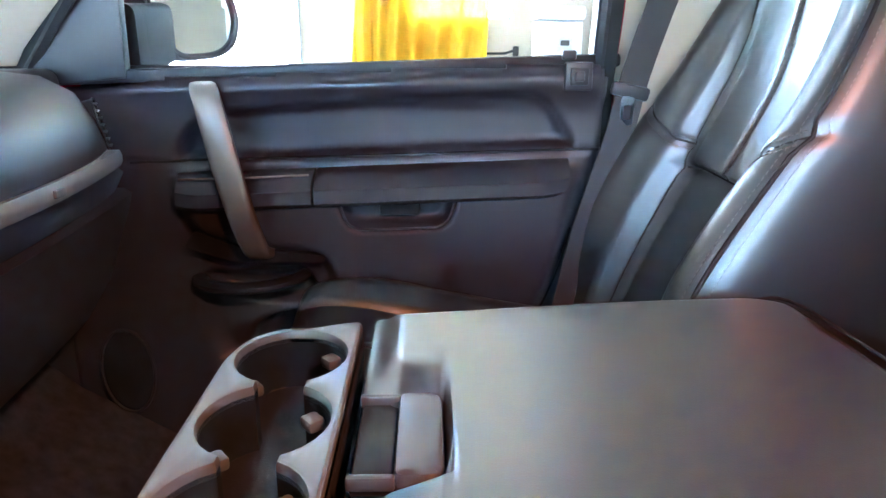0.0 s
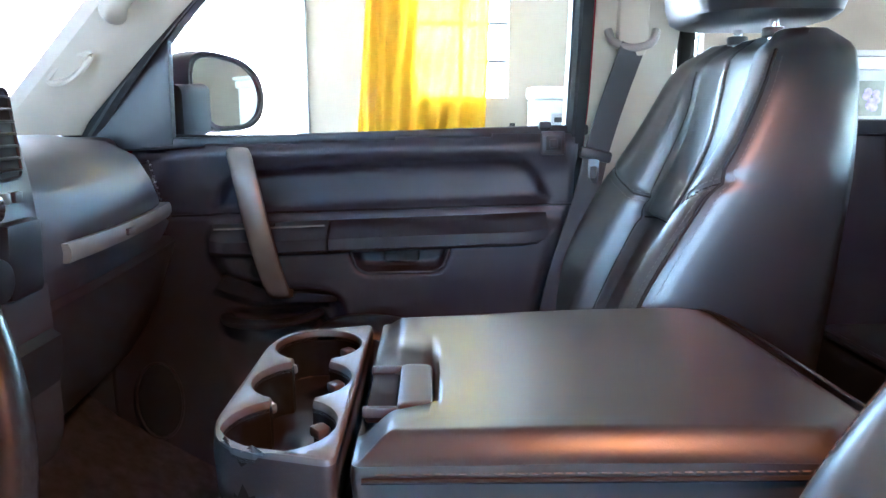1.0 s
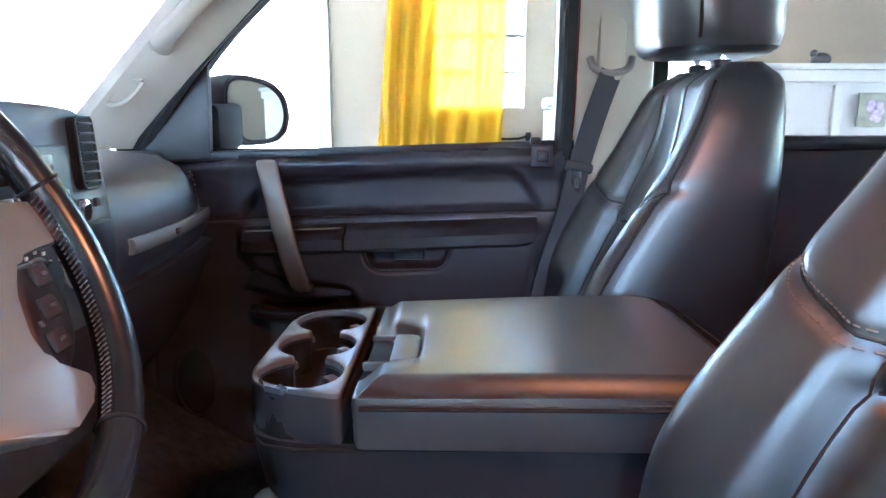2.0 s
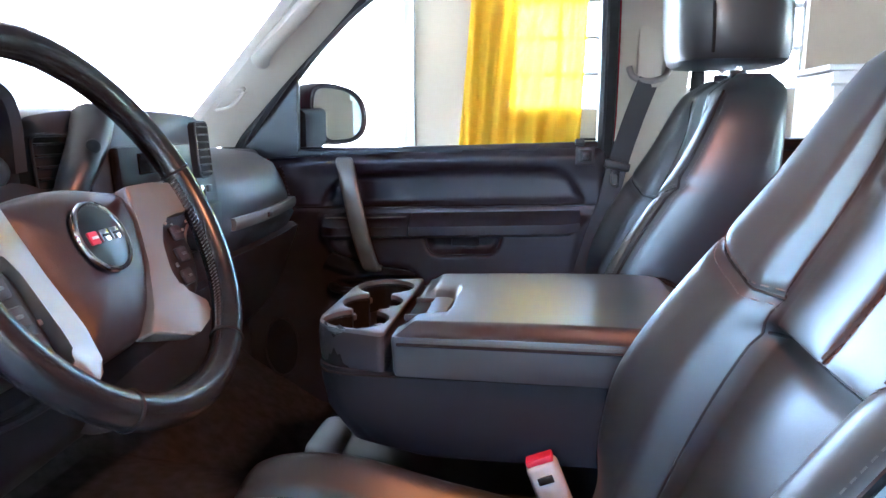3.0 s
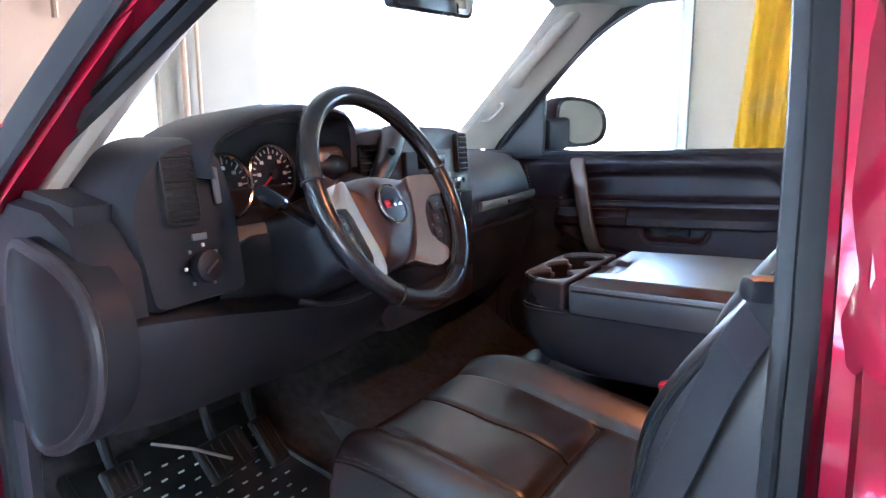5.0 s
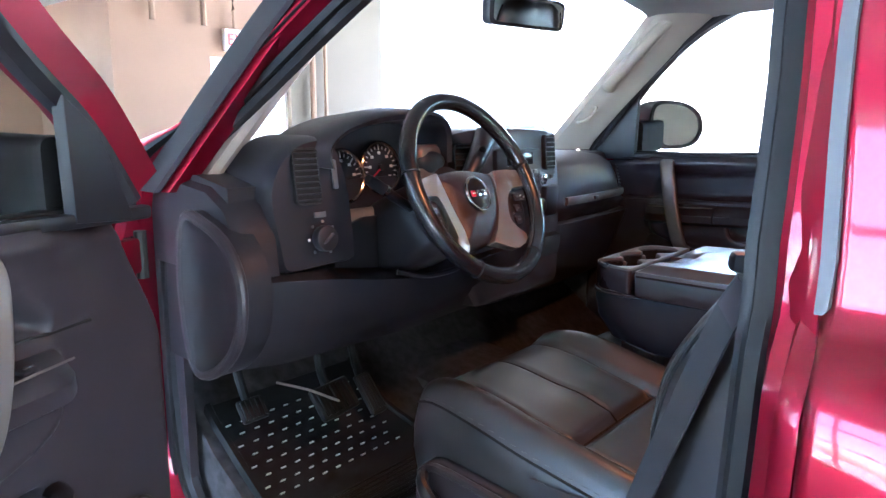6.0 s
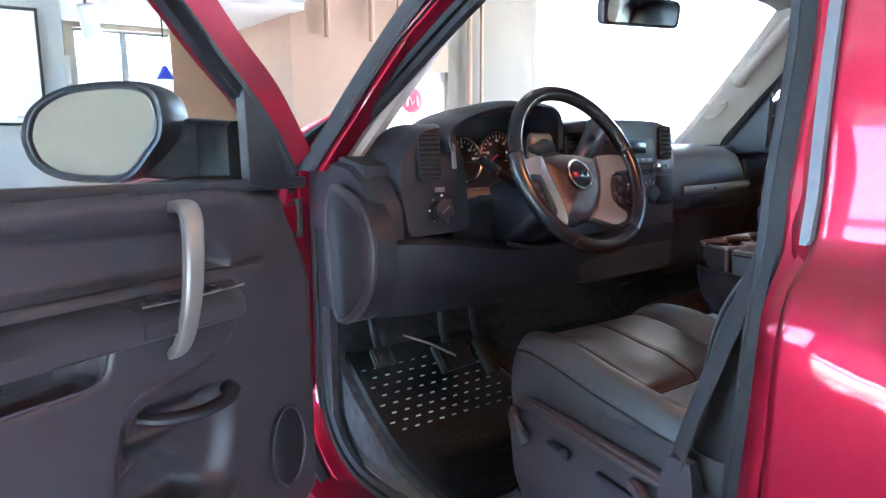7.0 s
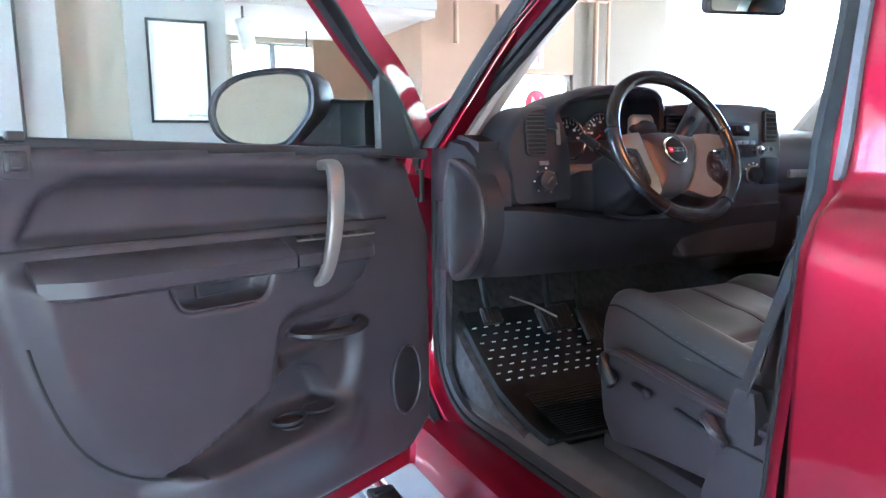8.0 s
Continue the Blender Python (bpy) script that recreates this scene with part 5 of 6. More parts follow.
        part("bottle_well", placed(cyl(0.031, 0.03, (u, 0.858, -0.020), (90, 0, 0), 20), m), PLASTIC_DARK, d)
    # speaker grille
    sp = part("speaker_grille", placed(cyl(0.062, 0.016, (-0.015, 0.875, 0.004), n=32, bevel=0.005), m @ pose(-0.015, 0.875, 0) @ Matrix.Diagonal((0.75, 1.3, 1, 1)) @ pose(0.015, -0.875, 0)), PLASTIC_DARK, d, "black oval speaker grille")
    part("grille_rim", placed(tube([(-0.015 + 0.048 * math.cos(a), 0.875 + 0.083 * math.sin(a), 0.012) for a in [2 * math.pi * k / 32 for k in range(32)]], 0.003, 6, True), m), PLASTIC, sp)
    # sail panel inside, window frame, glass, outer skin, edge
    part("sail_panel", placed(plate([(-0.075, 1.39), (0.045, 1.40), (0.05, 1.575), (-0.01, 1.53)] if s < 0 else [(-0.17, 1.38), (0.045, 1.40), (0.05, 1.60), (-0.02, 1.575), (-0.17, 1.46)], 0.02, m @ pose(0, 0, 0.0), bevel=0.004), Matrix()), PLASTIC_DARK, d, "dark triangular mirror patch")
    if s < 0:
        ow = spline([(-0.10, 1.43, 0), (-0.02, 1.545, -0.004), (0.08, 1.625, 0.004), (0.24, 1.735, 0.042), (0.40, 1.825, 0.075), (0.56, 1.862, 0.092), (0.72, 1.86, 0.092), (0.815, 1.80, 0.07), (0.845, 1.66, 0.035), (0.848, 1.42, 0)], 5)
    else:
        ow = spline([(-0.10, 1.44, -0.02), (0.03, 1.61, 0.0), (0.14, 1.716, 0.03), (0.24, 1.79, 0.06), (0.35, 1.848, 0.075), (0.47, 1.882, 0.09), (0.62, 1.895, 0.095), (0.75, 1.892, 0.095), (0.82, 1.83, 0.075), (0.835, 1.66, 0.03), (0.838, 1.42, -0.02)], 5)
    cv = Vector((0.42, 1.3, 0))
    fr, se = [], []
    wi, to = (0.036, -0.008) if s < 0 else (0.024, 0.006)
    for i, p in enumerate(ow):
        t = (ow[min(i + 1, len(ow) - 1)] - ow[max(i - 1, 0)]).normalized()
        nn = Vector((-t.y, t.x, 0)).normalized()
        nn = nn if (p - cv).dot(nn) > 0 else -nn
        wf = 0.055 if s < 0 else 0.012
        fr.append([p + nn * a + Vector((0, 0, w)) for a, w in ((wf, -0.01), (wf + 0.002, -0.05), (wf - 0.002, -0.085), (-0.004, -0.085), (-0.006, -0.05), (-0.006, -0.012))])
        se.append([p + nn * a + Vector((0, 0, w)) for a, w in ((-0.022, 0.0), (to - 0.004, 0.0), (to, -0.012), (-0.020, -0.014), (-wi, -0.03), (-wi, -0.01))])
    part("window_frame", placed(loft(fr), m), RED, d, "red painted window frame")
    part("frame_trim", placed(loft(se), m), PLASTIC_DARK, d, "black inner window frame trim")
    pane = bmesh.new()
    rim_ = [pane.verts.new((p.x * 0.985 + 0.005, p.y - 0.01, p.z - 0.05)) for p in ow]
    pane.faces.new(rim_)
    bmesh.ops.solidify(pane, geom=list(pane.faces), thickness=0.004)
    part("glass", placed(pane, m), GLASS, d, "clear side window").visible_shadow = False
    skin = []
    for u in (-0.11, -0.10, 0.1, 0.5, 0.86, 0.87):
        e = 0.012 if u in (-0.11, 0.87) else 0.0
        skin.append([Vector((u, v, w + e)) for v, w in ((1.400, -0.05), (1.400, -0.085), (1.375, -0.115), (1.25, -0.145), (1.05, -0.155), (0.85, -0.145), (0.64, -0.125), (0.61, -0.10), (0.61, -0.06), (0.66, -0.055), (0.72, -0.085), (1.3, -0.085))])
    part("outer_skin", placed(loft(skin), m), RED, d, "red painted door skin")
    part("belt_strip", placed(box((0.9, 0.016, 0.03), (0.38, 1.412, -0.042), 0.005), m), RUBBER, d, "black belt weatherstrip")
    part("sill_strip", placed(box((0.98, 0.022, 0.022), (0.37, 1.414, -0.014), 0.006, turn=(0, 0, 1.9)), m), PLASTIC_DARK, d, "black inner window strip")
    part("lower_seal", placed(tube([(-0.05, 0.675, -0.045), (0.4, 0.668, -0.045), (0.78, 0.68, -0.045)], 0.012, 8, smooth=4), m), RUBBER, d)
    if s < 0:
        part("check_strap", placed(box((0.10, 0.03, 0.012), (-0.12, 1.05, -0.05), 0.003), m), DARK_METAL, d)
        for v in (0.92, 1.32):
            hg = part("hinge", placed(box((0.07, 0.06, 0.03), (-0.12, v, -0.06), 0.006), m), RED, d, "red painted door hinge")
            part("hinge_pin", placed(cyl(0.010, 0.08, (-0.145, v, -0.05), (90, 0, 0), 10), m), DARK_METAL, hg)
    # outside mirror: housing, glass, arm
    mir = part("mirror_housing", placed(mirror_shell(s), m), PLASTIC_DARK, d, "black outside mirror housing")
    part("mirror_glass", placed(mirror_glass(s), m), MIRROR, mir, "mirror glass reflecting the room")
    part("mirror_rim", placed(mirror_rim(s), m), PLASTIC_DARK, mir)
    part("mirror_arm", placed(mirror_foot(s), m), RUBBER, d, "black moulded mirror foot")
    return d


# the outside mirror stands out from the door: its glass faces back and a little in
MIRROR_EDGE = spline([(0, y, z) for z, y in ((0.99, 0.0), (0.84, 0.5), (0.43, 0.87), (-0.1, 1.0), (-0.62, 1.0), (-0.90, 0.84), (-1.0, 0.45), (-0.98, 0.0), (-0.84, -0.34), (-0.46, -0.92), (0.1, -0.98), (0.55, -0.9), (0.84, -0.66), (0.96, -0.35))], 4, True)


def mirror_loop(k, back, shift=0.0):
    return [Vector((back, 0.086 * p.y * k, 0.128 * p.z * k - shift)) for p in MIRROR_EDGE]


def mirror_pose(s):
    # local x: facing back along the door (u), local y: up, local z: away from the door
    turn = radians(24)
    c, q = math.cos(turn), math.sin(turn)
    return Matrix(((c, 0, q, 0.085 if s > 0 else 0.195), (0, 1, 0, 1.507 if s > 0 else 1.497), (q, 0, -c, -0.25 if s > 0 else -0.215), (0, 0, 0, 1)))


def mirror_shell(s):
    bm = loft([mirror_loop(k, x, d) for k, x, d in ((0.86, -0.004, 0), (0.93, 0.004, 0), (0.99, 0.006, 0), (1.02, -0.004, 0), (1.03, -0.02, 0.002), (1.0, -0.05, 0.008), (0.9, -0.08, 0.02), (0.72, -0.10, 0.035), (0.4, -0.115, 0.045), (0.15, -0.118, 0.05))])
    bm.transform(mirror_pose(s))
    return bm


def mirror_glass(s):
    bm = loft([mirror_loop(0.875, x) for x in (0.0, -0.004)])
    bm.transform(mirror_pose(s))
    return bm


def mirror_rim(s):
    bm = tube(mirror_loop(0.90, 0.002), 0.004, 8, True, up=(1, 0, 0))
    bm.transform(mirror_pose(s))
    return bm


def mirror_foot(s):
    """The moulded foot between the door's corner and the housing."""
    mp = mirror_pose(s)
    ends = [mp @ Vector((-0.05, 0, -0.06)), Vector((0.02, 1.47, -0.10)), Vector((0.0, 1.46, -0.04))]
    loops = []
    for c, wide, tall, mid in ((ends[0], 0.045, 0.055, 1.475), (ends[1], 0.05, 0.058, 1.462), (ends[2], 0.055, 0.060, 1.458)):
        loops.append([Vector((c.x + p.x, mid + p.y, c.z)) for p in rounded([(-wide, -tall), (wide, -tall), (wide, tall), (-wide, tall)], 0.02)])
    return loft(loops)


door(1, "closed passenger door with charcoal trim and silver grab handle")
door(-1, "open driver door with charcoal trim and silver grab handle")


# ---- dashboard ----
dash = thing("dashboard", "charcoal plastic dashboard with gauges, vents and silver trim", "dashboard")
# passenger half, driver knee panel and the top shelf
top_prof = [(-1.00, 1.36), (-0.98, 1.395), (-0.80, 1.42), (-0.62, 1.428), (-0.53, 1.418), (-0.485, 1.395), (-0.462, 1.355), (-0.452, 1.325), (-0.447, 1.30), (-0.449, 1.278), (-0.47, 1.24)]
loops = []
for k in range(25):
    y = 0.16 + 0.515 * k / 24
    e = max(0.0, (y - 0.50) / 0.175)
    loops.append([Vector((x - 0.035 * ((y - 0.16) / 0.5) ** 2 - 0.05 * e ** 3 * (0.3 if z < 1.3 else 1) + 0.012 * math.sin(math.pi * min(1, (y - 0.16) / 0.4)) * step(1.25, 1.35, z), y, z - 0.012 * e ** 2)) for x, z in top_prof] + [Vector((-0.60, y, 1.22)), Vector((-1.0, y, 1.22))])
part("passenger_pad", loft(loops), PLASTIC, dash, "grained charcoal passenger dash pad", angle=50)
gl = []
for k in range(17):
    y = 0.13 + 0.55 * k / 16
    c = -0.03 * ((y - 0.16) / 0.5) ** 2
    gl.append([Vector((x + c, y, z)) for x, z in ((-0.474, 1.240), (-0.462, 1.232), (-0.468, 1.21), (-0.488, 1.16), (-0.515, 1.09), (-0.56, 1.02), (-0.66, 0.98), (-0.9, 0.98), (-0.9, 1.24))])
part("glove_box", loft(gl), PLASTIC, dash, "charcoal glove box")
strip_pts = [Vector((-0.4455 - 0.035 * ((y - 0.16) / 0.5) ** 2 - 0.05 * 0.3 * max(0, (y - 0.5) / 0.175) ** 3 + 0.012 * math.sin(math.pi * min(1, (y - 0.16) / 0.4)) * 0.45, y, 1.300)) for y in [0.205 + 0.40 * k / 20 for k in range(21)]]
sl = []
for p in strip_pts:
    sl.append([p + Vector((a, 0, b)) for a, b in ((0.005, 0.011), (0.008, 0.004), (0.008, -0.005), (0.004, -0.012), (-0.012, -0.012), (-0.012, 0.011))])
part("trim_strip", loft(sl), SILVER, dash, "brushed silver trim strip")
part("strip_button", box((0.006, 0.022, 0.010), strip_pts[8] + Vector((0.010, 0, 0.0)), 0.002), SMOOTH_GREY, dash)


def vent(parent, m, w, h, n, name="air_vent", curve=0.0):
    """An upright air vent of slats; m lays its face: x across, y up, z out."""
    v = part(name, placed(plate(rounded([(-w, -h), (w, -h), (w, h), (-w, h)], 0.012), 0.02, pose(0, 0, 0.001), bevel=0.002), m), SEAM, parent, "black slatted air vent")
    part("vent_rim", placed(tube([(p.x, p.y, 0.002) for p in rounded([(-w, -h), (w, -h), (w, h), (-w, h)], 0.012)], 0.0018, 6, True), m), PLASTIC_DARK, v)
    for k in range(n):
        part("slat", placed(box((2 * w - 0.006, 0.0022, 0.007), (0, -h + 2 * h * (k + 0.7) / (n + 0.4), 0.0025), 0.0008, turn=(14, 0, 0)), m), PLASTIC_DARK, v)
    return v


def face(x, y, z, yaw=0.0, tilt=0.0):
    """A face that looks back along +x: x across (to +y), y up, z out."""
    return pose(x, y, z, 0, 0, yaw) @ Matrix(((0, 0, 1, 0), (1, 0, 0, 0), (0, 1, 0, 0), (0, 0, 0, 1))) @ pose(0, 0, 0, tilt, 0, 0)


vent(dash, face(-0.512, 0.645, 1.335, 20, -12), 0.020, 0.044, 8, "end_vent")

# centre stack
cs = []
for x, k in ((-0.58, 1.0), (-0.475, 1.0), (-0.458, 0.985), (-0.452, 0.94)):
    cs.append([Vector((x - 0.16 * (p[1] - 1.28) * 0.35, 0.02 + (p[0] - 0.02) * k, 1.285 + (p[1] - 1.285) * k)) for p in rounded([(-0.20, 1.075), (0.17, 1.075), (0.185, 1.20), (0.19, 1.40), (0.165, 1.495), (0.0, 1.503), (-0.19, 1.50), (-0.27, 1.49), (-0.27, 1.2)], [0.02, 0.03, 0.05, 0.06, 0.05, 0.1, 0.05, 0.02, 0.05])])
stack = part("centre_console_face", loft(cs), PLASTIC, dash, "charcoal centre stack face")
vent(dash, face(-0.452, -0.222, 1.425, 0, -4), 0.046, 0.042, 6)
vent(dash, face(-0.454, 0.128, 1.438, 6, -4), 0.026, 0.046, 7)
part("storage_slot", placed(box((0.062, 0.08, 0.02), (0, 0, -0.004), 0.006), face(-0.444, 0.125, 1.31, 0, 3)), PLASTIC_DARK, dash, "dark storage slot")
for k in (-1, 1):
    part("small_button", placed(box((0.014, 0.012, 0.006), (k * 0.011, 0, 0.004), 0.002), face(-0.455, 0.128, 1.373)), LATCH, dash)
radio = part("radio", placed(box((0.19, 0.10, 0.016), (0, 0, 0.002), 0.006), face(-0.452, -0.025, 1.40, 0, -3)), PLASTIC_DARK, dash, "black radio with buttons and knobs")
part("radio_display", placed(box((0.11, 0.03, 0.004), (0, 0.025, 0.011), 0.002), face(-0.452, -0.025, 1.40, 0, -3)), material("dark_display", (0.008, 0.01, 0.012), 0.12), radio)
for k in range(6):
    part("radio_button", placed(box((0.021, 0.010, 0.006), (-0.066 + 0.0265 * k, -0.008, 0.012), 0.002), face(-0.452, -0.025, 1.40, 0, -3)), SMOOTH_GREY, radio)
for k in range(6):
    part("radio_button", placed(box((0.021, 0.008, 0.006), (-0.066 + 0.0265 * k, -0.028, 0.012), 0.002), face(-0.452, -0.025, 1.40, 0, -3)), PLASTIC, radio)
for y in (-0.085, 0.085):
    part("radio_knob", placed(cyl(0.014, 0.02, (y, -0.03, 0.018), n=20, bevel=0.003), face(-0.452, -0.025, 1.40, 0, -3)), CHROME, radio, "chrome ringed knob")
for y in (-0.10, -0.02, 0.055):
    kn = part("climate_knob", placed(cyl(0.022, 0.022, (0, 0, 0.012), n=24, bevel=0.004), face(-0.446, y, 1.302, 0, 0)), PLASTIC_DARK, dash, "round climate knob")
    part("knob_ring", placed(tube([(0.024 * math.cos(a), 0.024 * math.sin(a), 0.004) for a in [2 * math.pi * k / 24 for k in range(24)]], 0.0025, 6, True), face(-0.446, y, 1.302, 0, 0)), SILVER, kn)
    for k in range(5):
        part("knob_mark", placed(box((0.004, 0.004, 0.002), (0.032 * math.cos(radians(30 + 30 * k)), 0.032 * math.sin(radians(30 + 30 * k)), 0.003)), face(-0.446, y, 1.302, 0, 0)), WHITE, kn)

# knee panel under the column, from the left end to the stack
kl = []
for k in range(33):
    y = -0.80 + 0.97 * k / 32
    b = 0.018 * math.exp(-((y + 0.39) / 0.16) ** 2)
    e = 0.05 * max(0, (-y - 0.66) / 0.14) ** 2
    zt = 1.246 - 0.04 * step(-0.75, -0.4, y) + 0.02 * step(-0.3, 0.1, y)
    kl.append([Vector((x + b - e, y, z)) for x, z in ((-0.55, zt + 0.01), (-0.455, zt), (-0.438, zt - 0.012), (-0.437, zt - 0.04), (-0.452, zt - 0.09), (-0.475, 1.09), (-0.505, 1.06), (-0.62, 1.05), (-0.8, 1.05), (-0.8, zt))])
part("knee_panel", loft(kl), DASH, dash, "charcoal knee panel")

# left pod with vent and lamp knob
lp = []
for x, k in ((-0.60, 1.02), (-0.49, 1.02), (-0.468, 1.0), (-0.455, 0.95)):
    lp.append([Vector((x - 0.28 * (p[1] - 1.35) * 0.5 - 0.04 * max(0, (-p[0] - 0.70) / 0.1), -0.66 + (p[0] + 0.66) * k, 1.36 + (p[1] - 1.36) * k)) for p in rounded([(-0.735, 1.245), (-0.575, 1.252), (-0.572, 1.40), (-0.60, 1.492), (-0.70, 1.478), (-0.748, 1.40)], [0.015, 0.015, 0.05, 0.04, 0.05, 0.05])])
pod = part("side_pod", loft(lp), DASH, dash, "charcoal pod with vent and light knob")
vent(dash, face(-0.464, -0.672, 1.417, -2, -8), 0.027, 0.05, 9)
part("dimmer", placed(box((0.012, 0.055, 0.006), (0, 0, 0.003), 0.003), face(-0.461, -0.612, 1.418, 0, -8)), SMOOTH_GREY, dash, "thin dimmer slider")
part("badge_plate", placed(box((0.026, 0.010, 0.004), (0, 0, 0.002), 0.001), face(-0.446, -0.660, 1.348, 0, -8)), SMOOTH_GREY, dash)
kb = part("lamp_knob", placed(cyl(0.024, 0.02, (0, 0, 0.01), n=28, bevel=0.004), face(-0.441, -0.660, 1.305, 0, -6)), PLASTIC_DARK, dash, "round headlamp knob")
part("knob_grip", placed(box((0.028, 0.005, 0.007), (0, 0, 0.021), 0.002, turn=(0, 0, 35)), face(-0.441, -0.660, 1.305, 0, -6)), LATCH, kb)
for k in range(7):
    a = radians(-60 + 48 * k)
    part("knob_mark", placed(box((0.005, 0.005, 0.003), (0.031 * math.cos(a), 0.031 * math.sin(a), 0.003), 0.001), face(-0.441, -0.660, 1.305, 0, -6)), WHITE if k % 2 else SMOOTH_GREY, kb)
# outer dash end: shelf wing, end cap and demister vent
wl = []
for y, k in ((-0.74, 1.0), (-0.77, 0.99), (-0.80, 0.95), (-0.815, 0.86)):
    wl.append([Vector((-0.56 + (x + 0.56) * k, y, 1.31 + (z - 1.31) * k)) for x, z in ((-0.80, 1.40), (-0.66, 1.415), (-0.57, 1.405), (-0.505, 1.37), (-0.47, 1.31), (-0.462, 1.245), (-0.50, 1.235), (-0.80, 1.235))])
part("dash_wing", loft(wl), DASH, dash, "rounded charcoal dash end")
cap = [Vector((x, z, 0)) for x, z in ((-0.60, 1.352), (-0.545, 1.350), (-0.478, 1.322), (-0.437, 1.27), (-0.430, 1.20), (-0.455, 1.13), (-0.52, 1.07), (-0.585, 1.055), (-0.615, 1.12), (-0.625, 1.25))]
cl_ = [(p.x, p.y) for p in spline(cap, 4, True)]
cmx, cmz = -0.535, 1.22
part("end_cap", loft([[Vector((cmx + (x - cmx) * k, y, cmz + (z - cmz) * k)) for x, z in cl_] for y, k in ((-0.78, 1.0), (-0.825, 1.0), (-0.838, 0.97), (-0.845, 0.9), (-0.842, 0.84), (-0.838, 0.3))]), DASH, dash, "oval charcoal fuse cover", angle=50)
part("cap_rim", tube([(cmx + (x - cmx) * 0.975, -0.838, cmz + (z - cmz) * 0.945) for x, z in cl_], 0.0105, 10, True, up=(0, 1, 0)), PLASTIC, dash, "raised rim of the fuse cover")
vent(dash, face(-0.655, -0.72, 1.428, -35, -50), 0.04, 0.03, 4, "demister_vent")
sh = []
for k in range(31):
    y = -0.80 + 0.98 * k / 30
    sh.append([Vector((x, y, z)) for x, z in ((-1.00, 1.36), (-0.98, 1.395), (-0.80, 1.415), (-0.62, 1.418), (-0.52, 1.40), (-0.52, 1.25), (-1.0, 1.25))])
part("dash_shelf", loft(sh), DASH, dash, "charcoal dash shelf below the windscreen")

# fillers: dash end beside the passenger door, trim round the column
part("dash_end", box((0.36, 0.11, 0.21), (-0.80, 0.715, 1.312), 0.02, 3), PLASTIC, dash, "charcoal dash end by the pillar")
part("column_trim", loft([[Vector((x, -0.39 + (y + 0.39) * k, z)) for y, z in ((-0.60, 1.19), (-0.60, 1.30), (-0.52, 1.325), (-0.26, 1.325), (-0.20, 1.30), (-0.20, 1.19))] for x, k in ((-0.62, 1.0), (-0.50, 1.0), (-0.485, 0.97))]), PLASTIC_DARK, dash, "black trim round the steering column")

# gauge binnacle: arched hood, bronze surround, dials
hood_pts = [(-0.63, 1.43), (-0.635, 1.465), (-0.60, 1.497), (-0.52, 1.522), (-0.43, 1.532), (-0.345, 1.530), (-0.305, 1.518), (-0.29, 1.49), (-0.288, 1.43)]
hs = spline([(0, y, z) for y, z in hood_pts], 5)
hl = []
for p in hs:
    d = Vector((0, p.y + 0.45, p.z - 1.40)).normalized()
    hl.append([Vector((x, p.y, p.z)) + d * o for x, o in ((-0.76, -0.06), (-0.62, 0.0), (-0.50, 0.012), (-0.452, 0.008), (-0.442, -0.002), (-0.448, -0.012), (-0.50, -0.018), (-0.575, -0.028), (-0.60, -0.09))])
part("gauge_hood", loft(hl, True), DASH, dash, "arched charcoal gauge hood", angle=50)
part("gauge_plate", plate([(p.y, p.z) for p in hs] + [(-0.288, 1.30), (-0.60, 1.30)], 0.012, Matrix(((0, 0, 1, -0.548), (1, 0, 0, 0), (0, 1, 0, 0), (0, 0, 0, 1))), bevel=0.0), PLASTIC_DARK, dash, "dark gauge panel")
BRONZE = material("bronze_plastic", (0.33, 0.27, 0.23), 0.36, metal=0.55, vary=0.05)
part("gauge_surround", box((0.05, 0.32, 0.042), (-0.516, -0.455, 1.318), 0.020, 4, turn=(0, -18, 0)), BRONZE, dash, "bronze grey gauge surround")
part("surround_wing", box((0.03, 0.10, 0.085), (-0.47, -0.34, 1.425), 0.02, 3, turn=(0, 0, 12)), BRONZE, dash, "bronze grey surround beside the gauges")
part("surround_eye", ball(0.034, (-0.458, -0.345, 1.43), (0.5, 1.35, 0.7)), PLASTIC_DARK, dash)
DIAL = material("black_dial", (0.008, 0.008, 0.01), 0.35, vary=0.02)
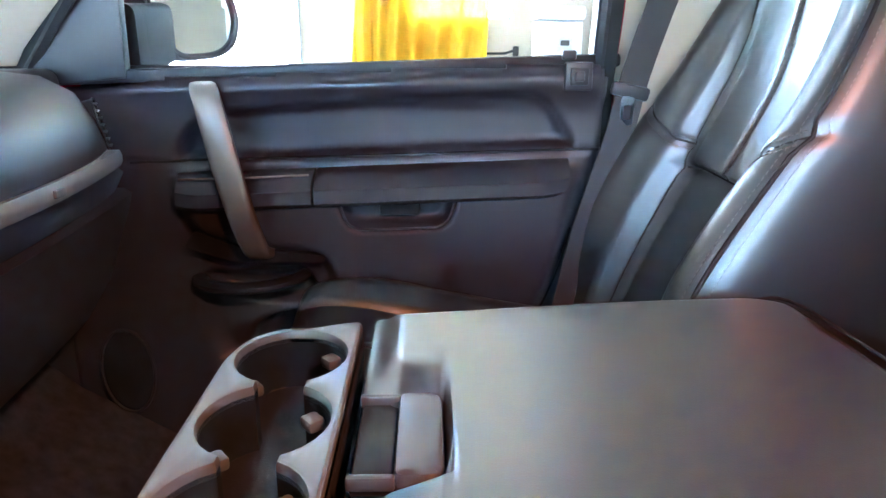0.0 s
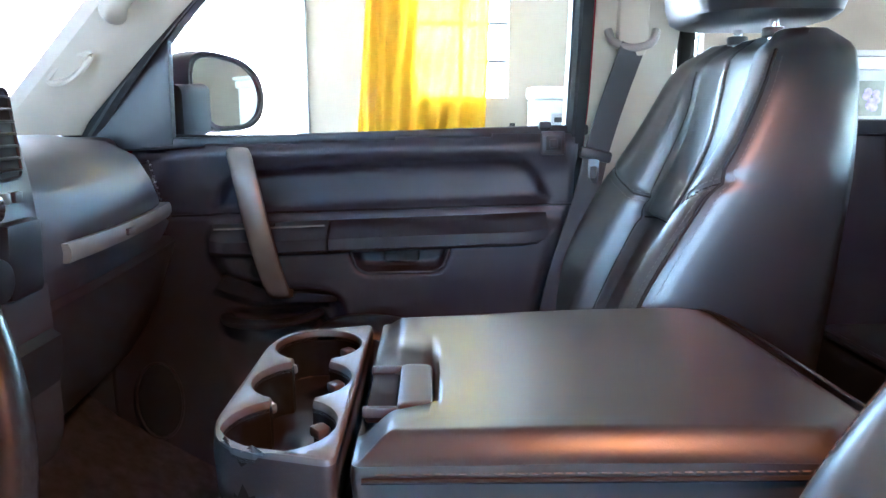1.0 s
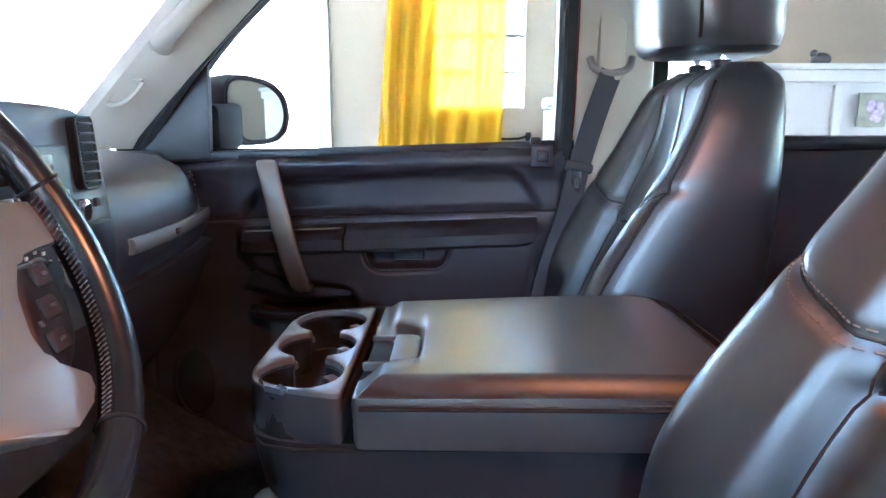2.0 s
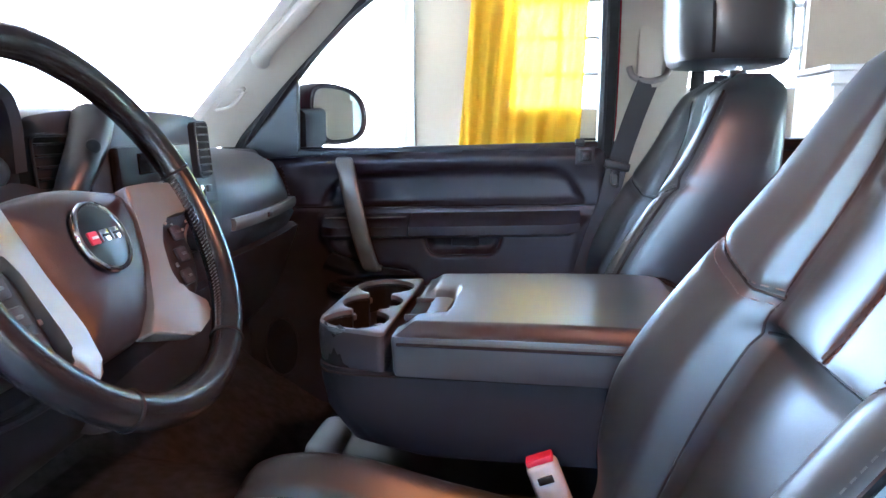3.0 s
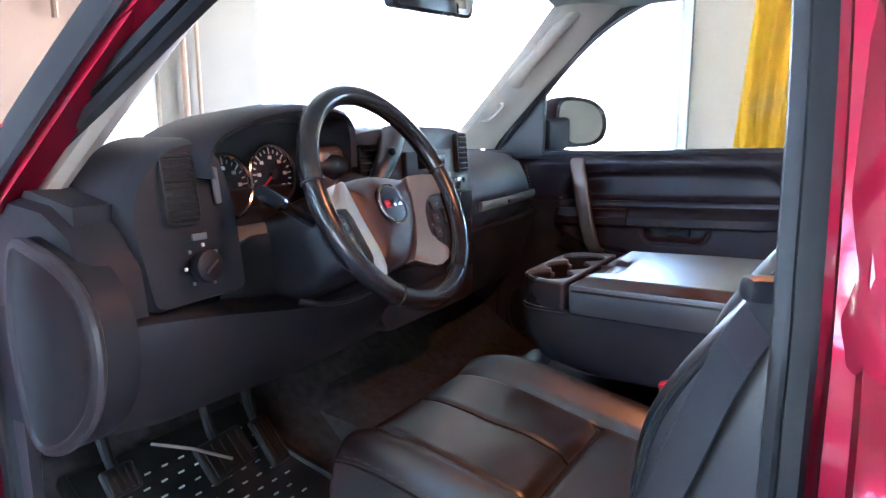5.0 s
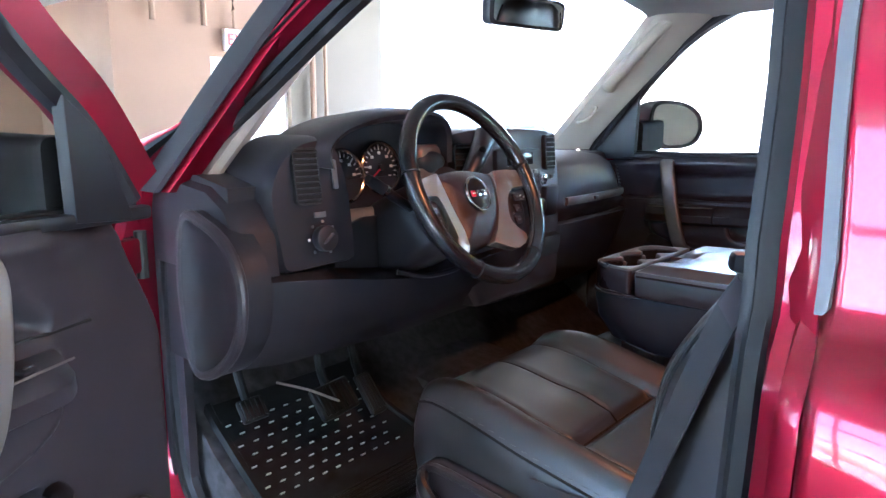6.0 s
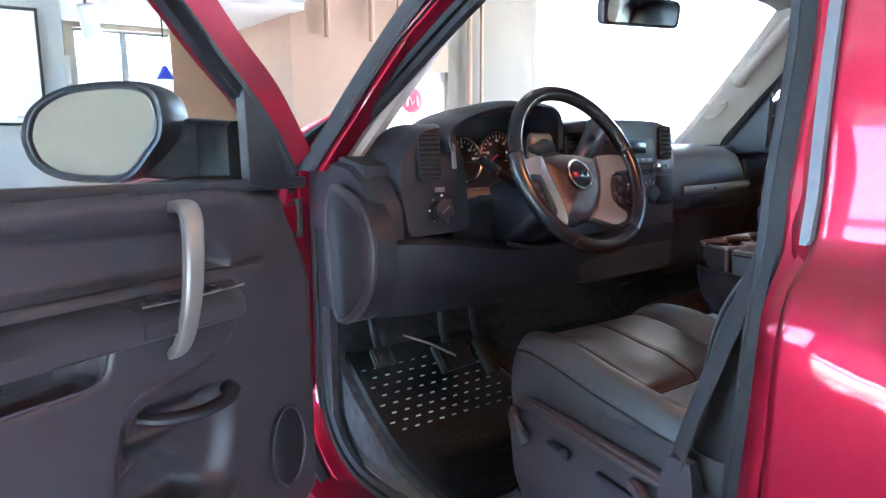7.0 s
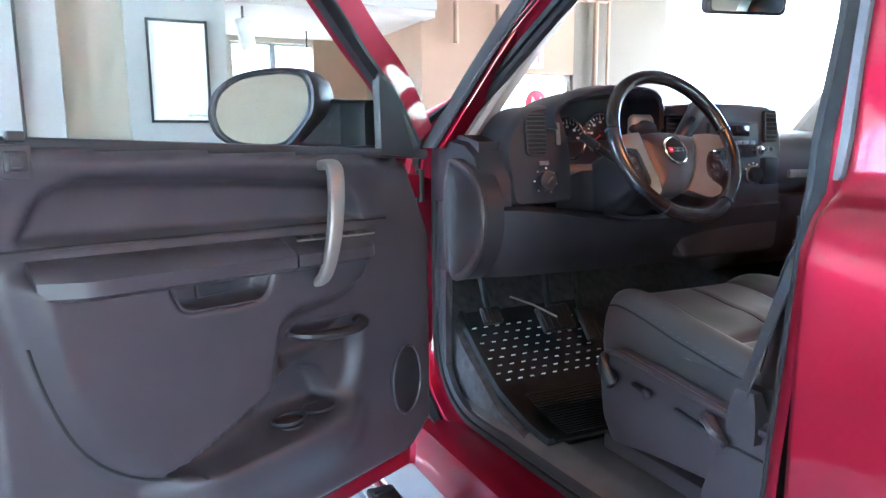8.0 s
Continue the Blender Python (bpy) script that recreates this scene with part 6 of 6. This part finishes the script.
for y, z, r in ((-0.532, 1.405, 0.052), (-0.425, 1.418, 0.052), (-0.345, 1.36, 0.024), (-0.585, 1.345, 0.022)):
    f = face(-0.534, y, z, 0, -10)
    g = part("gauge", placed(cyl(r, 0.012, (0, 0, 0.0), n=36, bevel=0.002), f), DIAL, dash, "black dial with white marks and chrome ring")
    part("gauge_ring", placed(tube([(r * 1.03 * math.cos(a), r * 1.03 * math.sin(a), 0.008) for a in [2 * math.pi * k / 40 for k in range(40)]], 0.0045, 8, True), f), CHROME, g)
    part("dial_ticks", placed(join(*[placed(box((0.011 if k % 3 == 0 else 0.006, 0.0022, 0.001), (r * 0.82, 0, 0.0075)), pose(0, 0, 0, 0, 0, -40 + 260 * k / 18)) for k in range(19)]), f), WHITE, g, smooth=False)
    part("dial_figures", placed(join(*[placed(placed(box((0.008, 0.006, 0.001), (0, 0, 0.0075)), pose(r * 0.6 * math.cos(radians(-40 + 260 * k / 6)), r * 0.6 * math.sin(radians(-40 + 260 * k / 6)), 0)), Matrix()) for k in range(7)]), f), WHITE, g, smooth=False)
    part("needle", placed(placed(box((r * 0.85, 0.003, 0.002), (r * 0.36, 0, 0.0105)), pose(0, 0, 0, 0, 0, 215)), f), SIGN_RED, g)
    part("needle_hub", placed(cyl(r * 0.14, 0.008, (0, 0, 0.010), n=16), f), PLASTIC_DARK, g)


# ---- steering wheel and column ----
wheel = thing("steering_wheel", "black leather steering wheel with silver spokes", "steering wheel", (-0.292, -0.389, 1.391))
wheel.rotation_euler = (0, radians(63), radians(2.3))


def W(r, u, h=0.0):
    """A point of the wheel: r to the right, u up, h towards the driver."""
    return Vector((-u, r, h))


RR, TT = 0.1845, 0.0165
rim = part("rim", tube([W(RR * math.sin(a), RR * math.cos(a)) for a in [2 * math.pi * k / 80 for k in range(80)]], TT, 14, True, up=(0, 0, 1)), RIM, wheel, "worn black leather rim")
for deg in (-78, 78, 148, -148):
    a = radians(deg)
    c, t = W(RR * math.sin(a), RR * math.cos(a)), W(math.cos(a), -math.sin(a))
    nrm = W(math.sin(a), math.cos(a))
    part("rim_joint", tube([c + (nrm * math.cos(q) + Vector((0, 0, 1)) * math.sin(q)) * (TT + 0.0004) for q in [2 * math.pi * k / 20 for k in range(20)]], 0.0016, 5, True, up=t), SEAM, rim)
runs = []
for sgn in (-1, 1):
    for k in range(46):
        a = radians(sgn * (80 + 66 * k / 45))
        p, q = W((RR - TT * 0.97) * math.sin(a), (RR - TT * 0.97) * math.cos(a), 0.004), W((RR - TT * 0.97) * math.sin(a + 0.018), (RR - TT * 0.97) * math.cos(a + 0.018), -0.004)
        runs.append(tube([p, q], 0.0008, 4))
tagged(part("lacing", join(*runs), THREAD, rim, "laced stitching inside the rim"), kind="stuff")


def dome(outline, h0, h1, rise, k_in=0.0):
    """A domed cover over an outline given as (r, u)."""
    cx = sum(p[0] for p in outline) / len(outline)
    cy = sum(p[1] for p in outline) / len(outline)
    loops = [[W(cx + (p[0] - cx) * k, cy + (p[1] - cy) * k, h) for p in outline] for k, h in ((0.96, h0), (1.0, h0 + 0.01), (1.0, h1 - 0.01), (0.97, h1 - 0.002), (0.9, h1 + 0.25 * rise), (0.7, h1 + 0.7 * rise), (0.4, h1 + 0.95 * rise), (0.1, h1 + rise))]
    return loft(loops)


hub_out = rounded([(-0.094, 0.040), (0.0, 0.052), (0.102, 0.034), (0.098, 0.0), (0.074, -0.05), (0.042, -0.088), (0.006, -0.114), (-0.084, -0.118), (-0.078, -0.078), (-0.086, -0.022)], [0.012, 0.1, 0.012, 0.03, 0.05, 0.04, 0.012, 0.012, 0.04, 0.04], 6)
hub = part("airbag_cover", dome([(p.x, p.y) for p in hub_out], -0.075, -0.026, 0.016), PLASTIC, wheel, "domed charcoal airbag cover", angle=60)
part("emblem", loft([[W(0.033 * k * math.sin(a), -0.012 + 0.033 * k * math.cos(a), h - 0.022) for a in [2 * math.pi * j / 32 for j in range(32)]] for k, h in ((1, 0.008), (1, 0.0165), (0.9, 0.0175))]), DIAL, hub, "round dark emblem with chrome ring")
part("emblem_ring", tube([W(0.0335 * math.sin(a), -0.012 + 0.0335 * math.cos(a), -0.0055) for a in [2 * math.pi * j / 32 for j in range(32)]], 0.003, 8, True, up=(0, 0, 1)), CHROME, hub)
for r, mat in ((-0.0165, SIGN_RED), (0.0, WHITE), (0.0165, WHITE)):
    part("emblem_bar", box((0.0125, 0.013, 0.003), W(r, -0.012, -0.0035), 0.001), CHROME if mat is WHITE else mat, hub)
    part("emblem_line", box((0.0025, 0.0085, 0.001), W(r, -0.012, -0.0018)), DIAL if mat is WHITE else WHITE, hub)
for sgn in (-1, 1):
    if sgn > 0:
        pts = [(0.092, 0.036), (0.130, 0.033), (0.174, 0.029), (0.180, -0.010), (0.152, -0.008), (0.122, -0.010), (0.103, -0.034), (0.089, -0.066), (0.088, -0.088), (0.117, -0.112), (0.106, -0.128), (0.062, -0.138), (0.003, -0.113), (0.034, -0.090), (0.066, -0.05), (0.088, 0.0)]
    else:
        pts = [(-0.086, 0.042), (-0.120, 0.035), (-0.168, 0.026), (-0.176, -0.012), (-0.150, -0.005), (-0.113, -0.001), (-0.106, -0.027), (-0.104, -0.078), (-0.107, -0.098), (-0.134, -0.112), (-0.122, -0.126), (-0.104, -0.126), (-0.084, -0.117), (-0.072, -0.078), (-0.078, -0.022)]
    loops = []
    sm = rounded(pts, 0.007, 3)
    cx = sum(p.x for p in sm) / len(sm)
    bm = bmesh.new()
    up_ = [bm.verts.new(W(p.x, p.y, -0.006 - 0.012 * step(0.16, 0.07, math.hypot(p.x, p.y)))) for p in sm]
    dn = [bm.verts.new(W(p.x, p.y, -0.020 - 0.026 * step(0.15, 0.08, math.hypot(p.x, p.y)))) for p in sm]
    bm.faces.new(up_)
    bm.faces.new(dn[::-1])
    for i in range(len(sm)):
        j = (i + 1) % len(sm)
        bm.faces.new((up_[i], dn[i], dn[j], up_[j]))
    es = [e for e in bm.edges if all(v in up_ for v in e.verts)]
    bmesh.ops.bevel(bm, geom=es, offset=0.003, segments=2, profile=0.5, affect="EDGES")
    bmesh.ops.triangulate(bm, faces=[f for f in bm.faces if len(f.verts) > 4])
    spoke = part("spoke", bm, SPOKE, wheel, "satin silver spoke")
    podp = rounded([(0.120, -0.014), (0.164, -0.013), (0.168, -0.05), (0.150, -0.085), (0.120, -0.106), (0.091, -0.086), (0.094, -0.064)] if sgn > 0 else [(-0.158, -0.011), (-0.114, -0.006), (-0.108, -0.03), (-0.106, -0.078), (-0.110, -0.098), (-0.130, -0.106), (-0.152, -0.075), (-0.166, -0.035)], 0.012, 4)
    bp = part("button_pod", dome([(p.x, p.y) for p in podp], -0.040, -0.022, 0.006), PLASTIC_DARK, wheel, "black thumb button pod")
    for k in range(3):
        bx = (0.142 - 0.012 * k) if sgn > 0 else -(0.136 - 0.003 * k)
        part("thumb_button", box((0.018, 0.022, 0.006), W(bx, -0.028 - 0.025 * k, -0.0155), 0.003), PLASTIC, bp)
        part("button_mark", box((0.003, 0.008, 0.002), W(bx, -0.028 - 0.025 * k, -0.012), 0.0008), SMOOTH_GREY, bp)
    part("button_dot", box((0.005, 0.005, 0.002), W(sgn * 0.112, -0.062, -0.0165), 0.001), SMOOTH_GREY, bp)
part("hub_back", loft([[W(k * 0.07 * math.sin(a), k * 0.07 * math.cos(a), h) for a in [2 * math.pi * j / 24 for j in range(24)]] for k, h in ((1, -0.06), (0.9, -0.085), (0.6, -0.10))]), PLASTIC_DARK, wheel)

col = thing("steering_column", "charcoal steering column shroud with levers", "steering column", (-0.292, -0.389, 1.391))
col.rotation_euler = (0, radians(63), radians(2.3))
cl2 = []
for h, a, b, du in ((-0.075, 0.062, 0.058, -0.004), (-0.10, 0.078, 0.075, -0.008), (-0.15, 0.085, 0.085, -0.012), (-0.22, 0.082, 0.088, -0.012), (-0.30, 0.075, 0.08, -0.005)):
    cl2.append([W(p.x, p.y + du, h) for p in rounded([(-a, -b * 0.8), (-a * 0.6, -b), (a * 0.6, -b), (a, -b * 0.8), (a, b * 0.6), (a * 0.7, b * 0.9), (-a * 0.7, b * 0.9), (-a, b * 0.6)], 0.02)])
part("shroud", loft(cl2), PLASTIC_DARK, col)
part("tilt_lip", tube([W(-0.12, -0.10, -0.17), W(-0.06, -0.125, -0.15), W(0.04, -0.125, -0.15), W(0.10, -0.10, -0.17)], 0.006, 8, smooth=5), DASH, col, "charcoal column lower trim")
part("ignition", cyl(0.018, 0.02, W(0.088, 0.0, -0.14), (90, 0, 0), 20, bevel=0.003), CHROME, col, "chrome ringed ignition lock")
gear = thing("gear_lever", "black column gear lever with leather knob", "gear lever", (-0.292, -0.389, 1.391))
gear.rotation_euler = (0, radians(63), radians(2.3))
part("stem", tube([W(0.06, 0.02, -0.13), W(0.11, 0.05, -0.12), W(0.15, 0.075, -0.10)], 0.011, 10, smooth=4), PLASTIC_DARK, gear)
part("knob", tube([W(0.135, 0.062, -0.108), W(0.16, 0.085, -0.098), W(0.20, 0.122, -0.088), W(0.222, 0.145, -0.085), W(0.232, 0.155, -0.084)], 0.024, 14, smooth=5, taper=lambda k: 0.62 + 0.42 * math.sin(min(1, k * 1.25) * math.pi * 0.55) - 0.45 * step(0.86, 1.0, k)), LEATHER, gear, "black leather lever knob")
part("knob_button", ball(0.009, W(0.176, 0.108, -0.072)), PLASTIC_DARK, gear)
sig = thing("signal_lever", "black turn signal lever with ribbed tip", "signal lever", (-0.292, -0.389, 1.391))
sig.rotation_euler = (0, radians(63), radians(2.3))
part("stem", tube([W(-0.06, 0.005, -0.12), W(-0.10, 0.02, -0.11), W(-0.14, 0.04, -0.10)], 0.010, 10, smooth=4), PLASTIC_DARK, sig)
part("tip", tube([W(-0.135, 0.037, -0.10), W(-0.165, 0.052, -0.093), W(-0.195, 0.068, -0.088)], 0.010, 12, smooth=4, taper=lambda k: 0.85 + 0.3 * math.sin(k * 3)), PLASTIC_DARK, sig)
part("tip_band", tube([W(-0.15, 0.0445, -0.0965), W(-0.157, 0.048, -0.095)], 0.0125, 12), CHROME, sig)

# ---- pedals and mats ----
def pedal(name, at, size, rz, label, arm_to):
    p = thing(name, label, "pedal", at)
    part("pad", box(size, (0, 0, 0), 0.006, 3, turn=(0, 52, rz)), RUBBER, p, "ribbed rubber pedal pad")
    for k in range(5):
        part("rib", box((size[0] * 0.8, size[1] * 0.09, 0.005), tuple(Euler((0, radians(52), radians(rz))).to_matrix() @ Vector((0, (k - 2) * size[1] * 0.19, size[2] / 2 + 0.001))), 0.001, turn=(0, 52, rz)), RUBBER, p)
    part("arm", tube([(-0.01, 0, 0), (-0.06, 0.01, 0.05), (-0.10, arm_to, 0.2)], 0.010, 8, smooth=4), RUBBER, p)
    return p


pedal("brake_pedal", (-0.575, -0.527, 0.915), (0.075, 0.115, 0.016), 8, "black rubber brake pedal", 0.02)
pedal("gas_pedal", (-0.61, -0.388, 0.875), (0.105, 0.05, 0.014), 4, "black rubber gas pedal", 0.01)
pedal("parking_brake_pedal", (-0.63, -0.70, 0.93), (0.05, 0.06, 0.014), 0, "small black parking brake pedal", 0.0)
rod = thing("release_rod", "thin steel linkage rod above the pedals", "rod")
part("rod", tube([(-0.60, -0.66, 0.985), (-0.56, -0.61, 0.965), (-0.52, -0.56, 0.935)], 0.0028, 6), SILVER, rod)

mat_t = thing("floor_mat", "black rubber floor mat with pale studs and ribs", "floor mat")


def mat_z(x):
    return smooth_pw(x, (-0.76, 0.918), (-0.70, 0.868), (-0.48, 0.738), (-0.30, 0.703), (0.0, 0.703))


ml = []
for k in range(25):
    x = -0.745 + 0.46 * k / 24
    w0, w1 = -0.745 + 0.03 * max(0, (x + 0.25) / 0.05), -0.27 - 0.05 * step(-0.5, -0.67, x)
    z = mat_z(x)
    ml.append([Vector((x, w0, z)), Vector((x, w0 + 0.004, z + 0.016)), Vector((x, w0 + 0.016, z + 0.016)), Vector((x, w0 + 0.02, z + 0.008)), Vector((x, w1 - 0.02, z + 0.008)), Vector((x, w1 - 0.016, z + 0.016)), Vector((x, w1 - 0.004, z + 0.016)), Vector((x, w1, z))])
part("mat", loft(ml), RUBBER, mat_t, "black moulded rubber")
STUD = material("pale_stud", (0.40, 0.44, 0.42), 0.4, vary=0.05)
stud_me = None
for i in range(8):
    for j in range(10):
        x = -0.700 + 0.0225 * i
        y = -0.715 + 0.037 * j + (0.0185 if i % 2 else 0)
        sl_ = (mat_z(x + 0.01) - mat_z(x - 0.01)) / 0.02
        if stud_me is None:
            so = part("stud", box((0.0030, 0.013, 0.004), (0, 0, 0), 0.001, 1), STUD, mat_t, "pale grey raised stud")
            stud_me = so.data
        else:
            so = new("stud", stud_me)
            so.parent = mat_t
        so.matrix_basis = pose(x, y, mat_z(x) + 0.0095, 0, math.degrees(-math.atan(sl_)), 0)
rib_me = None
for i in range(18):
    x = -0.485 + 0.0105 * i
    if rib_me is None:
        ro = part("rib", box((0.0045, 0.36, 0.006), (0, 0, 0), 0.0015, 1), RUBBER, mat_t)
        rib_me = ro.data
    else:
        ro = new("rib", rib_me)
        ro.parent = mat_t
    ro.matrix_basis = pose(x, -0.50, mat_z(x) + 0.011)

# ---- seat belts ----
def anchor(s, x, y, label):
    b = thing("seat_belt", label, "seat belt", group="seat belts")
    zt = 1.618
    part("ring_cover", tube([(x - 0.045, y - s * 0.01, zt - 0.005), (x - 0.035, y - s * 0.018, zt - 0.028), (x, y - s * 0.02, zt - 0.038), (x + 0.035, y - s * 0.018, zt - 0.028), (x + 0.045, y - s * 0.01, zt - 0.005)], 0.008, 10, smooth=5), SILVER, b, "metal belt guide ring")
    part("ring_cap", plate(rounded([(-0.022, -0.04), (0.022, -0.04), (0.024, 0.05), (-0.024, 0.05)], 0.02), 0.03, Matrix(((1, 0, 0, x), (0, 0, -s, y - s * 0.014), (0, 1, 0, zt + 0.01), (0, 0, 0, 1))), bevel=0.008), BEIGE, b, "beige belt guide cover")
    part("webbing", strap([(x, y - s * 0.022, zt - 0.035), (x - 0.03, y - s * 0.03, 1.50), (x - 0.06, y - s * 0.035, 1.40), (x - 0.085, y - s * 0.05, 1.30), (x - 0.13, y - s * 0.06, 1.15), (x - 0.17, y - s * 0.07, 0.95)], 0.047, 0.0025, (1, 0.15 * s, 0)), BELT, b, "dark grey belt webbing")
    part("tongue", box((0.062, 0.014, 0.022), (x - 0.066, y - s * 0.04, 1.385), 0.006, turn=(0, 12, 0)), PLASTIC_DARK, b, "black belt tongue cover")
    part("tongue_plate", plate(rounded([(-0.010, -0.045), (0.010, -0.045), (0.011, 0.0), (-0.011, 0.0)], 0.006), 0.003, Matrix(((1, 0, 0, x - 0.07), (0, 0, -s, y - s * 0.046), (0, 1, 0, 1.378), (0, 0, 0, 1))), [rounded([(-0.006, -0.036), (0.006, -0.036), (0.006, -0.014), (-0.006, -0.014)], 0.003)]), CHROME, b, "chrome belt tongue")
    return b


anchor(1, 0.352, 0.750, "dark grey passenger seat belt hanging by the pillar")
# driver belt: from the pillar past the seat to the floor
db = thing("seat_belt", "dark grey driver seat belt hanging beside the seat", "seat belt", group="seat belts")
EDGE_ON = (0.80, -0.58, 0.15)
part("webbing", strap([(0.44, -0.735, 1.62), (0.40, -0.715, 1.50), (0.340, -0.686, 1.385), (0.288, -0.668, 1.30), (0.236, -0.665, 1.155), (0.210, -0.665, 1.08), (0.186, -0.667, 1.0), (0.174, -0.668, 0.945)], 0.047, 0.0025, EDGE_ON), BELT, db, "dark grey belt webbing")
part("anchor_cover", loft([[Vector((0.192 + a * k, -0.670 + b * k, z)) for a, b in ((-0.030, -0.016), (0.030, -0.016), (0.030, 0.016), (-0.030, 0.016))] for z, k in ((0.90, 0.95), (0.92, 1.0), (0.955, 0.9), (0.985, 0.6))]), PLASTIC, db, "charcoal belt anchor cover")
part("tongue", box((0.075, 0.026, 0.024), (0.325, -0.672, 1.365), 0.008, turn=(0, 5, 35)), PLASTIC_DARK, db, "black belt tongue cover")
part("belt_label", strap([(0.309, -0.675, 1.335), (0.287, -0.668, 1.298)], 0.042, 0.0035, EDGE_ON, 0), PLASTIC, db)
part("webbing_back", strap([(0.345, -0.680, 1.36), (0.36, -0.685, 1.22), (0.40, -0.70, 1.0), (0.42, -0.71, 0.8)], 0.047, 0.0025, EDGE_ON), BELT, db)
bk = thing("belt_buckle", "pale grey belt buckle with a red button", "belt buckle", (0.118, -0.135, 1.055), (0, -22, 0))
part("housing", box((0.042, 0.026, 0.17), (0, 0, -0.085), 0.008, 3), GREY_LIGHT, bk)
part("button", box((0.036, 0.020, 0.010), (0, 0, 0.002), 0.003), SIGN_RED, bk, "red release button")
part("label_mark", box((0.020, 0.003, 0.010), (0, -0.0135, -0.022), 0.001), DARK_METAL, bk)

# ---- inner mirror ----
im = thing("rear_view_mirror", "black inside rear view mirror on the windscreen", "mirror", (-0.445, -0.01, 1.775), (0, 6, -12))
part("housing", loft([[Vector((x, p.x * k, p.y * k)) for p in rounded([(-0.125, -0.036), (0.125, -0.036), (0.128, 0.03), (0.10, 0.038), (-0.10, 0.038), (-0.128, 0.03)], 0.02)] for x, k in ((0.006, 0.93), (0.008, 0.98), (0.0, 1.0), (-0.02, 0.98), (-0.035, 0.85), (-0.04, 0.5))]), PLASTIC_DARK, im)
part("mirror_glass", plate(rounded([(-0.112, -0.028), (0.112, -0.028), (0.114, 0.024), (0.09, 0.031), (-0.09, 0.031), (-0.114, 0.024)], 0.015), 0.003, Matrix(((0, 0, 1, 0.0105), (1, 0, 0, 0), (0, 1, 0, 0), (0, 0, 0, 1)))), MIRROR, im, "mirror glass")
part("stalk", tube([(-0.035, 0, 0.01), (-0.07, 0, 0.04), (-0.085, 0, 0.085)], 0.011, 10, smooth=4), PLASTIC_DARK, im)
part("stalk_base", box((0.02, 0.035, 0.05), (-0.09, 0, 0.095), 0.006, turn=(0, 50, 0)), PLASTIC_DARK, im)
for k in range(3):
    part("mirror_button", box((0.004, 0.012, 0.006), (0.010, 0.03 + 0.02 * k, -0.0325), 0.001), PLASTIC, im)
